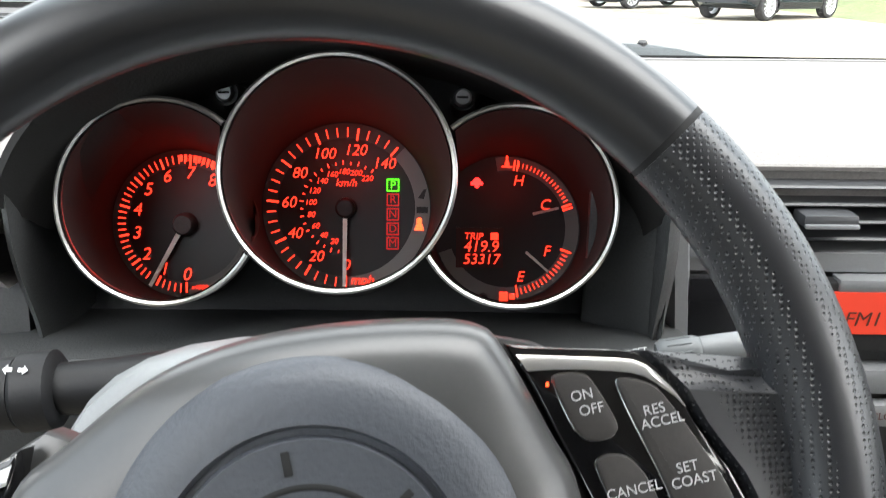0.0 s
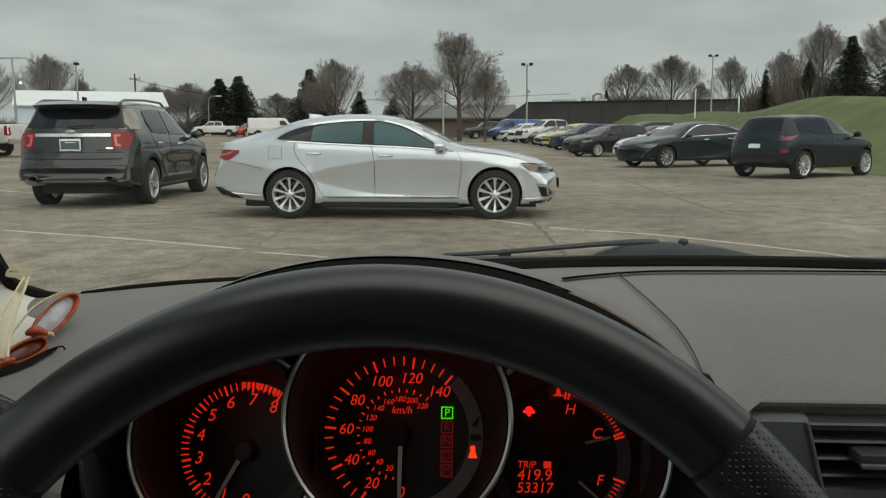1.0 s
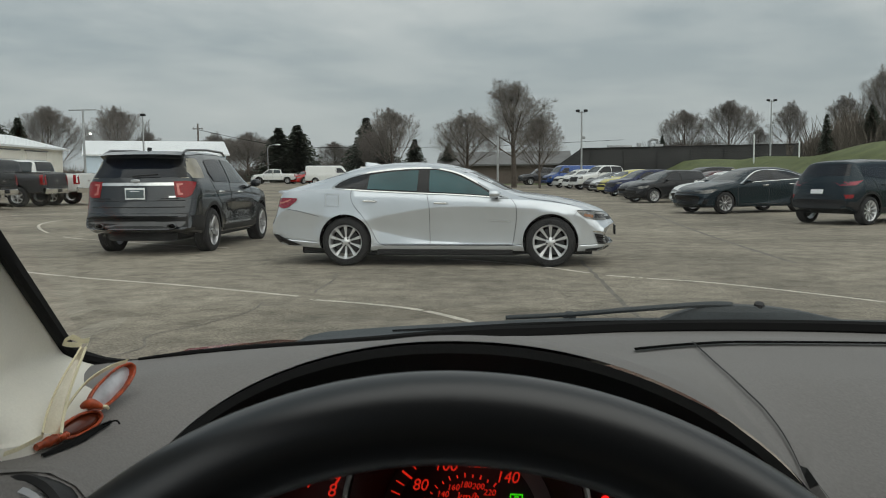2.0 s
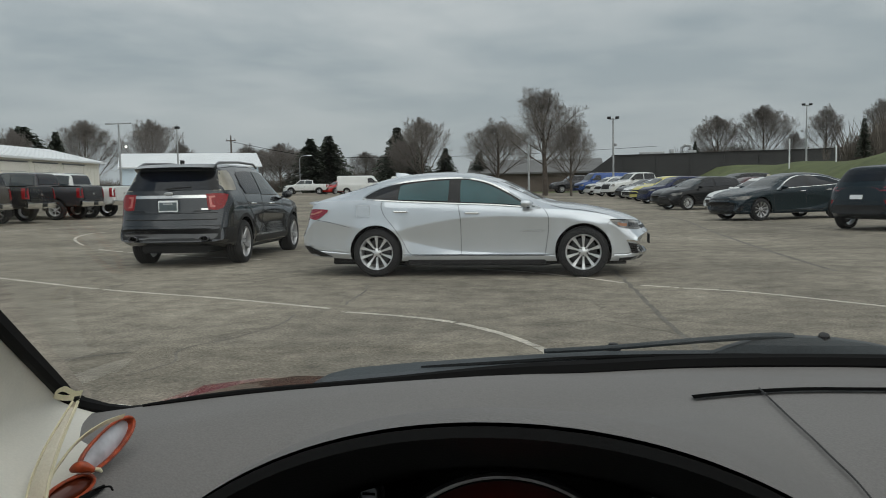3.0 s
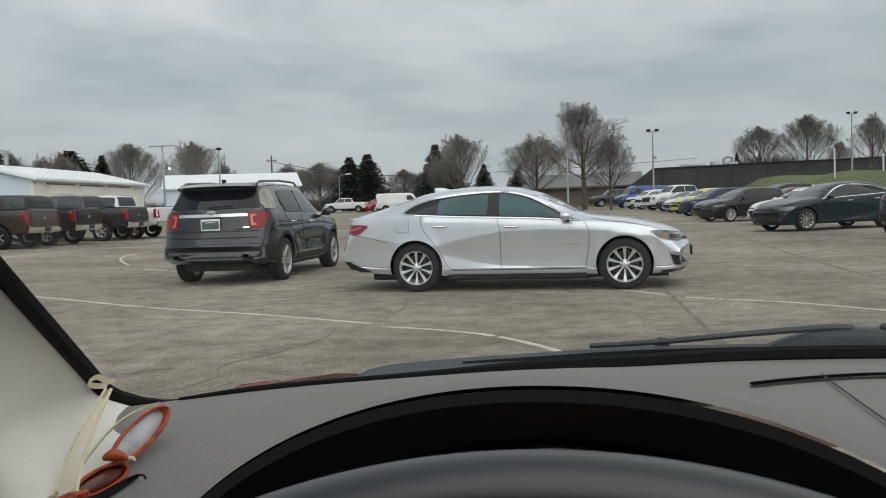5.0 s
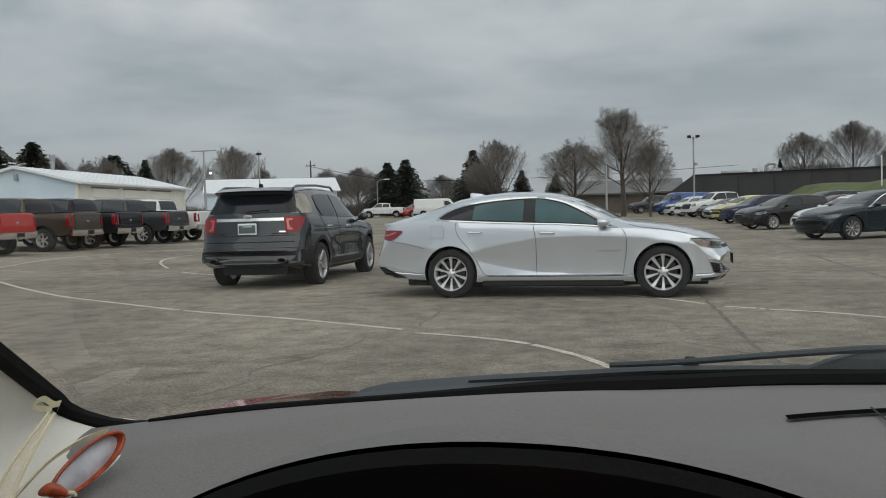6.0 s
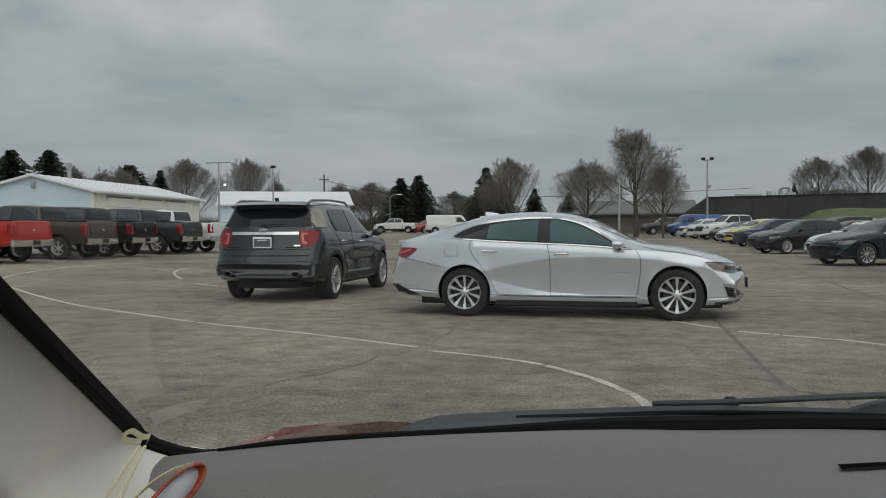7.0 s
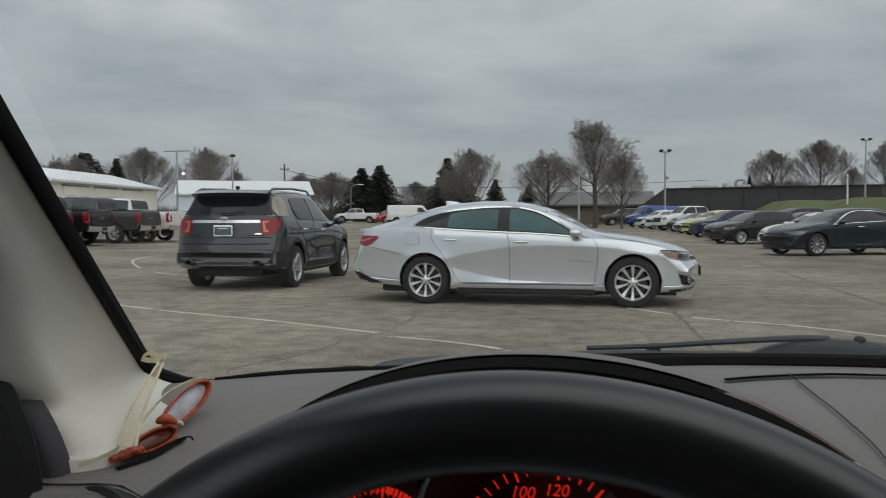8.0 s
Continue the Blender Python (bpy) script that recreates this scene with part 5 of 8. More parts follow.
def see_through(name, color, solid):
    """A thin cloth or skin that lets part of the light straight through."""
    m = material(name, color, 0.6, 0, 0.1, 40, 0.1, 700, 0.2)
    t = m.node_tree
    mix, tr = t.nodes.new("ShaderNodeMixShader"), t.nodes.new("ShaderNodeBsdfTransparent")
    mix.inputs[0].default_value = solid
    t.links.new(tr.outputs[0], mix.inputs[1])
    t.links.new(t.nodes["Principled BSDF"].outputs[0], mix.inputs[2])
    t.links.new(mix.outputs[0], t.nodes["Material Output"].inputs["Surface"])
    return m


ELASTIC_THIN = see_through("thin_cream_elastic", (0.74, 0.64, 0.44), 0.45)
MID = 0.37


def screen_base(x):
    """Where the windscreen meets the dashboard."""
    return 1.028 - 0.56 * (x - 0.355) ** 2


HOOD_X, HOOD_W = 0.0144, 0.2083


def lip(x):
    """The edge of the instrument hood: y, z."""
    s = min(1.0, abs(x - HOOD_X) / HOOD_W)
    z = 1.000 + 0.1208 * (1 - s ** 2.087) ** 0.664
    return 0.4105 + 0.0895 * (1.1208 - z), z


def dash_height(x, y):
    right = step(0.02, 0.17, x)
    base = screen_base(x) - 0.085 - y
    z = 1.047 + 0.003 * right - 0.033 * step(0.78, 1.02, y) - 0.13 * max(0.0, base) * (1 - step(0.12, 0.34, base)) * step(0.25, 0.0, x) - 0.020 * step(0.02, -0.34, x)
    far = step(0.210, 0.250, x)
    z -= (0.05 - 0.046 * step(-0.22, -0.30, x)) * (1 - step(0.47, 0.74, y)) * (1 - right) + (0.024 * (1 - step(0.42, 0.64, y)) * (1 - far) + (0.040 * (1 - step(0.47, 0.66, y)) + 0.008 * (1 - step(0.485, 0.52, y))) * far) * right
    ly, lz = lip(x)
    if abs(x - HOOD_X) < HOOD_W and y > ly - 0.001:
        t = min(1.0, (y - ly) / 0.36)
        base = z
        z = base + max(0.0, lz - base + 0.0) * (1 - t) ** 2 * (1 + 2 * t) if lz > base else base + (lz - base) * (1 - step(0, 0.12, y - ly))
    return z


def front_edge(x):
    out = abs(x - HOOD_X) - HOOD_W
    if out < 0:
        return lip(x)[0]
    return 0.424 + 0.076 * step(0, 0.075 if x < 0 else 0.034, out) - 0.012 * step(-0.2, -0.4, x)


def dashboard():
    dash = thing("dashboard", "taupe moulded dashboard with black instrument hood and defroster slot", "dashboard")
    xs = sorted({round(-0.43 + 1.60 * i / 90, 4) for i in range(91)} | {round(HOOD_X + (HOOD_W - 0.0001) * math.sin(radians(a)), 4) for a in range(-90, 91, 3)})
    bm = bmesh.new()
    rows = []
    for x in xs:
        a, b = front_edge(x), screen_base(x) + 0.015
        rows.append([bm.verts.new((x, a + (b - a) * (j / 36) ** 1.35, dash_height(x, a + (b - a) * (j / 36) ** 1.35))) for j in range(37)])
    for p, q in zip(rows, rows[1:]):
        for j in range(36):
            bm.faces.new((p[j], p[j + 1], q[j + 1], q[j]))
    part("dash_top", bm, DASH_SOFT, dash)
    # rolled front edge beside the hood, down to the lower fascia
    for x0, x1, deep in ((-0.43, -0.196, 1.0), (0.716, 1.17, 1.0)):
        secs = []
        for i in range(25):
            x = x0 + (x1 - x0) * i / 24
            y, z = front_edge(x), dash_height(x, front_edge(x))
            secs.append([(x, y + 0.01, z), (x, y - 0.010 * deep, z - 0.004 * deep), (x, y - 0.018 * deep, z - 0.014 * deep - 0.001), (x, y - 0.016 * deep, z - 0.03 * deep), (x, y, z - 0.045 * deep), (x, y + 0.04, z - 0.045 * deep)])
        part("rolled_edge", loft(secs, False), DASH_SOFT, dash)
    secs = []
    for i in range(41):
        x = 0.2450 + 0.4720 * i / 40
        y, z = front_edge(x), dash_height(x, front_edge(x))
        secs.append([(x, y, z), (x, y - 0.0015, z - 0.0015), (x, y - 0.0005, z - 0.0045), (x, y + 0.005, z - 0.006), (x, y + 0.006, z - 0.03), (x, y + 0.05, z - 0.03)])
    part("front_lip", loft(secs, False), DASH_SOFT, dash)
    # hood lip and lining
    arc = [(HOOD_X - HOOD_W * math.cos(radians(a))) for a in range(0, 181, 4)]
    secs = []
    for x in arc:
        y, z = lip(x)
        n = Vector((0.5 * (x - HOOD_X) / HOOD_W, 0, 1)).normalized()
        p = Vector((x, y, z))
        inner = Vector((HOOD_X + (x - HOOD_X) * 0.93, y + 0.03, z - 0.030))
        secs.append([p + Vector((0, 0.004, -0.003)), p + Vector((0, -0.003, -0.001)), p - n * 0.006 + Vector((0, -0.004, 0)), p - n * 0.011 + Vector((0, 0.004, 0)), inner, inner + Vector((0, 0.05, -0.02))])
    part("hood_lining", loft(secs, False), VISOR_BLACK, dash, "black lining of the instrument hood")
    # smooth side walls of the recess, running in to the gauges
    for side in (-1, 1):
        secs = []
        for k in range(13):
            zz = 1.012 - 0.122 * k / 12
            s = (1 - max(0.0, (zz - 1.0) / 0.1208) ** (1 / 0.664)) ** (1 / 2.087)
            x = HOOD_X + side * (HOOD_W * s - 0.002)
            y = 0.421 - 0.006 * step(1.0, 1.07, zz) + 0.02 * step(0.97, 0.89, zz)
            secs.append([(x + side * 0.006, y + 0.012, zz), (x, y + 0.002, zz), (x - side * 0.004, y, zz), (x - side * 0.006, y + 0.012, zz), (x - side * 0.006, y + 0.030, zz), (x - side * 0.005, y + 0.05 + 0.02 * step(1.0, 0.98, zz), zz), (x - side * 0.004, y + 0.06 + 0.06 * step(1.0, 0.97, zz), zz)])
        part("binnacle_cheek", loft(secs, False), DASH_DARK, dash)
    # slanting wall beside the fuel gauge
    part("binnacle_wall", loft([[(0.178, 0.482 + k, z), (0.190, 0.470 + k, z), (0.206, 0.455 + k, z), (0.2222, 0.434 + k, z), (0.2222, 0.442 + k, z), (0.206, 0.463 + k, z), (0.178, 0.490 + k, z)] for z, k in ((0.888, 0.006), (0.91, 0.003), (0.94, 0.0), (0.97, 0.0), (0.996, 0.002))]), DASH_DARK, dash)
    # ledge under the gauges and lower fascia
    part("gauge_ledge", loft([[(x, 0.405, 0.872 + h), (x, 0.403, 0.882 + h), (x, 0.410, 0.890 + h), (x, 0.445, 0.893 + h), (x, 0.53, 0.884), (x, 0.53, 0.85), (x, 0.42, 0.85)] for x, h in ((-0.44, -0.012), (-0.26, 0.0), (-0.2, 0.004), (-0.1, 0.010), (-0.04, 0.015), (0.01, 0.017), (0.06, 0.016), (0.12, 0.013), (0.2, 0.010), (0.243, 0.008))]), DASH_DARK, dash)
    part("lower_fascia", loft([[(x, 0.415, 0.852), (x, 0.425, 0.80), (x, 0.45, 0.70), (x, 0.47, 0.55), (x, 0.55, 0.55), (x, 0.55, 0.852)] for x in (-0.50, -0.2, 0.0, 0.12, 0.246)]), DASH_DARK, dash)
    part("side_fascia", loft([[(x, 0.475 - 0.02 * k, 0.96), (x, 0.462 - 0.02 * k, 0.93), (x, 0.455 - 0.02 * k, 0.88), (x, 0.52, 0.88), (x, 0.52, 0.96)] for x, k in ((-0.44, 1), (-0.36, 1), (-0.28, 0.6), (-0.205, 0))]), DASH_DARK, dash)
    part("passenger_fascia", loft([[(x, 0.482, 0.955), (x, 0.47, 0.92), (x, 0.46, 0.80), (x, 0.47, 0.60), (x, 0.60, 0.60), (x, 0.60, 0.955)] for x in (0.70, 0.9, 1.17)]), DASH_DARK, dash)
    # defroster slot and the panel seam
    slot = [(0.1434, 0.768), (0.232, 0.774), (0.317, 0.779), (0.40, 0.781), (0.466, 0.780), (0.56, 0.772)]
    for nm, pts, w, mt in (("defroster_slot", slot, 0.012, RECESS_SHADE), ("dash_seam", [(0.200, 0.783), (0.2015, 0.743), (0.206, 0.62), (0.2145, 0.56), (0.221, 0.50), (0.2275, 0.437)], 0.0018, SEAM)):
        bm, prev = bmesh.new(), None
        line = smooth_line([(x, y, 0) for x, y in pts], 8)
        for i, p in enumerate(line):
            d = (line[min(i + 1, len(line) - 1)] - line[max(i - 1, 0)]).normalized()
            n = Vector((-d.y, d.x, 0)) * w / 2
            row = [bm.verts.new((q.x, q.y, dash_height(q.x, q.y) + 0.0025)) for q in (p + n, p - n)]
            if prev:
                bm.faces.new((prev[0], row[0], row[1], prev[1]))
            prev = row
        part(nm, bm, mt, dash)
    # round vent by the door
    ring = pose(-0.303, 0.476, 0.957, 72, 0, -14)
    v = part("side_vent", lathe([(0.030, -0.02), (0.034, 0.006), (0.038, 0.009), (0.042, 0.007), (0.043, -0.004), (0.043, -0.02)], 36, m=ring), ALLOY_MID, dash, "round air vent with a satin ring")
    part("vent_bezel", lathe([(0.043, -0.02), (0.0432, 0.003), (0.046, 0.006), (0.050, 0.003), (0.051, -0.02)], 36, m=ring), BLACK_PLASTIC, v)
    part("vent_core", lathe([(0.0, 0.0), (0.022, 0.002), (0.032, -0.006)], 24, m=ring), RECESS_SHADE, v)
    return dash


dashboard()

# ---- instrument cluster ----
FACE_C = Vector((0.0104, 0.5239, 0.9904))
PHI = 0.25
FACE_M = Matrix(((1, 0, 0, FACE_C.x), (0, math.sin(PHI), -math.cos(PHI), FACE_C.y), (0, math.cos(PHI), math.sin(PHI), FACE_C.z), (0, 0, 0, 1)))
AWAY = Matrix.Translation((0.086, -0.069, 1.133)) @ Matrix.Diagonal((1.06, 1.06, 1.06, 1)) @ Matrix.Translation((-0.086, 0.069, -1.133))
FACE_M = AWAY @ FACE_M
SPEED, TACHO, FUEL = (-0.0015, -0.0226), (-0.1157, -0.0355), (0.1125, -0.0365)


def flat_arc(r0, r1, a0, a1, z, bm=None, n=40, depth=0.0):
    bm = bm or bmesh.new()
    prev = None
    for i in range(n + 1):
        a = radians(a0 + (a1 - a0) * i / n)
        row = [bm.verts.new((r * math.cos(a), r * math.sin(a), z)) for r in (r0, r1)]
        if prev:
            bm.faces.new((prev[0], prev[1], row[1], row[0]))
        prev = row
    return bm


def tick(bm, r0, r1, a, w, z=0.0006):
    d, n = Vector((math.cos(a), math.sin(a), 0)), Vector((-math.sin(a), math.cos(a), 0)) * w / 2
    bm.faces.new([bm.verts.new(p + Vector((0, 0, z))) for p in (d * r0 - n, d * r1 - n, d * r1 + n, d * r0 + n)])


def mark(parent, r0, r1, a, w):
    bm = bmesh.new()
    tick(bm, r0, r1, a, w)
    return part("scale_mark", bm, GLOW_RED, parent, "", False)


def legend(text, size, at, parent, mat, shear=0.22, z=0.0008, name="number"):
    me = letters(text, size, shear, 0.0001)
    ob = mesh_part(name, me, mat, parent, "", False)
    ob.matrix_local = pose(at[0], at[1], z)
    return ob


def needle(parent, r0, r1, a, w0, w1, z):
    d, n = Vector((math.cos(a), math.sin(a), 0)), Vector((-math.sin(a), math.cos(a), 0))
    bm = bmesh.new()
    low = [d * r0 - n * w0, d * r1 - n * w1, d * r1 + n * w1, d * r0 + n * w0]
    rings = [[bm.verts.new(p + Vector((0, 0, zz))) for p in low] for zz in (z, z + 0.0015)]
    bm.faces.new(rings[1])
    for i in range(4):
        bm.faces.new((rings[0][i], rings[0][(i + 1) % 4], rings[1][(i + 1) % 4], rings[1][i]))
    return part("needle", bm, NEEDLE, parent, "white pointer", False)


def cluster():
    cl = thing("instrument_cluster", "three round red-lit gauges with satin metal rings", "gauges", FACE_M)
    arch = [(0.205, -0.135)] + [(0.205 * math.copysign(abs(math.cos(a)) ** 0.8, math.cos(a)), 0.0 + 0.086 * math.sin(a)) for a in (math.pi * k / 30 for k in range(31))] + [(-0.205, -0.135)]
    part("backing", prism(arch, 0.016, m=pose(0, 0, -0.004)), CLUSTER_MASK, cl, smooth=False)
    pods = (("tachometer", (-0.1175, -0.0190), 0.0685, TACHO, 0.0530), ("speedometer", (0.0, 0.0005), 0.0775, SPEED, 0.0600), ("fuel_gauge", (0.115, -0.0195), 0.0672, FUEL, 0.0520))
    made = {}
    eye = FACE_M.inverted() @ Vector((0.086, -0.069, 1.133))

    def forth(x, y, z):
        """A point of the gauge fronts, drawn towards the driver."""
        return eye.lerp(Vector((x, y, z)), 0.893)
    mid = forth(0.0, 0.0005, 0.0735)
    for nm, (cx, cy), R, (hx, hy), r in pods:
        q = forth(cx, cy, 0.0735 if nm == "speedometer" else 0.0655)
        cx, cy, R, h = q.x, q.y, R * 0.893, q.z - 0.0135
        pod = new(nm)
        pod.parent = cl
        pod.matrix_local = pose(hx, hy, 0.0135)
        made[nm] = pod
        face = bmesh.new()
        bmesh.ops.create_circle(face, cap_ends=True, segments=64, radius=r)
        secs = []
        for f in (0.0, 0.06, 0.2, 0.4, 0.6, 0.8, 1.0):
            c = Vector((hx + (cx - hx) * f ** 1.6, hy + (cy - hy) * f ** 1.6, 0.0132 + h * f))
            rr = r + (R - 0.004 - r) * f ** 0.55
            secs.append([(c.x + rr * math.cos(2 * math.pi * k / 64) - hx, c.y + rr * math.sin(2 * math.pi * k / 64) - hy, c.z - 0.0135) for k in range(64)])
        def clipped(bm):
            """Side gauges end where the middle gauge stands before them."""
            if nm != "speedometer":
                gone = [v for v in bm.verts if math.hypot(v.co.x + hx - mid.x, v.co.y + hy - mid.y) < 0.0689]
                bmesh.ops.delete(bm, geom=gone, context='VERTS')
            return bm
        part("dial", face, FACE, pod, smooth=False)
        part("tube", clipped(loft(secs, True, False)), TUBE_WALL, pod)
        ringm = pose(cx - hx, cy - hy, h)
        part("ring", clipped(lathe([(R - 0.0034, -0.004), (R - 0.0030, 0.0012), (R - 0.0016, 0.0022), (R - 0.0002, 0.001), (R, -0.004), (R, -0.007)], 72, m=ringm)), RING_METAL, pod, "satin metal ring")
    sp, ta, fu = (made[k] for k in ("speedometer", "tachometer", "fuel_gauge"))
    # speedometer
    part("grey_band", flat_arc(0.049, 0.0595, -88, 46, 0.0004), FACE_GREY, sp, smooth=False)
    part("grey_band", flat_arc(0.049, 0.0595, 46, 272, 0.0003), BAND_DARK, sp, smooth=False)
    for v in range(0, 145, 5):
        a = radians(-90 - v * 1.575)
        mark(sp, 0.0500 if v % 20 else 0.0480, 0.0565, a, 0.0010 if v % 20 else 0.0016)
    for v in range(0, 141, 20):
        a = radians(-90 - v * 1.575)
        legend(str(v), 0.0108, (0.0410 * math.cos(a), 0.0410 * math.sin(a)), sp, GLOW_RED)
    for v in range(0, 225, 10):
        mark(sp, 0.0305, 0.0325 if v % 20 else 0.0335, radians(-90 - v * 0.979), 0.0009)
    for v in range(20, 221, 20):
        a = radians(-90 - v * 0.979)
        legend(str(v), 0.0056, (0.0255 * math.cos(a), 0.0255 * math.sin(a)), sp, GLOW_RED)
    legend("km/h", 0.0075, (0.0, 0.0175), sp, GLOW_RED, name="unit")
    legend("mph", 0.0095, (0.0115, -0.0515), sp, GLOW_RED, name="unit")
    for i, ch in enumerate("PRNDM"):
        y = 0.0163 - i * 0.0103
        frame_bm = bmesh.new()
        for w, hh, cx, cy in ((0.0085, 0.0009, 0, 0.0040), (0.0085, 0.0009, 0, -0.0040), (0.0009, 0.0085, 0.0040, 0), (0.0009, 0.0085, -0.0040, 0)):
            box((w, hh, 0.0003), (cx, cy, 0), 0, frame_bm)
        g = part("gear_frame", frame_bm, GLOW_GREEN if i == 0 else GLOW_DIM, sp, "lit green gear sign" if i == 0 else "", False)
        g.matrix_local = pose(0.0332, y, 0.0008)
        legend(ch, 0.0078, (0.0332, y), sp, GLOW_GREEN if i == 0 else GLOW_DIM, 0.0, name="gear_letter")
    warn = bmesh.new()
    bmesh.ops.create_circle(warn, cap_ends=True, segments=12, radius=0.0020, matrix=pose(0, 0.0030, 0))
    warn.faces.new([warn.verts.new(p) for p in ((-0.0034, -0.004, 0), (0.0034, -0.004, 0), (0.0016, 0.0014, 0), (-0.0016, 0.0014, 0))])
    w = part("belt_warning", warn, GLOW_AMBER, sp, "lit seat belt warning sign", False)
    w.matrix_local = pose(0.0520, -0.0115, 0.0009)
    for y, pts in ((0.0105, ((-0.003, -0.003), (0.001, -0.004), (0.003, 0.0035), (0.001, 0.003))), (-0.001, ((-0.004, -0.0022), (0.004, -0.0022), (0.004, 0.0022), (-0.004, 0.0022)))):
        sb = bmesh.new()
        sb.faces.new([sb.verts.new((u, v, 0)) for u, v in pts])
        s2 = part("unlit_sign", sb, FACE, sp, smooth=False)
        s2.matrix_local = pose(0.0540, y, 0.0009)
    part("needle_hub", lathe([(0.0, 0.0085), (0.0055, 0.0085), (0.0070, 0.0070), (0.0075, 0.0)], 28), BLACK_PLASTIC, sp)
    needle(sp, 0.0075, 0.0555, radians(-90.5), 0.0016, 0.0012, 0.005)
    # tachometer
    part("grey_band", flat_arc(0.0415, 0.0528, -95, 60, 0.0003), BAND_DARK, ta, smooth=False)
    part("grey_band", flat_arc(0.0415, 0.0528, 60, 272, 0.0003), BAND_DARK, ta, smooth=False)
    for v in range(0, 81, 2):
        mark(ta, 0.0430 if v % 10 else 0.0415, 0.0490, radians(-90 - v * 2.64), 0.0010 if v % 10 else 0.0016)
    for k in range(9):
        part("red_zone", flat_arc(0.0445, 0.0492, 95 - 4 * k, 92.3 - 4 * k, 0.0006, None, 3), GLOW_RED, ta, smooth=False)
    for v in range(9):
        a = radians(-90 - v * 26.4)
        legend(str(v), 0.0125, (0.0362 * math.cos(a), 0.0362 * math.sin(a)), ta, GLOW_RED)
    legend("x1000r/min", 0.0046, (0.014, -0.0452), ta, GLOW_RED, name="unit")
    part("needle_hub", lathe([(0.0, 0.0095), (0.0062, 0.0095), (0.0078, 0.0075), (0.0085, 0.0)], 28), DASH_DARK, ta)
    needle(ta, 0.0075, 0.0500, radians(-90 - 29), 0.0016, 0.0012, 0.005)
    # fuel and temperature
    part("grey_band", flat_arc(0.0415, 0.0510, -160, 100, 0.0004), FACE_GREY, fu, smooth=False)
    for i in range(17):
        mark(fu, 0.0440, 0.0475, radians(80 - i * 3.6), 0.0008)
    for a in (84, 81, 22, 19):
        mark(fu, 0.0415, 0.0490, radians(a), 0.0014)
    for i in range(16):
        mark(fu, 0.0430, 0.0475, radians(-80 + i * 4.0), 0.0008)
    for a in (-80, -20):
        mark(fu, 0.0405, 0.0490, radians(a), 0.0014)
    for ch, at in (("H", (0.0075, 0.0340)), ("C", (0.0265, 0.0172)), ("F", (0.0282, -0.0156)), ("E", (0.0098, -0.0340))):
        legend(ch, 0.0105, at, fu, GLOW_RED, name="letter")
    sign = bmesh.new()
    box((0.0016, 0.0065, 0.0002), (0, 0.0015, 0), 0, sign)
    box((0.0075, 0.0011, 0.0002), (0, -0.0030, 0), 0, sign)
    box((0.0032, 0.0032, 0.0002), (0, -0.001, 0), 0, sign)
    s3 = part("coolant_sign", sign, GLOW_RED, fu, "lit red coolant sign", False)
    s3.matrix_local = pose(-0.0005, 0.0470, 0.0009)
    sign = box((0.006, 0.0065, 0.0002))
    box((0.004, 0.004, 0.0002), (0.0062, 0, 0), 0, sign)
    s4 = part("pump_sign", sign, GLOW_RED, fu, "", False)
    s4.matrix_local = pose(-0.0015, -0.0480, 0.0009)
    sign = bmesh.new()
    bmesh.ops.create_circle(sign, cap_ends=True, segments=12, radius=0.0030)
    box((0.0085, 0.0022, 0.0002), (0, -0.001, 0), 0, sign)
    box((0.0026, 0.0070, 0.0002), (0, -0.0006, 0), 0, sign)
    s5 = part("door_sign", sign, GLOW_WARN, fu, "lit red door-open sign", False)
    s5.matrix_local = pose(-0.0215, 0.0330, 0.0009)
    lcd = part("trip_display", box((0.0335, 0.0285, 0.0006), (0, 0, 0)), GLOW_DIM, fu, "", False)
    lcd.data.materials[0] = material("display_dark", (0.05, 0.01, 0.008), 0.3)
    lcd.matrix_local = pose(-0.0190, -0.0135, 0.0003)
    for text, size, at in (("TRIP", 0.0068, (-0.0235, -0.0055)), ("419.9", 0.0112, (-0.0180, -0.0128)), ("53317", 0.0104, (-0.0178, -0.0218))):
        legend(text, size, at, fu, GLOW_RED, 0.15, 0.0012, "display_number")
    tb = part("trip_sign", box((0.0055, 0.0050, 0.0002)), GLOW_RED, fu, "", False)
    tb.matrix_local = pose(-0.0085, -0.0052, 0.0012)
    needle(fu, 0.0185, 0.0370, radians(18 - 4), 0.0010, 0.0008, 0.004).matrix_local = pose(0, 0.0065, 0)
    needle(fu, 0.0180, 0.0390, radians(-41), 0.0010, 0.0008, 0.004).matrix_local = pose(0, -0.004, 0)
    part("reset_knob", lathe([(0.0, 0.012), (0.0032, 0.012), (0.0036, 0.0)], 16), BLACK_PLASTIC, fu).matrix_local = pose(-0.016, -0.049, 0)
    for x, z in ((-0.0875, 0.0575), (0.0803, 0.0555)):
        sc = part("screw", lathe([(0.0, 0.004), (0.0045, 0.004), (0.0058, 0.002), (0.006, 0.0)], 20), STEEL, cl)
        q = forth(x, z, 0.012)
        sc.matrix_local = pose(q.x, q.y, q.z)
        part("screw_boss", lathe([(0.0, -0.0005), (0.008, -0.0005), (0.009, -q.z + 0.012)], 14), CLUSTER_MASK, sc)
        part("screw_slot", box((0.0070, 0.0014, 0.0006), (0, 0, 0.0041)), RECESS_SHADE, sc)
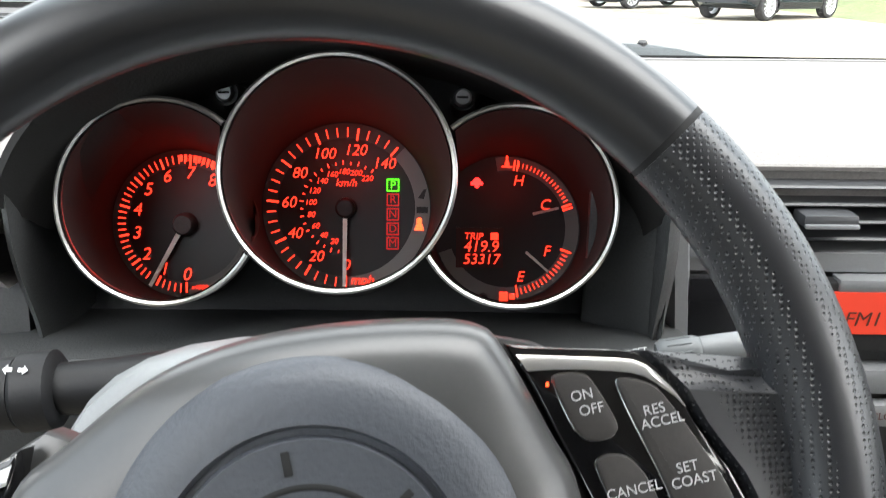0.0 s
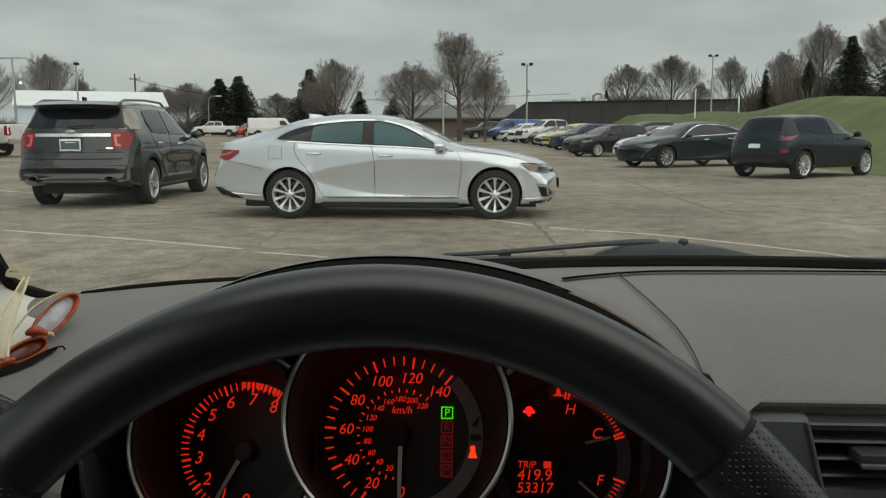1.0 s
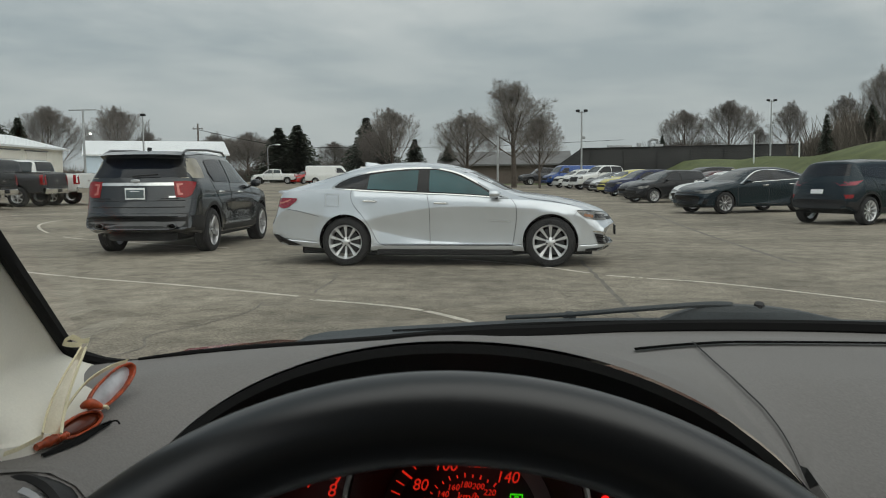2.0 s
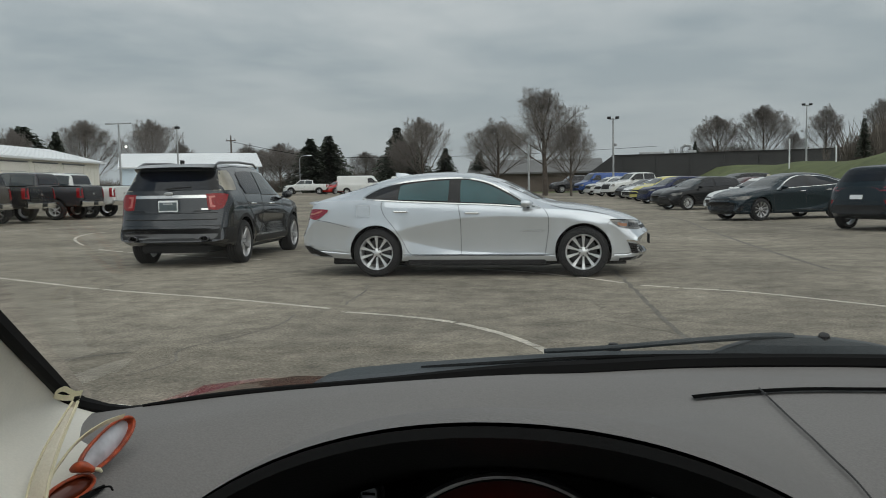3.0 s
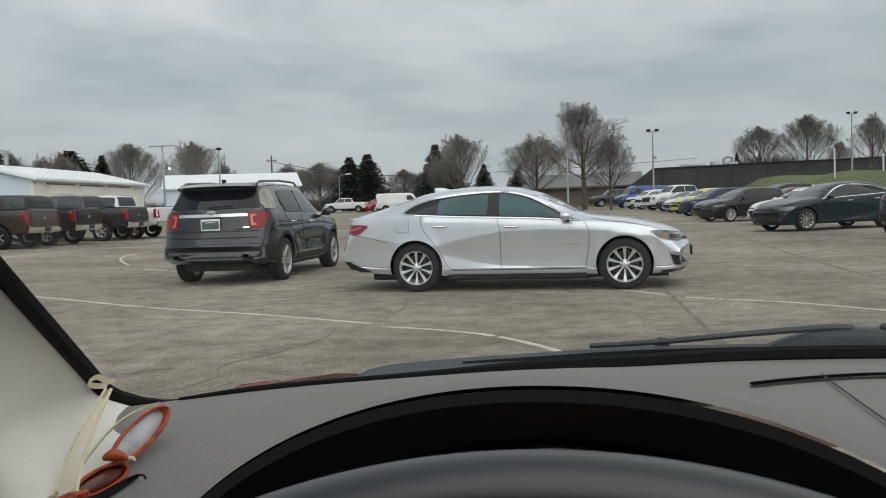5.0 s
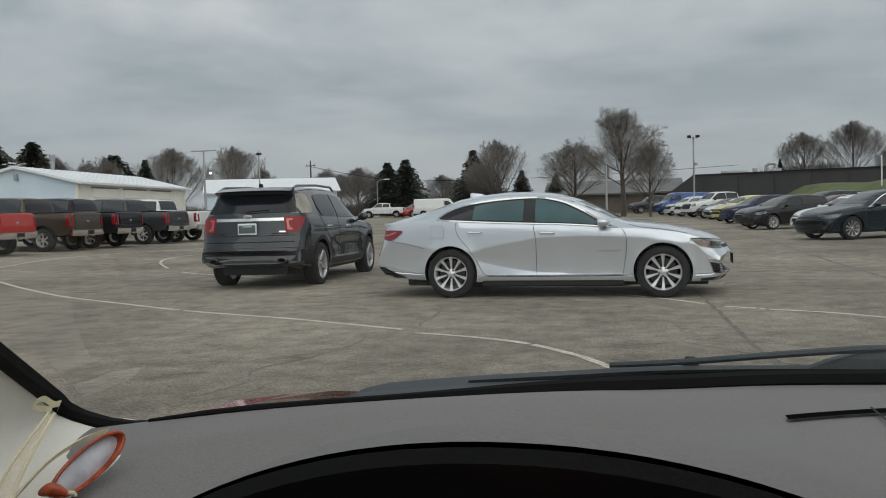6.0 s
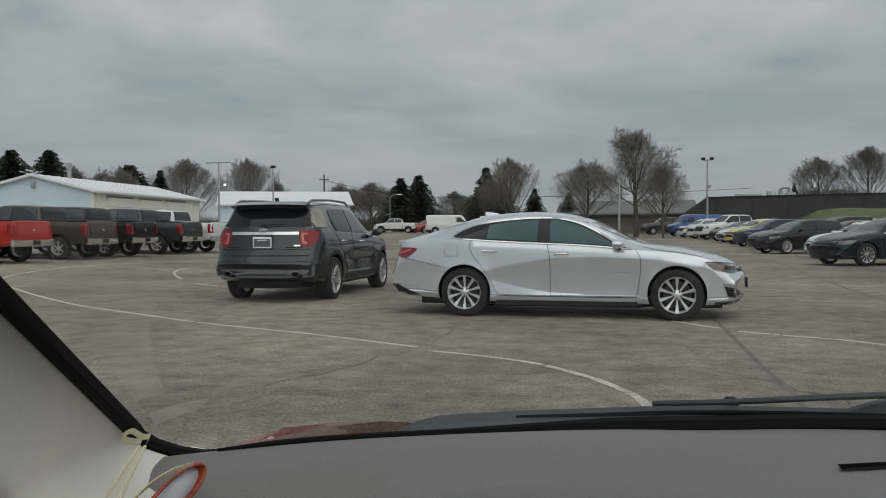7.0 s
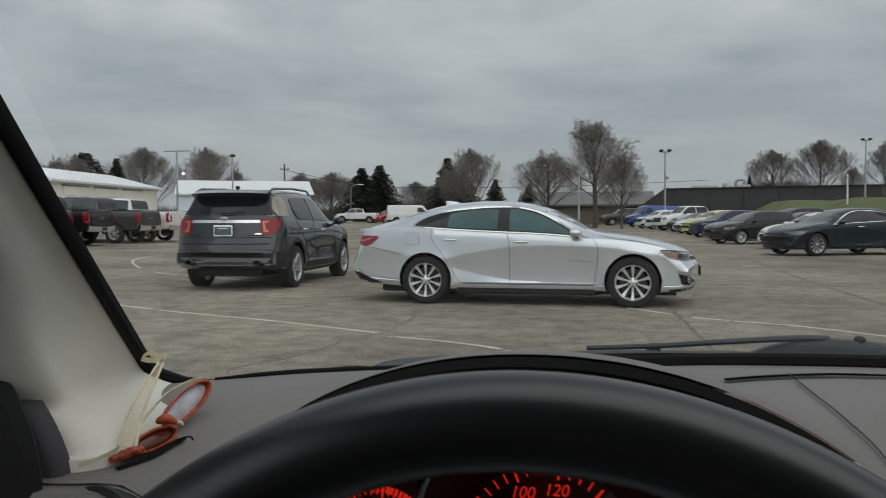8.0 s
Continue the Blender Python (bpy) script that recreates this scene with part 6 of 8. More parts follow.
    for (hx, hy), e in ((SPEED, 0.0040), (TACHO, 0.0025), (FUEL, 0.0019)):
        ld = bpy.data.lights.new("gauge_lamp", 'POINT')
        ld.energy, ld.color, ld.shadow_soft_size = e, (1.0, 0.035, 0.02), 0.02
        lo = new("gauge_lamp", ld)
        lo.matrix_world = FACE_M @ pose(hx, hy + 0.030, 0.040)


cluster()

# ---- steering wheel: x across, y up in its plane, z towards the driver ----
TILT = radians(23.82)
TURN = radians(2.26)
WHEEL_Z = Vector((math.sin(TURN) * math.cos(TILT), -math.cos(TURN) * math.cos(TILT), math.sin(TILT)))
WHEEL_X = Vector((math.cos(TURN), math.sin(TURN), 0))
WHEEL_Y = WHEEL_Z.cross(WHEEL_X)
WHEEL_M = Matrix.Translation((0.0319, 0.1741, 0.9533)) @ Matrix((WHEEL_X, WHEEL_Y, WHEEL_Z)).transposed().to_4x4()
RIM, RIM_R = 0.1872, 0.0168


def ring_arc(a0, a1, R, r, n, bm=None, squash=1.0, swell=0.0):
    secs = []
    for i in range(n + 1):
        a = radians(a0 + (a1 - a0) * i / n)
        d = Vector((math.cos(a), math.sin(a), 0))
        k = 1 + swell * math.sin(math.pi * i / n)
        secs.append([d * (R + r * k * math.cos(2 * math.pi * j / 22)) + Vector((0, 0, r * k * squash * math.sin(2 * math.pi * j / 22))) for j in range(22)])
    return loft(secs)


def outline_ring(pts, k, c, z):
    return [(c[0] + (u - c[0]) * k, c[1] + (v - c[1]) * k, z) for u, v in pts]


def steering_wheel():
    sw = thing("steering_wheel", "black leather steering wheel with perforated grips and grey hub", "steering wheel", WHEEL_M)
    part("rim_top", ring_arc(45.4, 138, RIM, RIM_R, 60), LEATHER, sw, "smooth black leather rim")
    part("rim_bottom", ring_arc(222, 318, RIM, RIM_R, 50), LEATHER, sw)
    for a0, a1 in ((-41.2, 44.6), (138.8, 221.2)):
        part("rim_grip", ring_arc(a0, a1, RIM, RIM_R + 0.0002, 50, swell=0.05), LEATHER_HOLES, sw, "perforated leather grip")
    for a in (45.0, 138.4, 221.6, 318.4):
        part("rim_seam", ring_arc(a - 0.45, a + 0.45, RIM, RIM_R - 0.0003, 2), SEAM, sw)
    core = new("hub")
    core.parent = sw
    hub = rounded([(-0.100, -0.035), (-0.0905, 0.0110), (-0.0721, 0.0290), (-0.046, 0.0498), (-0.0192, 0.0614), (0.0120, 0.0672), (0.0429, 0.0690), (0.0625, 0.0672), (0.0720, 0.0590), (0.0876, 0.0311), (0.0972, 0.0110), (0.102, -0.035), (0.085, -0.080), (0.05, -0.11), (0.011, -0.12), (-0.03, -0.115), (-0.075, -0.085)], 5)
    c = (0.0115, -0.0115)
    part("hub_shell", loft([outline_ring(hub, k, c, z) for k, z in ((0.97, -0.045), (1.0, -0.02), (1.0, 0.004), (0.99, 0.014), (0.965, 0.021), (0.92, 0.026), (0.84, 0.030), (0.72, 0.033))]), HUB_SILVER, core, "satin grey hub cover")
    cm = pose(c[0], c[1], 0.027)
    part("airbag_cover", lathe([(0.0, 0.0130), (0.0440, 0.0130), (0.0450, 0.0098), (0.0470, 0.0098), (0.0482, 0.0128), (0.054, 0.0122), (0.061, 0.0100), (0.0660, 0.0062), (0.0685, 0.0020), (0.0690, -0.006)], 84, m=cm), HUB_SKIN, core, "grained dark airbag cover")
    part("emblem_groove", lathe([(0.0290, 0.0131), (0.0296, 0.0134), (0.0304, 0.0134), (0.0310, 0.0131)], 60, m=cm), SEAM, core)
    for a in (102, 44, 158):
        part("emblem_mark", box((0.0026, 0.0075, 0.0012), (0, 0, 0), 0.0005, None, cm @ pose(0.0375 * math.cos(radians(a)), 0.0375 * math.sin(radians(a)), 0.0131, 0, 0, a - 90)), SEAM, core)
    for side in (1, -1):
        turn = radians(24)

        def swing(u, v):
            return (-u * math.cos(turn) - v * math.sin(turn), -u * math.sin(turn) + v * math.cos(turn))

        def mir(pts):
            return pts if side > 0 else [swing(u, v) for u, v in pts][::-1]
        part("spoke", prism(rounded(mir([(0.060, 0.055), (0.115, 0.050), (0.165, 0.048), (0.186, 0.030), (0.188, -0.02), (0.182, -0.05), (0.12, -0.065), (0.075, -0.075)]), 4), 0.016, m=pose(0, 0, -0.022), bevel=0.004), HUB_SILVER, core)
        part("switch_panel", prism(mir([(0.0725, 0.0600), (0.0770, 0.0588), (0.0930, 0.0582), (0.1091, 0.0578), (0.1170, 0.0572), (0.1215, 0.0550), (0.1247, 0.0519), (0.1313, 0.0441), (0.1378, 0.0326), (0.149, 0.0173), (0.1560, 0.0040), (0.160, -0.020), (0.157, -0.035), (0.125, -0.045), (0.108, -0.020), (0.1013, 0.0079), (0.0901, 0.0291), (0.0807, 0.0470)]), 0.012, m=pose(0, 0, -0.004), bevel=0.002), PIANO, core, "glossy black switch panel")
        # rounded upper edge of the panel, its sky highlight put into the colour
        brow = []
        for (u, v), (p, q) in (((0.0740, 0.0597), (0.0800, 0.0508)), ((0.0830, 0.0590), (0.0870, 0.0512)), ((0.0930, 0.0583), (0.0945, 0.0514)), ((0.1020, 0.0581), (0.1020, 0.0512)), ((0.1091, 0.0579), (0.1088, 0.0508)), ((0.1170, 0.0573), (0.1155, 0.0502)), ((0.1215, 0.0551), (0.1200, 0.0490)), ((0.1247, 0.0520), (0.1238, 0.0468)), ((0.1313, 0.0442), (0.1303, 0.0422)), ((0.1345, 0.0387), (0.1340, 0.0383))):
            line = [(u, v, -0.004), (u, v, 0.0035), (u + (p - u) * 0.15, v + (q - v) * 0.15, 0.0062), (u + (p - u) * 0.4, v + (q - v) * 0.4, 0.0082), (u + (p - u) * 0.75, v + (q - v) * 0.75, 0.0090), (p, q, 0.0086), (p, q, 0.004)]
            brow.append([w if side > 0 else (*swing(w[0], w[1]), w[2]) for w in line])
        part("panel_brow", loft(brow), PANEL_HIGHLIGHT, core, "rounded top of the switch panel with a painted sky highlight")
        rest = []
        for (u, v), a, dip in (((0.1190, 0.0575), 16.6, -0.0050), ((0.1250, 0.0525), 15.0, -0.0020), ((0.1313, 0.0445), 13.0, 0.0), ((0.1378, 0.0330), 10.0, 0.0), ((0.1440, 0.0245), 7.0, 0.0), ((0.1500, 0.0165), 4.2, 0.0), ((0.1565, 0.0035), 0.5, 0.0), ((0.160, -0.015), -5.0, 0.0), ((0.161, -0.035), -12.0, 0.0)):
            a = radians(a)
            e = (RIM * math.cos(a), RIM * math.sin(a))
            top = 0.006 if dip else 0.0
            sec = [(u, v, -0.016), (u, v, 0.002 - top), (u + 0.004, v, 0.0085 - top)]
            for f, z in ((0.3, 0.0075), (0.55, 0.0065), (0.78, 0.0095), (0.95, 0.0150)):
                sec.append((u + (e[0] - u) * f, v + (e[1] - v) * f + dip * math.sin(math.pi * f), z - top))
            sec += [(e[0], e[1], 0.004), (e[0], e[1], -0.010), (u + (e[0] - u) * 0.5, v + (e[1] - v) * 0.5, -0.016)]
            rest.append([p if side > 0 else (*swing(p[0], p[1]), p[2]) for p in sec])
        part("thumb_rest", loft(rest), LEATHER_HOLES, core, "perforated leather thumb rest")
    for nm, pts in (("cruise_button", [(0.0887, 0.0470), (0.0906, 0.0498), (0.0983, 0.0499), (0.1025, 0.0465), (0.1097, 0.0342), (0.1094, 0.0299), (0.1055, 0.0277), (0.0989, 0.0281), (0.0942, 0.0343)]),
                    ("cruise_rocker", [(0.1108, 0.0455), (0.1127, 0.0483), (0.1214, 0.0464), (0.1270, 0.0416), (0.1399, 0.0237), (0.1490, 0.0084), (0.1500, -0.005), (0.1440, -0.012), (0.1340, -0.008), (0.1262, 0.0126), (0.1171, 0.0313)]),
                    ("cancel_button", [(0.1030, 0.0184), (0.1045, 0.0217), (0.1083, 0.0228), (0.1149, 0.0211), (0.1223, 0.0108), (0.1250, 0.000), (0.122, -0.008), (0.114, -0.008), (0.108, 0.006)])):
        part(nm, prism(rounded(pts, 4), 0.0035, m=pose(0, 0, 0.0075), bevel=0.0012), BUTTON, core, "dark cruise control button")
        edge = [Vector((u, v, 0.0083)) for u, v in rounded(pts, 4)]
        part("button_edge", tube(edge + edge[:1], 0.00045, 5), CHROME, core)
    for text, at in (("ON", (0.0980, 0.0428)), ("OFF", (0.1012, 0.0381)), ("RES", (0.1224, 0.0380)), ("ACCEL", (0.1252, 0.0342)), ("SET", (0.1331, 0.0189)), ("COAST", (0.1354, 0.0146)), ("CANCEL", (0.1150, 0.0114))):
        ob = mesh_part("button_legend", letters(text, 0.0049, 0, 0.0001), LEGEND, core, "", False)
        ob.matrix_local = pose(at[0], at[1], 0.0113, 0, 0, 12)
    part("button_lamp", box((0.0010, 0.0014, 0.0008), (0.0868, 0.0463, 0.0083)), GLOW_AMBER, core)
    part("hub_back", lathe([(0.0, -0.10), (0.045, -0.10), (0.052, -0.04), (0.085, -0.025)], 32, m=pose(0, -0.02, 0)), DASH_DARK, sw)
    return sw


steering_wheel()

# ---- column shroud and stalks ----
axis = WHEEL_M.to_3x3() @ Vector((0, 0, 1))
secs = []
for d, rx, ry, up in ((-0.060, 0.098, 0.072, -0.022), (-0.068, 0.112, 0.081, -0.022), (-0.085, 0.118, 0.085, -0.022), (-0.14, 0.118, 0.085, -0.024), (-0.23, 0.108, 0.074, -0.028)):
    secs.append([WHEEL_M @ Vector((rx * math.copysign(abs(math.cos(a)) ** 0.7, math.cos(a)), up + ry * math.copysign(abs(math.sin(a)) ** 0.7, math.sin(a)), d)) for a in (2 * math.pi * k / 32 for k in range(32))])
tagged(part("column_shroud", loft(secs), STALK_GREY), "grey plastic steering column shroud behind the wheel", "shroud")


def stalk(name, label, base, tip, knob, collar_mat, knob_mat, r):
    st = thing(name, label, "stalk")
    b, t = Vector(base), Vector(tip)
    d = (t - b).normalized()
    part("lever", tube([b, b + d * 0.05, b + d * ((t - b).length * 0.55)], [r * 0.9, r * 0.75, r * 0.72], 16), collar_mat, st)
    k = b + d * ((t - b).length * knob)
    part("collar", tube([k, k + d * 0.003, k + d * 0.019, k + d * 0.022], [r * 0.9, r * 1.12, r * 1.12, r * 0.95], 24), collar_mat, st)
    part("knob", tube([k + d * 0.022, k + d * 0.028, t - d * 0.008, t - d * 0.002, t], [r * 0.98, r, r, r * 0.88, r * 0.5], 24), knob_mat, st)
    return st, k, d


ws, wk, wd = stalk("wiper_stalk", "grey wiper stalk behind the steering wheel", (0.085, 0.322, 0.930), (0.238, 0.318, 0.9555), 0.68, COLLAR_GREY, KNOB_GREY, 0.0078)
for k in range(9):
    a = radians(-150 + 30 * k)
    side = wd.cross(Vector((0, 0, 1))).normalized()
    off = (side * math.cos(a) + side.cross(wd).normalized() * math.sin(a)) * 0.0087
    part("collar_rib", tube([wk + wd * 0.005 + off, wk + wd * 0.017 + off], 0.0006, 6), COLLAR_GREY, ws)
ls = stalk("light_stalk", "black indicator and light stalk with white symbols", (-0.045, 0.335, 0.925), (-0.225, 0.315, 0.915), 0.42, BLACK_PLASTIC, BLACK_PLASTIC, 0.0190)[0]
arrow = bmesh.new()
for sgn, off in ((-1, -0.006), (1, 0.006)):
    arrow.faces.new([arrow.verts.new((off + sgn * u, v, 0)) for u, v in ((0.0055, 0), (0.001, 0.0045), (0.001, 0.002), (-0.0035, 0.002), (-0.0035, -0.002), (0.001, -0.002), (0.001, -0.0045))])
part("arrow_sign", arrow, LEGEND, ls, "white arrows", False).matrix_world = pose(-0.1365, 0.3130, 0.9385, 42, 0, -3) @ Matrix.Diagonal((0.6, 0.6, 1, 1))
bars = box((0.016, 0.002, 0.0004))
box((0.012, 0.002, 0.0004), (0.002, -0.005, 0), 0, bars)
part("symbol_bar", bars, LEGEND, ls, "", False).matrix_world = pose(-0.160, 0.3060, 0.9270, 60, 0, -3)
stl = letters("MIST", 0.0045, 0, 0.0001)
tagged(mesh_part("wiper_legend", stl, LEGEND, bpy.data.objects["wiper_stalk"], "", False)).matrix_world = pose(0.178, 0.3135, 0.9530, 50, -8, 2)

# ---- centre stack: vents, silver frame, radio ----
cs = thing("centre_stack", "grey centre console with air vents and red radio display", "console")
part("stack_frame", loft([[(0.2325 + k, 0.478, z), (0.2340 + k, 0.4735, z), (0.2425 + k, 0.4735, z), (0.2450 + k, 0.478, z), (0.2450 + k, 0.53, z), (0.2325 + k, 0.53, z)] for z, k in ((0.976, 0.0), (0.95, 0.002), (0.90, 0.0065), (0.85, 0.011), (0.80, 0.015), (0.70, 0.02), (0.60, 0.025))]), STACK_SILVER, cs)
part("stack_body", box((0.452, 0.05, 0.40), (0.480, 0.530, 0.745), 0.004), DASH_DARK, cs)
part("vent_shell", loft([[(0.246, 0.488, z), (0.700, 0.488, z), (0.700, 0.56, z), (0.246, 0.56, z)] for z in (0.934, 0.948)]), STACK_SILVER, cs, smooth=False)
part("vent_back", box((0.40, 0.01, 0.060), (0.49, 0.548, 0.974)), RECESS_SHADE, cs)
part("vent_edge", loft([[(0.246, 0.482, z), (0.288 + k, 0.482, z), (0.292 + k, 0.488, z), (0.300 + k, 0.545, z), (0.246, 0.545, z)] for z, k in ((0.946, 0.012), (0.965, 0.007), (0.985, 0.002), (0.998, -0.002))]), VENT_PANEL, cs)
part("vent_edge_trim", tube([(0.2868, 0.4815, 0.998), (0.2905, 0.4810, 0.985), (0.2955, 0.4810, 0.965), (0.3010, 0.4815, 0.946)], 0.0014, 6), STACK_SILVER, cs)
for i in range(4):
    z = 0.9560 + i * 0.0122
    part("vent_slat", loft([[(x, 0.490, z), (x, 0.4885, z + 0.0012), (x, 0.490, z + 0.0026), (x, 0.530, z + 0.0058), (x, 0.530, z + 0.0035)] for x in (0.290, 0.40, 0.50)]), VENT_GREY, cs)
sl = part("vent_slider", box((0.037, 0.022, 0.009), (0.338, 0.484, 0.9745), 0.003), VENT_GREY, cs)
part("slider_grip", box((0.036, 0.004, 0.003), (0.338, 0.472, 0.9715), 0.001), STACK_SILVER, sl)
part("clock_panel", box((0.082, 0.012, 0.046), (0.2885, 0.480, 0.910), 0.003), PIANO, cs, "glossy black display panel")
part("radio_trim", box((0.36, 0.016, 0.010), (0.53, 0.481, 0.9285), 0.003), STACK_SILVER, cs)
part("radio_bezel", box((0.40, 0.014, 0.052), (0.495, 0.482, 0.905), 0.003), BLACK_PLASTIC, cs)
part("radio_display", box((0.15, 0.002, 0.031), (0.375, 0.4738, 0.909)), GLOW_LCD, cs, "glowing orange-red radio display")
me = letters("5.23  FM1", 0.0150, 0.18, 0.0001)
mesh_part("display_text", me, LCD_INK, cs, "", False).matrix_local = pose(0.352, 0.4722, 0.9045, 90)
part("radio_strip", box((0.34, 0.018, 0.020), (0.52, 0.478, 0.858), 0.004), STACK_SILVER, cs)
for i in range(4):
    b = part("radio_button", box((0.042, 0.012, 0.018), (0.395 + i * 0.046, 0.470, 0.834), 0.003), STACK_SILVER, cs)
    mesh_part("button_legend", letters(("CLOCK", "AM", "FM", "CD")[i], 0.0075, 0, 0.0001), LCD_INK, b, "", False).matrix_local = pose(0.395 + i * 0.046, 0.4635, 0.834, 90)
part("radio_face", box((0.33, 0.012, 0.16), (0.515, 0.482, 0.740), 0.004), BLACK_PLASTIC, cs)
part("console_panel", box((0.10, 0.02, 0.06), (0.31, 0.486, 0.846), 0.004), STACK_SILVER, cs)

# ---- pillars, windscreen, roof lining and doors of the car ----
EDGE0, EDGE_D = Vector((-0.4145, 0.716, 1.05)), Vector((0.3381, -0.8269, 0.4494))
TRIM_HIGH = ((0, 0), (0.000, -0.026), (0.004, -0.052), (0.006, -0.074), (0.002, -0.094), (-0.010, -0.110), (-0.028, -0.120), (-0.052, -0.122), (-0.08, -0.11), (-0.07, -0.05), (-0.02, 0.02))
TRIM_LOW = ((0, 0), (0.006, -0.045), (0.020, -0.10), (0.036, -0.145), (0.0485, -0.173), (0.0500, -0.189), (0.0440, -0.203), (0.0310, -0.209), (0.0130, -0.204), (-0.025, -0.17), (-0.02, 0.02))
TRIM_FOOT = [(x, y, min(1.018, dash_height(x, y)) - 0.002) for x, y in ((-0.352, 0.766), (-0.330, 0.735), (-0.314, 0.67), (-0.316, 0.60), (-0.318, 0.555), (-0.325, 0.530), (-0.340, 0.515), (-0.358, 0.509), (-0.385, 0.512), (-0.41, 0.55), (-0.405, 0.755))]
TRIM_SIDE = (0.0, 0.25, 0.6, 1.0, 1.0, 1.0, 1.0, 1.0, 1.0, 0.6, 0.0)


def pillar(side):
    """A windscreen pillar with light trim that runs out on the dashboard, and a black seal that turns the corner of the glass."""
    def put(v):
        v = Vector(v)
        return v if side < 0 else Vector((2 * MID - v.x, v.y, v.z))
    pl = thing("windscreen_pillar", "light grey windscreen pillar trim with a black glass seal", "pillar", kind="structure")
    secs, line = [[Vector((x, y, z - d)) for x, y, z in TRIM_FOOT] for d in (0.10, 0.0)], []
    corner = [((-0.386, 0.746, 1.0215), 0.75, 0.35, 0.006), ((-0.404, 0.735, 1.030), 0.9, 0.65, 0.006), ((-0.414, 0.725, 1.040), 1.0, 0.9, 0.003)]
    for e, k, inner, lift in corner:
        e = Vector(e)
        secs.append([Vector(f).lerp(Vector((e.x + u, e.y + v, e.z)), k + (inner - k) * w) + Vector((0, 0, lift * w)) for f, (u, v), w in zip(TRIM_FOOT, TRIM_LOW, TRIM_SIDE)])
        line.append(e)
    for i in range(17):
        e = EDGE0 + EDGE_D * (0.62 * i / 16)
        k = step(1.03, 1.17, e.z)
        secs.append([Vector((e.x + a + (c - a) * k, e.y + b + (d - b) * k, e.z)) for (a, b), (c, d) in zip(TRIM_LOW, TRIM_HIGH)])
        line.append(e)
    columns = [smooth_line([Vector(sec[k]) for sec in secs], 3) for k in range(len(TRIM_FOOT))]
    fair = [smooth_line([col[i] for col in columns], 3, True) for i in range(len(columns[0]))]
    part("pillar_trim", loft([[put(p) for p in sec] for sec in fair], True, True), PILLAR_CLOTH, pl)
    path = [Vector((-0.335, 0.785, 1.0195)), Vector((-0.352, 0.770, 1.0185)), Vector((-0.368, 0.757, 1.0185))] + line
    secs = []
    for i, p in enumerate(path):
        d = (path[min(i + 1, len(path) - 1)] - path[max(i - 1, 0)]).normalized()
        out = Vector((0.76, 0.12, 0.0)) - d * d.dot(Vector((0.76, 0.12, 0.0)))
        if i < 6:
            out = out.lerp(Vector((0.10, 0.15, 0.95)), (6 - i) / 6)
        out = (out - d * d.dot(out)).normalized() * ((0.0088 - 0.003 * step(5, 15, i)) if i > 3 else 0.0050 + 0.0014 * i)
        deep = d.cross(out).normalized() * 0.004
        if deep.y > 0:
            deep = -deep
        secs.append([put(q) for q in (p - out * 0.1, p + deep, p + out * 0.6 + deep, p + out, p + out * 0.9 - deep * 2, p - deep * 2)])
    part("glass_seal", loft(secs), RUBBER_SEAL, pl)
    rim = []
    for x, z in ((-0.336, 0.88), (-0.342, 0.95), (-0.345, 1.00), (-0.349, 1.028), (-0.3575, 1.052), (-0.374, 1.083), (-0.398, 1.12), (-0.43, 1.16)):
        rim.append([put((x + u, 0.485 + v, z)) for u, v in ((-0.004, 0.006), (0.0, 0.0), (-0.006, -0.008), (-0.05, -0.02), (-0.14, -0.01), (-0.14, 0.10), (-0.06, 0.03))])
    corner = [smooth_line([Vector((x + u, 0.508 + v, z)) for u, v in ((-0.004, 0.012), (0.001, 0.002), (-0.002, -0.005), (-0.012, -0.010), (-0.05, -0.014), (-0.06, 0.02))], 3, True) for x, z in ((-0.335, 0.90), (-0.339, 0.96), (-0.344, 1.00), (-0.354, 1.03), (-0.371, 1.058), (-0.393, 1.08), (-0.425, 1.105), (-0.46, 1.12))]
    corner = [list(p) for p in zip(*[smooth_line(list(col), 3) for col in zip(*corner)])]
    part("door_corner", loft([[put(p) for p in ring] for ring in corner]), SAIL_GREY, pl, "dark grey door corner panel")
    rim = [list(p) for p in zip(*[smooth_line(list(col), 3) for col in zip(*rim)])]
    part("mirror_panel", loft(rim), VISOR_BLACK, pl, "black door mirror panel")
    return pl


pillar(-1)
pillar(1)
base_line = [Vector((-0.356 + 1.43 * i / 40, screen_base(-0.356 + 1.43 * i / 40) + 0.013, 0)) for i in range(41)]
for v in base_line:
    v.z = dash_height(v.x, v.y) + 0.001
tagged(part("screen_seal", tube(base_line, [0.0014 + 0.0024 * step(-0.356, -0.30, v.x) + 0.008 * step(-0.22, 0.05, v.x) for v in base_line], 8), RUBBER_SEAL), "thin black seal between dashboard and windscreen", "seal", kind="structure")

bm, rows = bmesh.new(), []
for j in range(13):
    s = -0.06 + 0.72 * j / 12
    e = EDGE0 + EDGE_D * s + Vector((0.006, 0.012, 0))
    w = MID - e.x
    row = []
    for i in range(25):
        u = -1 + 2 * i / 24
        row.append(bm.verts.new((MID + u * w, e.y + 0.018 + 0.25 * (1 - u * u) * (1 - 0.35 * j / 12), e.z + 0.03 * (1 - u * u) * j / 12)))
    rows.append(row)
for a, b in zip(rows, rows[1:]):
    for i in range(24):
        bm.faces.new((a[i], a[i + 1], b[i + 1], b[i]))
for f in bm.faces:
    f.normal_update()
    if f.normal.y > 0:
        f.normal_flip()
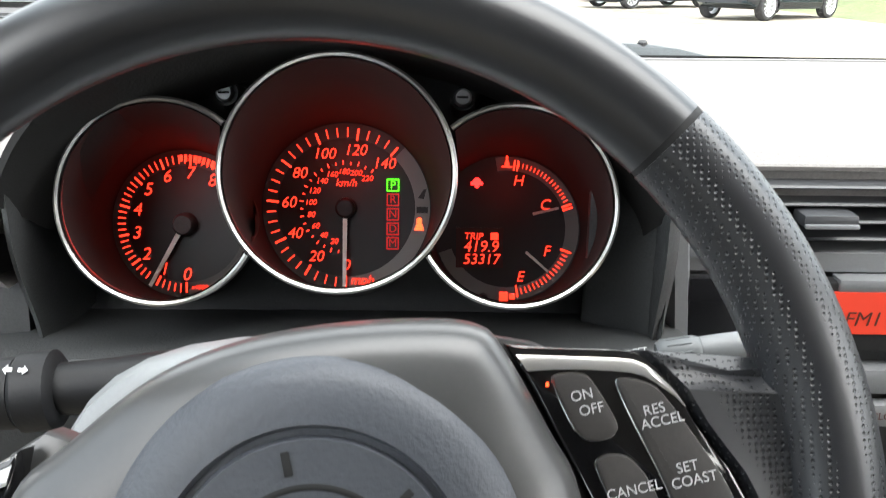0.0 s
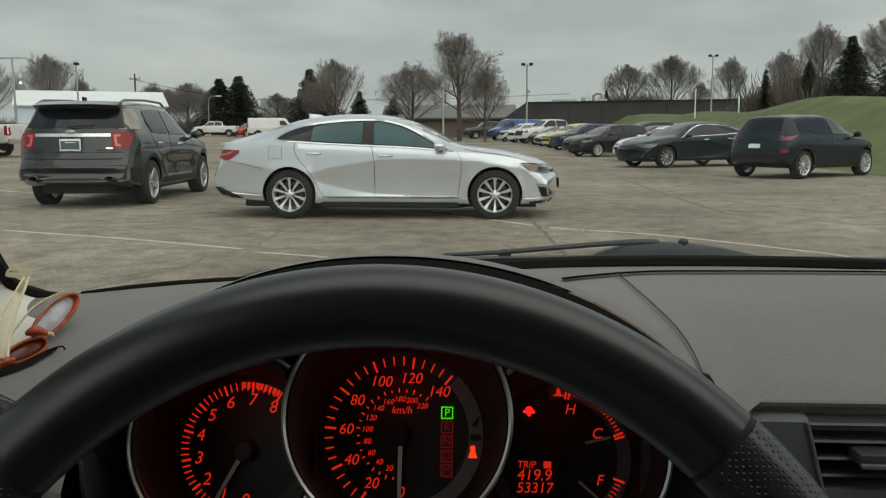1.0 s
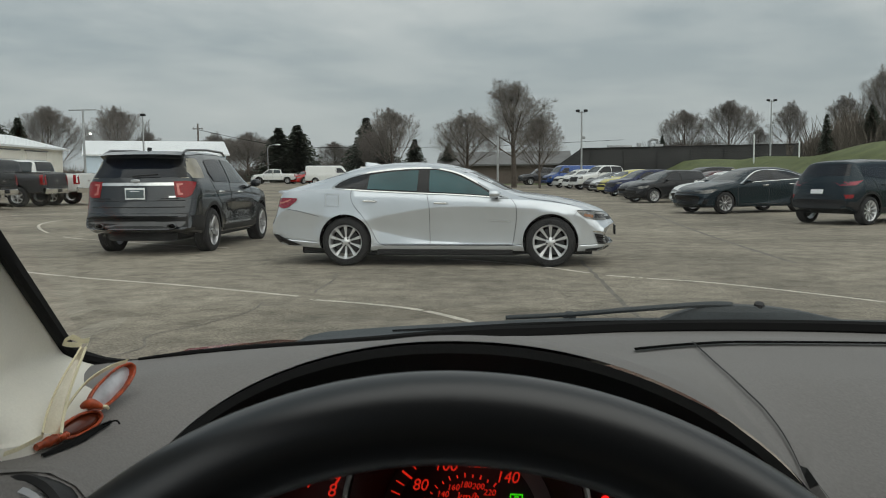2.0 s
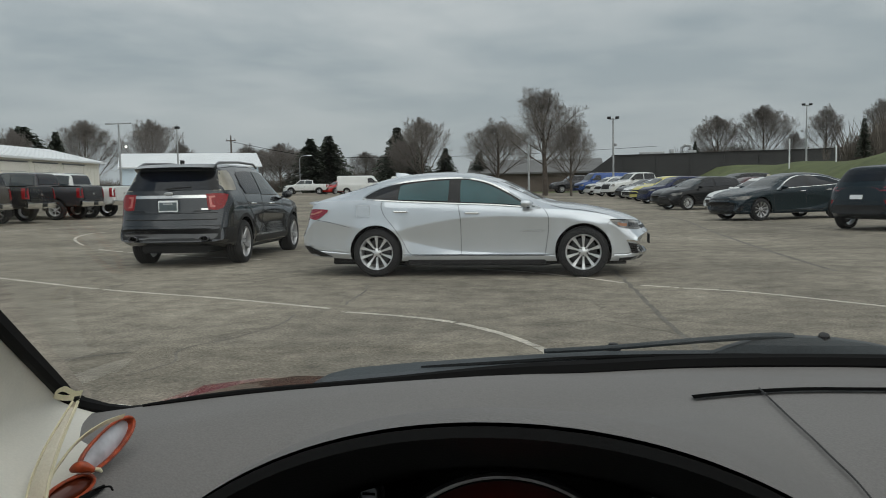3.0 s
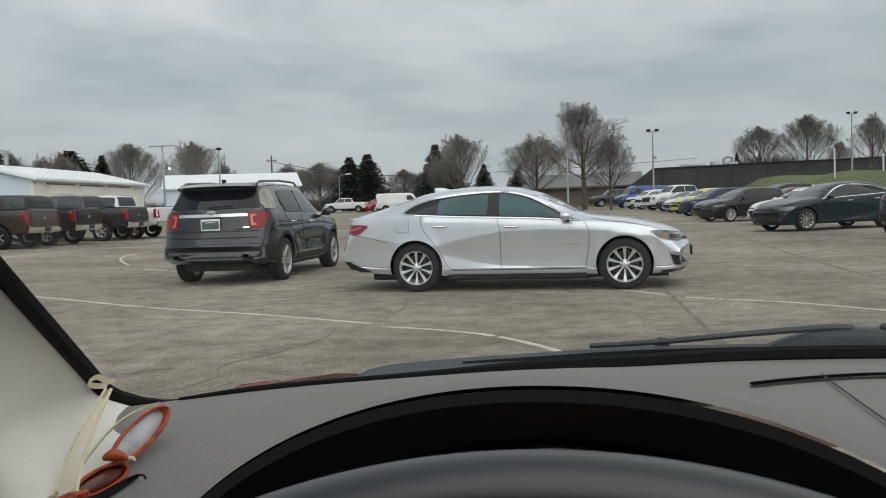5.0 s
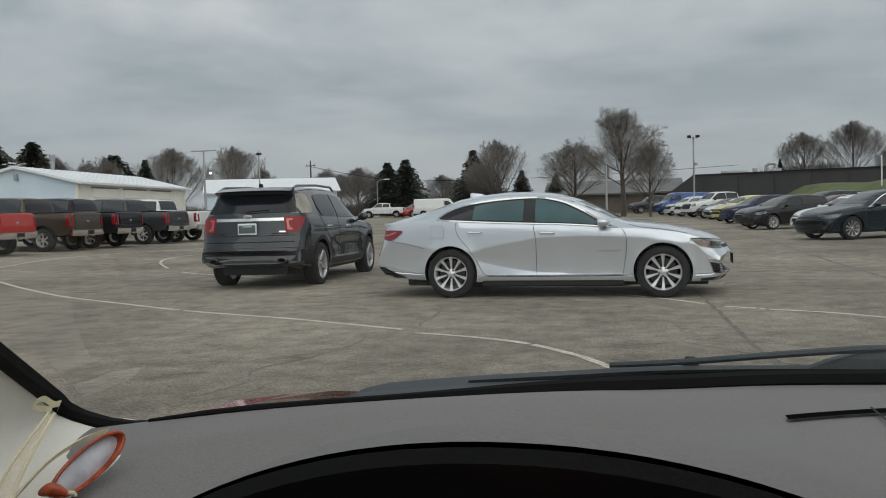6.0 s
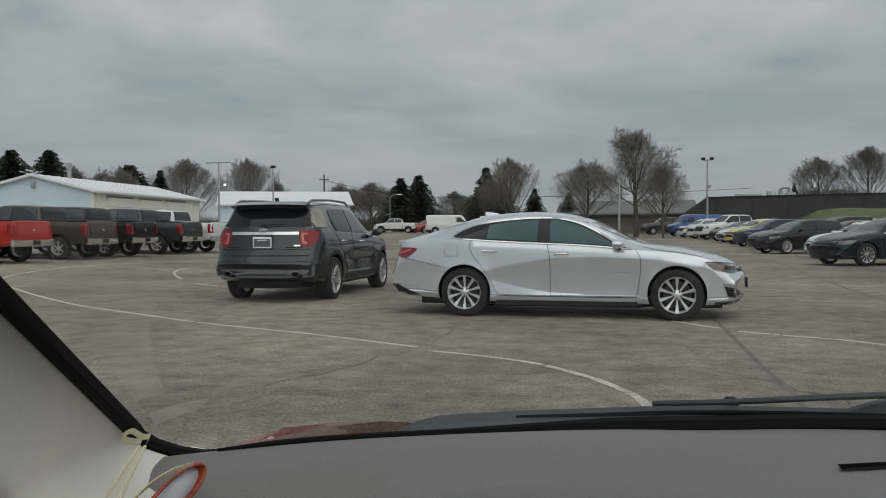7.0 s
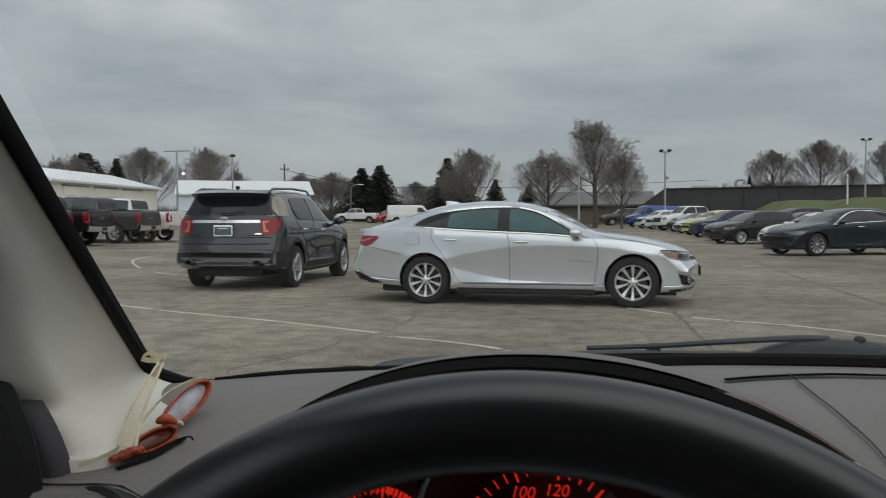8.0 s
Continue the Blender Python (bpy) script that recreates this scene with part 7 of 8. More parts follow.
pane = tagged(part("windscreen", bm, clear_pane("windscreen_pane"), recalc=False), "clear sloping car windscreen", "windscreen", kind="structure")
pane.visible_shadow = False

HEADLINER = material("grey_headliner", (0.36, 0.355, 0.34), 0.9, 0, 0.05, 6, 0.08, 400, 0.2)
roof = loft([[(x, y, 1.39 + 0.05 * (1 - ((x - MID) / 0.6) ** 2) - 0.05 * step(-0.9, -1.6, y)) for x in (-0.16, 0.0, 0.18, 0.37, 0.56, 0.74, 0.90)] for y in (0.12, 0.0, -0.4, -0.8, -1.2, -1.6)], False)
tagged(part("ceiling", roof, HEADLINER), "pale grey cloth roof lining of the car", "ceiling", kind="structure")
for side in (-1, 1):
    def px(v, side=side):
        return v if side < 0 else 2 * MID - v
    door = loft([[(px(-0.50), y, 0.30), (px(-0.46), y, 0.60), (px(-0.44), y, 0.85), (px(-0.445), y, 0.955), (px(-0.47), y, 0.965), (px(-0.56), y, 0.95), (px(-0.56), y, 0.30)] for y in (0.74, 0.3, 0.0, -0.5, -1.0, -1.6)])
    tagged(part("door_panel", door, DASH_DARK), "charcoal inner door panel of the car", "door", kind="structure")
    # unseen wall added in place of the rear side windows, keeps light out
    tagged(part("side_light_block", loft([[(px(-0.46), y, 0.93), (px(-0.36), y, 1.14), (px(-0.19), y, 1.37), (px(-0.23), y, 1.38), (px(-0.40), y, 1.15), (px(-0.50), y, 0.93)] for y in (-0.56, -1.0, -1.62)]), DASH_DARK), "unseen dark wall added over the rear side windows to hold back light", "panel", kind="structure")
    tagged(part("roof_rail", tube([(px(-0.165), 0.20, 1.345), (px(-0.17), -0.3, 1.37), (px(-0.19), -1.0, 1.35), (px(-0.30), -1.6, 1.15)], 0.03, 8), DASH_DARK), "dark roof side rail of the car", "rail", kind="structure")
    tagged(part("door_post", tube([(px(-0.18), -0.55, 1.36), (px(-0.36), -0.60, 1.12), (px(-0.46), -0.62, 0.92)], 0.045, 8), DASH_DARK), "dark door post of the car", "post", kind="structure")
# unseen wall behind the rear seat, carried up past the window to block light
tagged(part("rear_light_block", box((1.25, 0.08, 1.12), (MID, -1.65, 0.85), 0.02), DASH_DARK), "unseen dark rear seat wall raised to the roof to hold back light", "wall", kind="structure")
tagged(part("cabin_floor", box((1.16, 2.4, 0.05), (MID, -0.5, 0.28), 0.01), DASH_DARK), "dark carpet floor of the car", "floor", kind="structure")

# ---- bonnet, cowl and wiper outside the glass ----
COWL_PLASTIC = material("weathered_black_cowl", (0.042, 0.050, 0.055), 0.62, 0, 0.2, 14, 0.15, 300, 0.25)
CAR_RED = paint("own_red_paint", (0.30, 0.022, 0.020), 0.3)
secs = []
for j in range(15):
    v = j / 14
    row = []
    for i in range(31):
        u = -1 + 2 * i / 30
        back, nose = screen_base(MID + 0.66 * u) + 0.09, 1.95 - 0.35 * u * u
        y = back + (nose - back) * v
        x = MID + 0.90 * u
        row.append((x, y, 1.004 - 0.30 * max(0.0, y - 1.0) - 0.05 * max(0.0, 1.0 - y) - 0.95 * max(0.0, abs(x - MID) - 0.655) ** 2 - 0.10 * max(0, v - 0.6) ** 2 * 4))
    secs.append(row)
tagged(part("bonnet", loft(secs, False), CAR_RED), "dark red car bonnet below the windscreen", "bonnet", kind="structure")
COWL = ((-0.236, 0.875), (-0.231, 0.940), (-0.214, 0.972), (-0.146, 1.010), (-0.058, 1.047), (0.055, 1.092), (0.20, 1.108), (0.37, 1.115))


def cowl_edge(x):
    return lerp(COWL, x if x < MID else 2 * MID - x)


secs = []
for x in [-0.2358, -0.2330, -0.2300, -0.2220, -0.2130] + [-0.20 + 1.14 * i / 40 for i in range(41)] + [0.953, 0.962, 0.970, 0.973, 0.9758]:
    a, b = min(screen_base(x) + 0.012, cowl_edge(x) - 0.004), cowl_edge(x)
    z0 = 1.0125 + 0.0045 * step(0.03, 0.0, b - a)
    secs.append([(x, a, z0 - 0.03), (x, a, z0), (x, a + (b - a) * 0.25, 1.0145), (x, a + (b - a) * 0.55, 1.0150), (x, b - 0.010, 1.0195), (x, b - 0.003, 1.0200), (x, b, 1.0170), (x, b + 0.004, 0.975)])
tagged(part("cowl", loft(secs), COWL_PLASTIC), "black plastic cowl under the windscreen", "cowl", kind="structure")
wp = thing("windscreen_wiper", "black windscreen wiper lying on the cowl", "wiper")
part("blade", tube(smooth_line([(-0.135, 0.990, 1.0165), (-0.05, 1.020, 1.0172), (0.06, 1.056, 1.0180), (0.20, 1.076, 1.0185), (0.36, 1.085, 1.0185)], 6), 0.0032, 6), RUBBER_SEAL, wp)
part("arm", tube(smooth_line([(0.005, 1.052, 1.0265), (0.09, 1.066, 1.0295), (0.18, 1.078, 1.0360), (0.265, 1.086, 1.0415), (0.30, 1.09, 1.0405)], 6), [0.0030 + 0.0014 * i / 24 for i in range(25)], 8), COWL_PLASTIC, wp)
part("arm_cover", loft([[(x, 1.078, 1.006), (x, 1.080, 1.014 + h * 0.6), (x, 1.086, 1.018 + h), (x, 1.098, 1.019 + h), (x, 1.112, 1.016 + h * 0.7), (x, 1.118, 1.006)] for x, h in ((0.205, 0.001), (0.225, 0.009), (0.262, 0.0215), (0.30, 0.0225), (0.345, 0.0205), (0.385, 0.0150), (0.425, 0.0060), (0.45, 0.001))]), COWL_PLASTIC, wp)
part("pivot_cap", lathe([(0.0, 0.006), (0.006, 0.005), (0.0075, 0.0)], 16, m=pose(0.335, 1.092, 1.0385, 18)), BLACK_PLASTIC, wp)
part("washer_nozzle", lathe([(0.0, 0.0125), (0.005, 0.012), (0.0085, 0.008), (0.0095, 0.002), (0.0095, -0.006)], 16, m=pose(0.089, 1.101, 1.016)), BLACK_PLASTIC, wp)

# ---- goggles with an elastic strap, lying in the corner of the dashboard ----
gg = thing("goggles", "orange-brown goggles with a cream elastic strap on the dashboard", "goggles")


def lens_ring(c, ux, uy, mat_lens, cup):
    """One eyepiece: thin rounded rim, domed lens and a cup behind it."""
    c, ux, uy = Vector(c), Vector(ux), Vector(uy)
    n = ux.cross(uy).normalized()
    if n.dot(Vector((0.37, -0.60, 0.17))) < 0:
        n = -n
    pts = [c + ux * math.copysign(abs(math.cos(a)) ** 0.9, math.cos(a)) + uy * math.sin(a) for a in (2 * math.pi * k / 32 for k in range(32))]
    fr = part("lens_frame", tube(pts + pts[:1], 0.0013, 7, cap=False), GOGGLE_ORANGE, gg, "orange-brown lens frame")
    part("eye_cup", loft([[c + (p - c) * k - n * z for p in pts] for k, z in ((1.0, 0.0), (0.98, 0.002), (0.95, cup), (0.93, cup), (0.965, 0.0), (1.0, 0.0006))], True, False), GOGGLE_ORANGE, fr)
    part("lens", loft([[c + (p - c) * k - n * (cup - 0.0007 - z) for p in pts] for k, z in ((0.955, 0.0), (0.6, 0.0016), (0.3, 0.0024), (0.02, 0.0026))], True, True), mat_lens, fr)


lens_ring((-0.3092, 0.6230, 1.0350), (0.0032, 0.0310, 0.0113), (0.0042, 0.0046, -0.0078), GOGGLE_CLEAR, 0.006)
lens_ring((-0.3096, 0.5725, 1.0163), (0.0063, 0.0195, 0.0037), (0.0046, 0.0012, -0.0058), GOGGLE_BROWN, 0.004)
part("bridge", tube(smooth_line([(-0.3150, 0.582, 1.0275), (-0.3100, 0.584, 1.0295), (-0.3050, 0.585, 1.0295), (-0.2995, 0.588, 1.0265)], 4), [0.0010 + 0.0034 * math.sin(math.pi * (k + 0.6) / 13.2) for k in range(13)], 10), GOGGLE_ORANGE, gg)
part("hinge_clip", tube([(-0.3005, 0.590, 1.0265), (-0.2980, 0.592, 1.0255), (-0.2968, 0.593, 1.0235)], [0.0014, 0.0017, 0.0010], 8), CREAM, gg, "pale plastic clip")
part("frame_tail", tube(smooth_line([(-0.3130, 0.560, 1.0115), (-0.3160, 0.552, 1.0118), (-0.3181, 0.545, 1.0112), (-0.3215, 0.531, 1.0102)], 4), [0.0024 + 0.0020 * math.sin(math.pi * k / 12) + 0.0006 * math.sin(k * 2.3) for k in range(13)], 9), GOGGLE_ORANGE, gg)


def strap(points, width, across, mat=None, thick=0.0010):
    bm, prev = bmesh.new(), None
    across = Vector(across).normalized() * width / 2
    lift = Vector((thick, -thick, 0.0004))
    for p in smooth_line(points, 8):
        row = [bm.verts.new(q) for q in (p + across, p - across, p - across + lift, p + across + lift)]
        if prev:
            for k in range(4):
                bm.faces.new((prev[k], prev[(k + 1) % 4], row[(k + 1) % 4], row[k]))
        prev = row
    return part("strap", bm, mat or CREAM, gg, "cream elastic strap")


# the main strap: a thin see-through band between two thicker hems, folded over at the seal
hem_a = smooth_line([(-0.3301, 0.6120, 1.0704), (-0.3296, 0.5785, 1.0482), (-0.3278, 0.5575, 1.0306), (-0.3217, 0.5403, 1.0186)], 8)
hem_b = smooth_line([(-0.3257, 0.6120, 1.0704), (-0.3189, 0.5785, 1.0482), (-0.3131, 0.5575, 1.0328), (-0.3047, 0.5375, 1.0197)], 8)
bm = bmesh.new()
rows = [[bm.verts.new(a.lerp(b, k / 4) + Vector((0.002, -0.002, 0.0)) * math.sin(math.pi * k / 4)) for k in range(5)] for a, b in zip(hem_a, hem_b)]
for p, q in zip(rows, rows[1:]):
    for k in range(4):
        bm.faces.new((p[k], p[k + 1], q[k + 1], q[k]))
part("strap_web", bm, ELASTIC_THIN, gg, "thin see-through elastic")
part("strap_hem", tube(hem_a, 0.0011, 6), CREAM, gg)
part("strap_hem", tube(hem_b, 0.0012, 6), CREAM, gg)
strap([(-0.3303, 0.6163, 1.0646), (-0.3279, 0.6182, 1.0723), (-0.3271, 0.6192, 1.0751), (-0.3366, 0.6240, 1.0732), (-0.3478, 0.6278, 1.0757), (-0.3561, 0.6278, 1.0711), (-0.3473, 0.6230, 1.0701), (-0.3337, 0.6192, 1.0711)], 0.0042, (0.3, 0.3, 1), thick=0.0006)
strap([(-0.2977, 0.6278, 1.0557), (-0.3099, 0.6182, 1.0514), (-0.3173, 0.5989, 1.0445), (-0.3167, 0.5748, 1.0355), (-0.3153, 0.5584, 1.0281)], 0.0042, (0.5, 0.3, 1), ELASTIC_THIN, 0.0006)
part("strap_hem", tube(smooth_line([(-0.2980, 0.6278, 1.0564), (-0.3102, 0.6182, 1.0524), (-0.3177, 0.5989, 1.0454), (-0.3173, 0.5748, 1.0365), (-0.3153, 0.5584, 1.0281)], 6), 0.0009, 6), CREAM, gg)
strap([(-0.3232, 0.5429, 1.0158), (-0.3226, 0.5265, 1.0157), (-0.3235, 0.5120, 1.0153), (-0.3259, 0.4995, 1.0155)], 0.0036, (0.2, 0.3, 1))
# flat black strip on the dashboard, narrow at both ends
strip_line = [Vector(p) for p in ((-0.3125, 0.524, 0), (-0.3085, 0.541, 0), (-0.3040, 0.558, 0), (-0.3000, 0.578, 0), (-0.2955, 0.593, 0))]
bm, prev = bmesh.new(), None
for i, p in enumerate(smooth_line(strip_line, 6)):
    w = 0.0010 + 0.0036 * math.sin(math.pi * min(1, (i + 1) / 25)) ** 1.2
    z = dash_height(p.x, p.y)
    row = [bm.verts.new((p.x + u * w, p.y - 0.3 * u * w, z + h)) for u, h in ((-1, 0.001), (-0.5, 0.0035), (0.5, 0.0035), (1, 0.001))]
    if prev:
        for k in range(3):
            bm.faces.new((prev[k], prev[k + 1], row[k + 1], row[k]))
    prev = row
part("black_strip", bm, RUBBER_SEAL, gg, "flat black strip under the goggles")
part("nose_strap", tube(smooth_line([(-0.2990, 0.585, 1.0125), (-0.2901, 0.582, 1.0161), (-0.2830, 0.580, 1.0178), (-0.2797, 0.578, 1.0160)], 5), 0.0008, 6), RUBBER_SEAL, gg)


# ---- buildings ----
SIDING = material("pale_blue_metal_siding", (0.64, 0.76, 0.86), 0.6, 0, 0.06, 0.6, 0.03, 8)
SIDING_CREAM = material("cream_metal_siding", (0.84, 0.82, 0.75), 0.6, 0, 0.06, 0.6, 0.03, 8)
ROOF_WHITE = material("white_metal_roof", (0.78, 0.80, 0.82), 0.5, 0, 0.05, 0.4, 0.03, 6)
DOOR_CREAM = material("cream_garage_door", (0.86, 0.83, 0.76), 0.55, 0, 0.05, 1.0)
DARK_BRICK = material("dark_brick_wall", (0.045, 0.045, 0.047), 0.85, 0, 0.15, 0.5, 0.25, 9, 0.3)
ROOF_GREY = material("grey_shingle_roof", (0.16, 0.16, 0.16), 0.85, 0, 0.12, 0.8, 0.2, 10)
BROWN_SIDING = material("dull_brown_siding", (0.13, 0.105, 0.09), 0.85, 0, 0.12, 0.8, 0.1, 10)
CONCRETE = material("pale_concrete", (0.45, 0.44, 0.42), 0.85, 0, 0.12, 1.2, 0.1, 20)


def shed(name, label, m, width, length, eave, ridge, wall_mat, end_mat, doors=0, hip=0.0):
    """A gabled metal building: x across, y along, origin in the middle of the near end."""
    b = thing(name, label, "building", m)
    w, t = width / 2, 0.2
    part("side_wall", box((t, length, eave), (w - t / 2, length / 2, eave / 2)), wall_mat, b, smooth=False)
    part("side_wall", box((t, length, eave), (-w + t / 2, length / 2, eave / 2)), wall_mat, b, smooth=False)
    for y in (0.0, length - t):
        part("gable_wall", prism([(-w + t, 0), (w - t, 0), (w - t, eave), (0, ridge - 0.05), (-w + t, eave)], t, m=pose(0, y + t, 0, 90)), end_mat, b, smooth=False)
    for side in (-1, 1):
        bm = loft([[(0, y, ridge + 0.02), (side * (w + 0.35), y, eave - 0.08), (side * (w + 0.35), y, eave - 0.20), (0, y, ridge - 0.12)] for y in (-0.35, length + 0.35)])
        part("roof", bm, ROOF_WHITE, b, smooth=False)
        n = int(length / 0.9)
        for i in range(n):
            y = -0.3 + (length + 0.6) * i / n
            part("roof_rib", tube([(0, y, ridge + 0.03), (side * (w + 0.35), y, eave - 0.07)], 0.02, 4), ROOF_WHITE, b, smooth=False)
        part("eave_trim", box((0.06, length + 0.7, 0.13), (side * (w + 0.37), length / 2, eave - 0.13)), ROOF_WHITE, b, smooth=False)
    n = int(length / 0.6)
    for i in range(n):
        part("siding_rib", box((0.03, 0.05, eave - 0.25), (w + 0.01, (i + 0.5) * length / n, eave / 2 - 0.12)), wall_mat, b, smooth=False)
    for i in range(doors):
        y = length * (0.20 + 0.26 * i)
        d = part("garage_door", box((0.06, 3.0, 2.75), (w + 0.03, y, 1.375)), DOOR_CREAM, b, "cream garage door", False)
        part("door_head", box((0.10, 3.3, 0.07), (w + 0.05, y, 2.80)), ALLOY_DARK, b, smooth=False)
        for k in range(4):
            part("door_joint", box((0.012, 2.96, 0.03), (w + 0.064, y, 0.55 + 0.55 * k)), STEEL, d, smooth=False)
    part("gable_lamp", box((0.2, 0.2, 0.36), (0, -0.1, ridge - 0.62), 0.03), STEEL, b)
    return b


shed("garage_building", "pale metal garage building with white roof and garage doors", at_ground(-36.0, 41.1, 9.5), 7.3, 15.6, 3.15, 4.05, SIDING_CREAM, SIDING, 3)
tagged(part("vent_stack", lathe([(0.0, 1.15), (0.2, 1.15), (0.17, 0.95), (0.12, 0.9), (0.12, 0.0)], 14, m=pose(-36.3, 44.5, 4.25)), STEEL), "round metal vent stack on the garage roof", "vent")
shed("storage_building", "low metal storage building with a white roof", at_ground(-46.0, 79.5, -62), 9.0, 13.0, 3.1, 4.5, SIDING, SIDING, 0)

bm = loft([[(-0.4, 104.5, 0), (-0.4, 104.5, 1.7), (-0.4, 126, 1.7), (-0.4, 126, 0)], [(3.6, 104, 0), (3.6, 104, 4.55), (3.6, 126, 4.55), (3.6, 126, 0)], [(62, 109, 0), (62, 109, 5.2), (62, 132, 5.2), (62, 132, 0)]])
hall = thing("dark_hall", "long low dark brick hall with a flat roof", "building")
part("wall", bm, DARK_BRICK, hall, smooth=False)
part("roof_edge", tube([(3.6, 103.95, 4.6), (62, 108.95, 5.25)], 0.10, 4), BLACK_PLASTIC, hall)
for i in range(14):
    x = 5 + i * 4.0
    part("pilaster", box((0.35, 0.2, 4.3), (x, 103.98 + (x - 3.6) * 0.0856, 2.2)), DARK_BRICK, hall, smooth=False)
for x, w, h in ((8.6, 3.0, 0.45), (11.0, 0.5, 0.7), (13.4, 1.0, 0.5)):
    part("roof_unit", box((w, 1.2, h), (x, 108, 4.65 + h / 2), 0.04), STEEL, hall)
part("roof_duct", tube([(12.2, 107.6, 4.6), (12.2, 107.6, 5.5), (12.6, 107.6, 5.8), (13.2, 107.6, 5.7), (13.3, 107.6, 5.2)], 0.2, 8), STEEL, hall)
house = thing("far_house", "low house with a grey shingle roof behind trees", "building", pose(-6.0, 112, 0.4, 0, 0, 92))
part("wall", box((9, 16, 2.6), (0, 0, 1.3)), BROWN_SIDING, house, smooth=False)
part("roof", loft([[(-5.2, y, 2.5), (0, y, 4.2), (5.2, y, 2.5), (5.2, y, 2.3), (-5.2, y, 2.3)] for y in (-8.6, 8.6)]), ROOF_GREY, house, smooth=False)
for y in (-5, -1, 3):
    part("window", box((0.1, 1.4, 1.2), (4.55, y, 1.5)), GLASS_BLACK, house, smooth=False)
tagged(part("kerb", box((14, 0.3, 0.16), (-40, 96.5, land(-40, 96.5) + 0.05)), CONCRETE), "pale concrete kerb at the grass edge", "kerb", kind="structure")

# ---- lamp posts and poles ----
LAMP_GLOW = glow("lit_lamp", (1.0, 0.97, 0.9), 3.0)


def lamp_post(x, y, top, label, heads, lit=False):
    z = land(x, y)
    lp = thing("lamp_post", label, "lamp post", pose(x, y, z), "car park lamps")
    h = top - z
    part("pole", tube([(0, 0, 0), (0, 0, h)], [0.10, 0.065], 10), STEEL, lp)
    part("base", lathe([(0.0, 0.5), (0.25, 0.5), (0.28, 0.0)], 14), CONCRETE, lp)
    if heads == "twin":
        part("crossbar", tube([(-0.36, 0, h - 0.1), (0.36, 0, h - 0.1)], 0.03, 6), STEEL, lp)
        for sx in (-1, 1):
            part("floodlight", box((0.36, 0.3, 0.22), (sx * 0.36, -0.1, h + 0.03), 0.05, None, None), BLACK_PLASTIC, lp)
        part("camera_box", box((0.25, 0.2, 0.25), (0.2, 0, h - 2.4), 0.03), STEEL, lp)
    elif heads == "single":
        part("floodlight", box((0.40, 0.3, 0.22), (0.1, -0.1, h + 0.02), 0.05, None, None), BLACK_PLASTIC, lp)
    elif heads == "bar":
        part("crossbar", box((2.2, 0.16, 0.10), (0, 0, h), 0.02), STEEL, lp)
        part("lamp_arm", tube([(0, 0, h - 2.0), (0.45, -0.1, h - 1.9)], 0.03, 6), STEEL, lp)
        part("lamp_head", box((0.17, 0.17, 0.15), (0.6, -0.1, h - 1.8), 0.08), LAMP_GLOW if lit else STEEL, lp, "lit white lamp" if lit else "")
    return lp


lamp_post(2.85, 78.2, 7.15, "grey steel lamp post with twin floodlights", "twin")
lamp_post(-35.3, 60.6, 6.6, "grey steel lamp post with a lit lamp", "bar", True)
lamp_post(-36.0, 71.5, 7.0, "grey steel lamp post with floodlight", "single")
lamp_post(24.2, 97.5, 9.4, "grey steel lamp post with twin floodlights", "twin")
lamp_post(-4.3, 70, 4.6, "plain grey steel post", "none")


def utility_pole(x, y, top):
    z = land(x, y)
    up = thing("utility_pole", "wooden utility pole with a crossarm", "pole", pose(x, y, z))
    part("pole", tube([(0, 0, 0), (0, 0, top - z)], [0.13, 0.09], 8), BARK, up)
    part("crossarm", box((1.2, 0.10, 0.10), (0, 0, top - z - 0.6)), BARK, up)
    for sx in (-0.5, 0, 0.5):
        part("insulator", lathe([(0.0, 0.22), (0.05, 0.2), (0.06, 0.0)], 8, m=pose(sx, 0, top - z - 0.55)), STEEL, up)


BARK = material("grey_bark", (0.105, 0.085, 0.070), 0.9, 0, 0.25, 3, 0.25, 25, 0.4)
TWIG = material("brown_twigs", (0.215, 0.195, 0.180), 0.9, 0, 0.2, 2, 0.1, 20)
NEEDLES = material("dark_conifer_needles", (0.058, 0.070, 0.052), 0.85, 0, 0.35, 1.2, 0.3, 12)
HEDGE = material("bare_brush", (0.135, 0.115, 0.098), 0.95, 0, 0.25, 0.4, 0.3, 5)
utility_pole(-39.7, 91.9, 7.6)
for nm, x, y, top in (("sign_post", 15.7, 68.1, 4.4), ("sign_post", 17.5, 62.5, 3.6)):
    tagged(part(nm, tube([(x, y, land(x, y)), (x, y, top)], 0.05, 6), PLATE_WHITE), "thin white post on the grass bank", "post")
st = thing("street_lamp", "thin curved street lamp by the far road", "street lamp", pose(-34.0, 99.0, land(-34, 99)))
part("pole", tube([(0, 0, 0), (0, 0, 4.2), (0.3, 0, 4.55), (1.1, 0, 4.6)], 0.06, 6), STEEL, st)
part("lamp_head", box((0.6, 0.2, 0.12), (1.3, 0, 4.6), 0.03), PLATE_WHITE, st)
wire = smooth_line([(-39.7, 91.9, 6.9), (-34, 95, 5.6), (-29, 98, 5.0), (-10, 108, 5.2), (10, 118, 6.2)], 6)
tagged(part("power_line", tube(wire, 0.03, 4), RUBBER_SEAL), "thin black overhead power line", "cable")


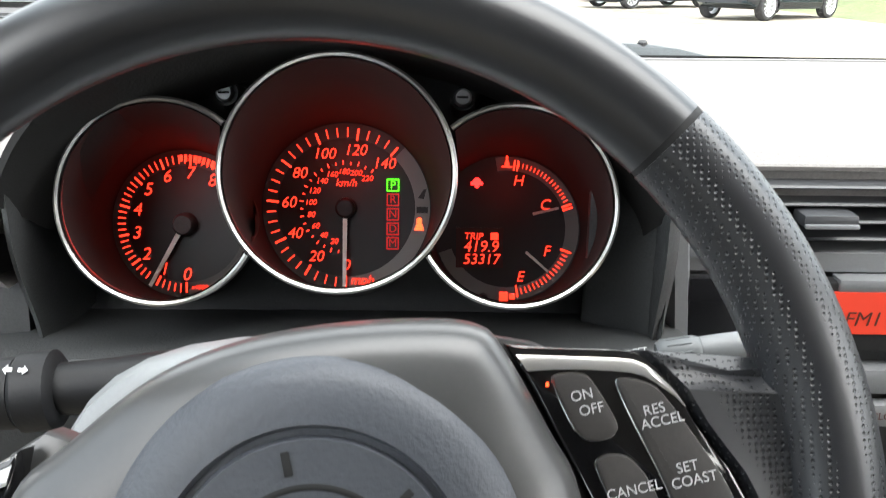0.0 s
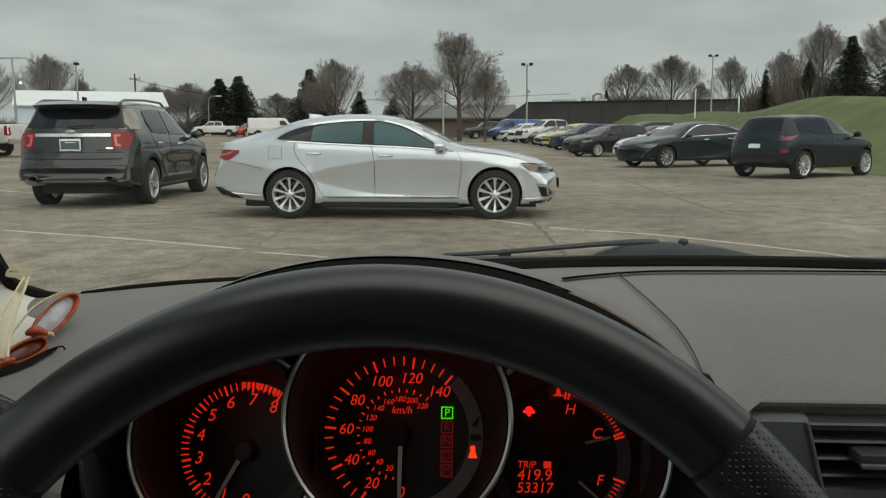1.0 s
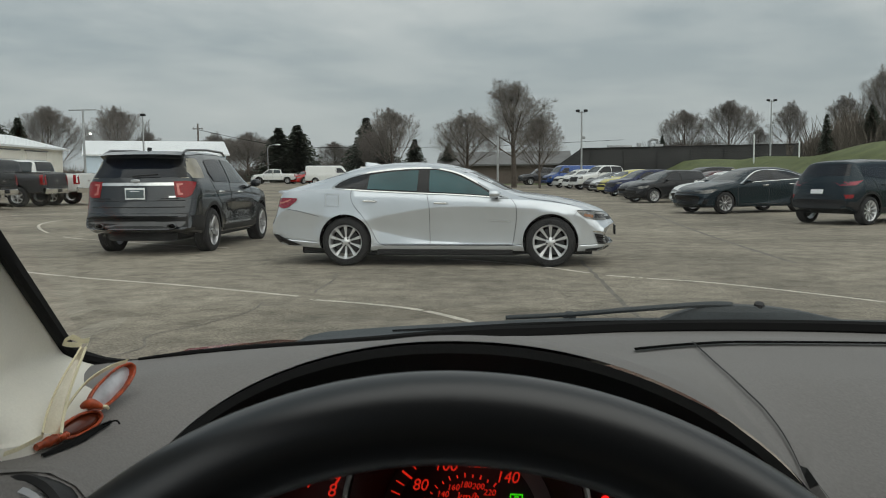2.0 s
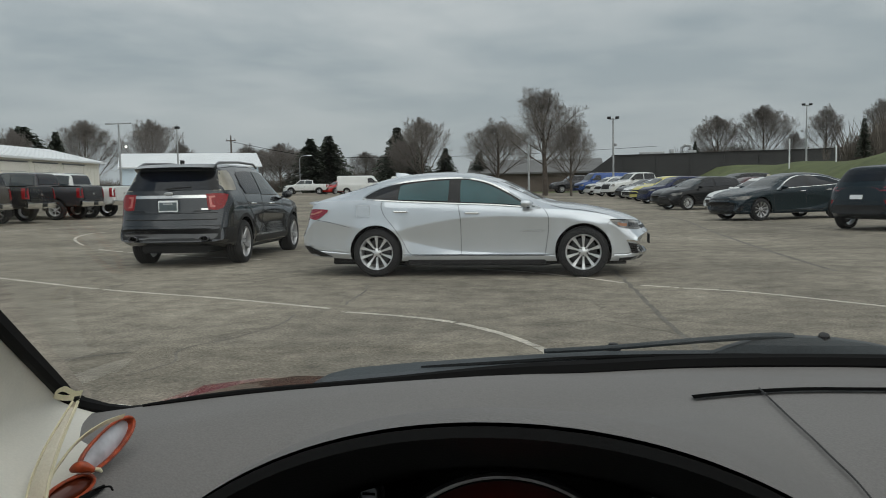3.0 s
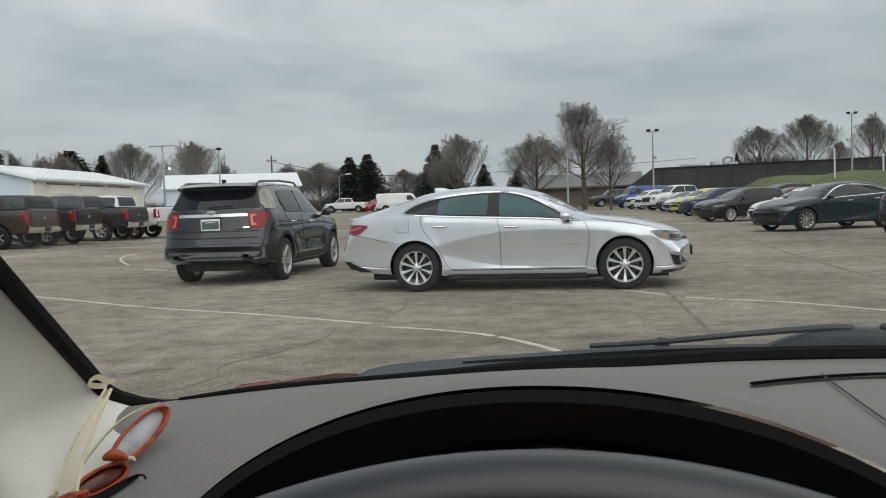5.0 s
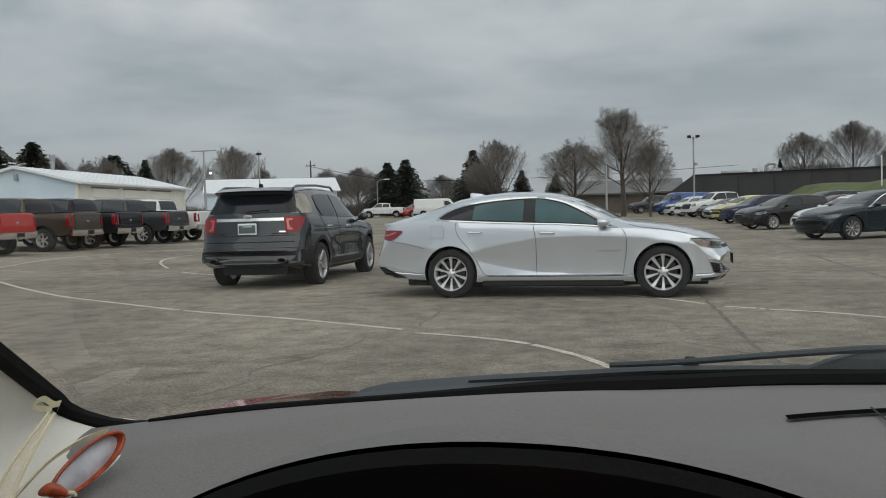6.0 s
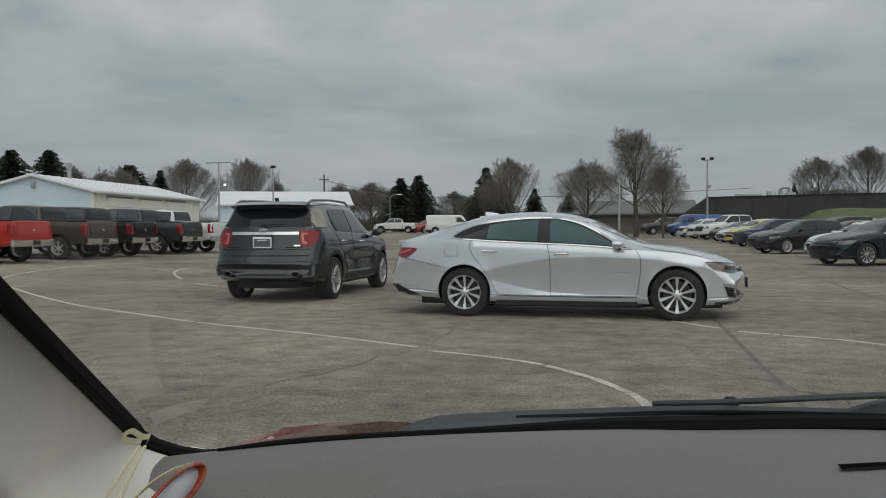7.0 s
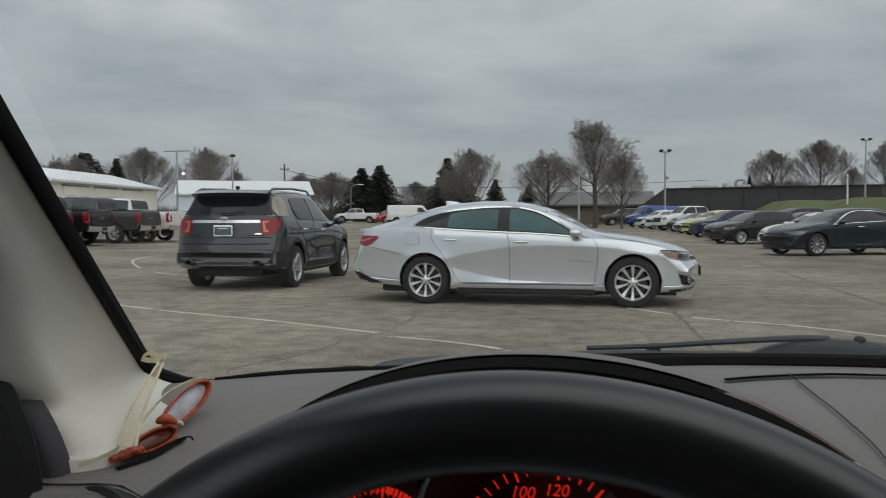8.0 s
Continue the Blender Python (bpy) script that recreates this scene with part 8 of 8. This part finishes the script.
# ---- trees ----
def branches(rnd, height, spread, levels, trunk_r, upright, kids, reach, start, crown):
    """Trunk with ascending limbs, and fine twigs, as two meshes; the twigs end at an uneven egg-shaped outline."""
    wide, mid_z, tall = crown

    def outside(q, slack):
        k = slack + 0.16 * noise.noise(q * 0.45) + 0.07 * noise.noise(q * 1.7)
        return (q.x * q.x + q.y * q.y) / (wide * k) ** 2 + ((q.z - mid_z) / (tall * k)) ** 2 > 1
    wood, twig = bmesh.new(), bmesh.new()

    def limb(p, d, length, r, level):
        n = (5, 4, 3, 2, 2)[level]
        pts, ways, q, way = [p], [d], p, d
        slack = rnd.uniform(0.80, 1.13)
        for i in range(n):
            wob = 0.02 if level == 0 else 0.07
            way = (way + Vector((rnd.gauss(0, wob), rnd.gauss(0, wob), upright * (0.05 if level == 0 else 0.11)))).normalized()
            q = q + way * length / n
            if level > 0 and i > 0 and outside(q, slack):
                break
            pts.append(q)
            ways.append(way)
        n = len(pts) - 1
        end = 0.35 if level < levels else 0.4
        tube(pts, [max(0.0085, r * (1 - (1 - end) * i / n)) for i in range(n + 1)], 7 if level == 0 else 4 if level == 1 else 3, wood if level < 2 else twig, False)
        if level == levels:
            return
        for k in range(kids[level]):
            f = min(0.99, (start if level == 0 else 0.15) + (1 - (start if level == 0 else 0.15)) * (k + rnd.random()) / kids[level])
            i = min(n - 1, int(f * n))
            s = pts[i].lerp(pts[i + 1], f * n - i)
            base = ways[i + 1]
            side = base.orthogonal().normalized()
            side.rotate(Matrix.Rotation(2.4 * k + rnd.uniform(-0.6, 0.6), 3, base))
            lean = spread * rnd.uniform(0.8, 1.15) * (1.1 - 0.5 * f if level == 0 else 0.78)
            nd = (base * math.cos(lean) + side * math.sin(lean)).normalized()
            ll = length * (reach * (1 - 0.72 * f) if level == 0 else 0.58 - 0.20 * f) * rnd.uniform(0.8, 1.15)
            limb(s, nd, ll, r * (1 - 0.6 * f) * (0.46 if level == 0 else 0.55), level + 1)

    limb(Vector((0, 0, -0.2)), Vector((0, 0, 1)), height * 0.90, trunk_r, 0)
    return wood, twig


TREE_MESH = {}


def bare_tree(x, y, top, label, kind, turn, sx=1.0):
    z = land(x, y)
    if kind not in TREE_MESH:
        rnd = random.Random(40 + kind)
        spec = ((10.0, 0.86, 4, 0.20, 0.8, (24, 11, 7, 4), 0.62, 0.30, (3.1, 6.4, 3.9)), (10.0, 0.74, 4, 0.16, 0.9, (22, 11, 7, 4), 0.80, 0.20, (3.3, 5.9, 4.3)), (10.0, 0.58, 4, 0.14, 0.9, (20, 11, 7, 4), 1.00, 0.10, (3.5, 5.9, 4.2)))[kind]
        res = []
        for nm, bm in zip(("trunk", "crown"), branches(rnd, *spec)):
            me = bpy.data.meshes.new(nm)
            bm.to_mesh(me)
            res.append((nm, me, max(v.co.z for v in bm.verts)))
            bm.free()
            me.materials.append(BARK if nm == "trunk" else TWIG)
            me.polygons.foreach_set("use_smooth", [True] * len(me.polygons))
        TREE_MESH[kind] = res, max(r[2] for r in res)
    res, height = TREE_MESH[kind]
    k = (top - z) / height
    t = thing("bare_tree", label, "tree", pose(x, y, z, 0, 0, turn) @ Matrix.Diagonal((k * sx * 1.1, k * sx * 1.1, k, 1)), "bare winter trees")
    for nm, me, _ in res:
        ob = new(nm, me)
        ob.parent = t


def conifer_mesh(rnd, width, tiers, droop, per):
    """A crown of many small drooping sprays, ten metres high."""
    bm = bmesh.new()
    for i in range(tiers):
        f = i / (tiers - 1)
        z = 0.6 + 9.1 * f + rnd.uniform(-0.2, 0.2)
        r = width * (1 - f) ** 0.85 + 0.12
        n = max(5, int(per * (1 - f * 0.7)))
        for k in range(n):
            a = 2 * math.pi * (k + rnd.random()) / n
            rr = r * rnd.uniform(0.55, 1.18)
            d = Vector((math.cos(a), math.sin(a), 0))
            side = Vector((-math.sin(a), math.cos(a), 0))
            lift_k = rnd.uniform(-0.35, 0.35)
            for j in range(7):
                g = (j + 0.6) / 7
                c = d * rr * g + Vector((0, 0, z + lift_k - droop * rr * g * g + rnd.uniform(-0.12, 0.12)))
                w = 0.30 * (1.1 - 0.5 * g) * rnd.uniform(0.7, 1.3)
                for sgn in (-1, 1):
                    tip = c + d * 0.30 * rnd.uniform(0.6, 1.3) + side * sgn * w + Vector((0, 0, rnd.uniform(-0.30, 0.10)))
                    bm.faces.new([bm.verts.new(q) for q in (c - d * 0.10, c + d * 0.22 + Vector((0, 0, rnd.uniform(-0.05, 0.12))), tip)])
    return bm


CONIFER = {}


def conifer(x, y, top, label, kind, turn, sx=1.0):
    z = land(x, y)
    if kind not in CONIFER:
        bm = conifer_mesh(random.Random(90 + kind), *((3.3, 30, 0.40, 34), (4.6, 26, 0.10, 40), (1.25, 26, 0.2, 16))[kind])
        me = bpy.data.meshes.new("crown")
        bm.to_mesh(me)
        bm.free()
        me.materials.append(NEEDLES)
        tm = bpy.data.meshes.new("trunk")
        b2 = tube([(0, 0, -0.2), (0, 0, 5), (0, 0, 9.6)], [0.2, 0.12, 0.03], 7)
        b2.to_mesh(tm)
        b2.free()
        tm.materials.append(BARK)
        CONIFER[kind] = (("trunk", tm), ("crown", me))
    k = (top - z) / 9.9
    t = thing("conifer", label, "tree", pose(x, y, z, 0, 0, turn) @ Matrix.Diagonal((k * sx * 1.3, k * sx * 1.3, k, 1)), "evergreen trees")
    for nm, me in CONIFER[kind]:
        new(nm, me).parent = t


BARE = ((-3.4, 80, 10.6, 0, 20, 1.32), (-0.9, 75, 6.9, 1, 130, 1.12), (-8.8, 89.7, 8.5, 1, 40, 1.6), (-18.6, 98.4, 9.6, 2, 75, 1.25), (-21.5, 100, 7.4, 1, 200, 0.9), (-53.5, 84.6, 9.4, 2, 10, 1.3), (-47.3, 88.1, 9.5, 2, 100, 1.3), (-44.8, 90, 7.2, 1, 160, 0.9),
        (-41.5, 101, 7.3, 1, 260, 1.35), (-38.0, 103, 7.0, 1, 300, 1.5), (-40.5, 110, 7.7, 2, 200, 1.5), (-43.6, 111, 7.0, 2, 20, 1.5), (-37.6, 112, 7.3, 2, 280, 1.5), (-36.0, 113, 6.6, 1, 80, 1.5), (-29.0, 112, 6.3, 2, 150, 1.6), (-26.4, 113, 6.0, 2, 310, 1.6), (20.0, 131, 11.2, 2, 30, 1.35), (26.5, 130.5, 12.4, 2, 140, 1.3), (35.0, 130, 12.3, 1, 220, 0.95), (30.8, 131, 8.6, 1, 300, 1.0), (24.5, 66, 9.3, 1, 15, 1.0), (28.0, 63, 9.4, 0, 95, 1.1), (22.2, 67.5, 7.4, 1, 170, 1.0), (31.5, 60, 9.0, 1, 250, 1.1), (-50.5, 62.5, 7.0, 2, 60, 0.8), (-46.5, 63.5, 6.9, 2, 70, 0.8), (-55, 72, 7.6, 1, 20, 0.8))
for x, y, top, kind, turn, sx in BARE:
    bare_tree(x, y, top, "bare brown deciduous tree with fine winter twigs", kind, turn, sx)
CONES = ((-34.4, 104.7, 7.5, 0, 0, 1.5), (-32.1, 105.1, 7.8, 0, 70, 1.45), (-33.2, 107, 7.0, 0, 10, 1.4), (-23.6, 107.5, 8.7, 0, 40, 1.2), (-21.2, 106.5, 7.3, 1, 90, 0.9), (-16.6, 103, 5.8, 0, 200, 1.1), (-13.0, 108, 5.6, 1, 20, 0.8), (-50.7, 55.4, 7.6, 1, 30, 1.15), (-48.0, 56.5, 7.6, 1, 120, 1.15), (-52.6, 73.1, 7.7, 1, 250, 1.6), (-50.0, 74.5, 7.0, 0, 10, 0.9), (24.3, 60.2, 7.3, 0, 20, 1.1), (27.0, 58.5, 7.6, 0, 100, 1.1), (29.8, 57, 7.8, 0, 200, 1.1), (22.3, 62.5, 6.0, 1, 60, 0.8), (17.7, 57.3, 5.0, 2, 0, 1.1), (16.5, 129, 7.2, 1, 50, 0.5))
for x, y, top, kind, turn, sx in CONES:
    conifer(x, y, top, "dark green evergreen tree", kind, turn, sx)


def brush(name, label, rows, mat, seed, leaf):
    """Far undergrowth: many thin upright sprays."""
    rnd = random.Random(seed)
    bm = bmesh.new()
    for x0, y0, x1, y1, h, n in rows:
        for i in range(n):
            f = rnd.random()
            x, y = x0 + (x1 - x0) * f + rnd.gauss(0, 0.8), y0 + (y1 - y0) * f + rnd.gauss(0, 1.6)
            z, hh = land(x, y), h * (0.55 + 0.45 * noise.noise(Vector((x * 0.13, y * 0.13, seed)))) * rnd.uniform(0.7, 1.15)
            for k in range(7):
                a = rnd.uniform(0, 2 * math.pi)
                b = Vector((x, y, z + hh * 0.10 * k * rnd.uniform(0.5, 1.0)))
                tip = b + Vector((math.cos(a) * hh * 0.20, math.sin(a) * hh * 0.20, hh * rnd.uniform(0.25, 0.55)))
                w = leaf * rnd.uniform(0.6, 1.4)
                bm.faces.new([bm.verts.new(q) for q in (b - Vector((w, 0, 0)), b + Vector((w, 0, 0)), tip + Vector((w * 0.4, 0, 0)), tip)])
    tagged(part(name, bm, mat, smooth=False, recalc=False), label, "woods", kind="stuff")


brush("far_woods", "far brown winter woods along the horizon", ((-120, 120, -14, 128, 5.6, 3600), (-14, 138, 70, 140, 5.6, 2400), (-60, 104, -28, 110, 3.0, 900), (-28, 112, -8, 112, 3.4, 700), (-100, 70, -56, 95, 4.5, 500), (12, 136, 64, 138, 5.6, 2600)), HEDGE, 5, 0.032)
brush("hill_brush", "tangled bare brush on the grass bank", ((20.5, 65, 40, 54, 5.2, 1300), (19.5, 66, 23, 63, 3.6, 300)), HEDGE, 8, 0.03)
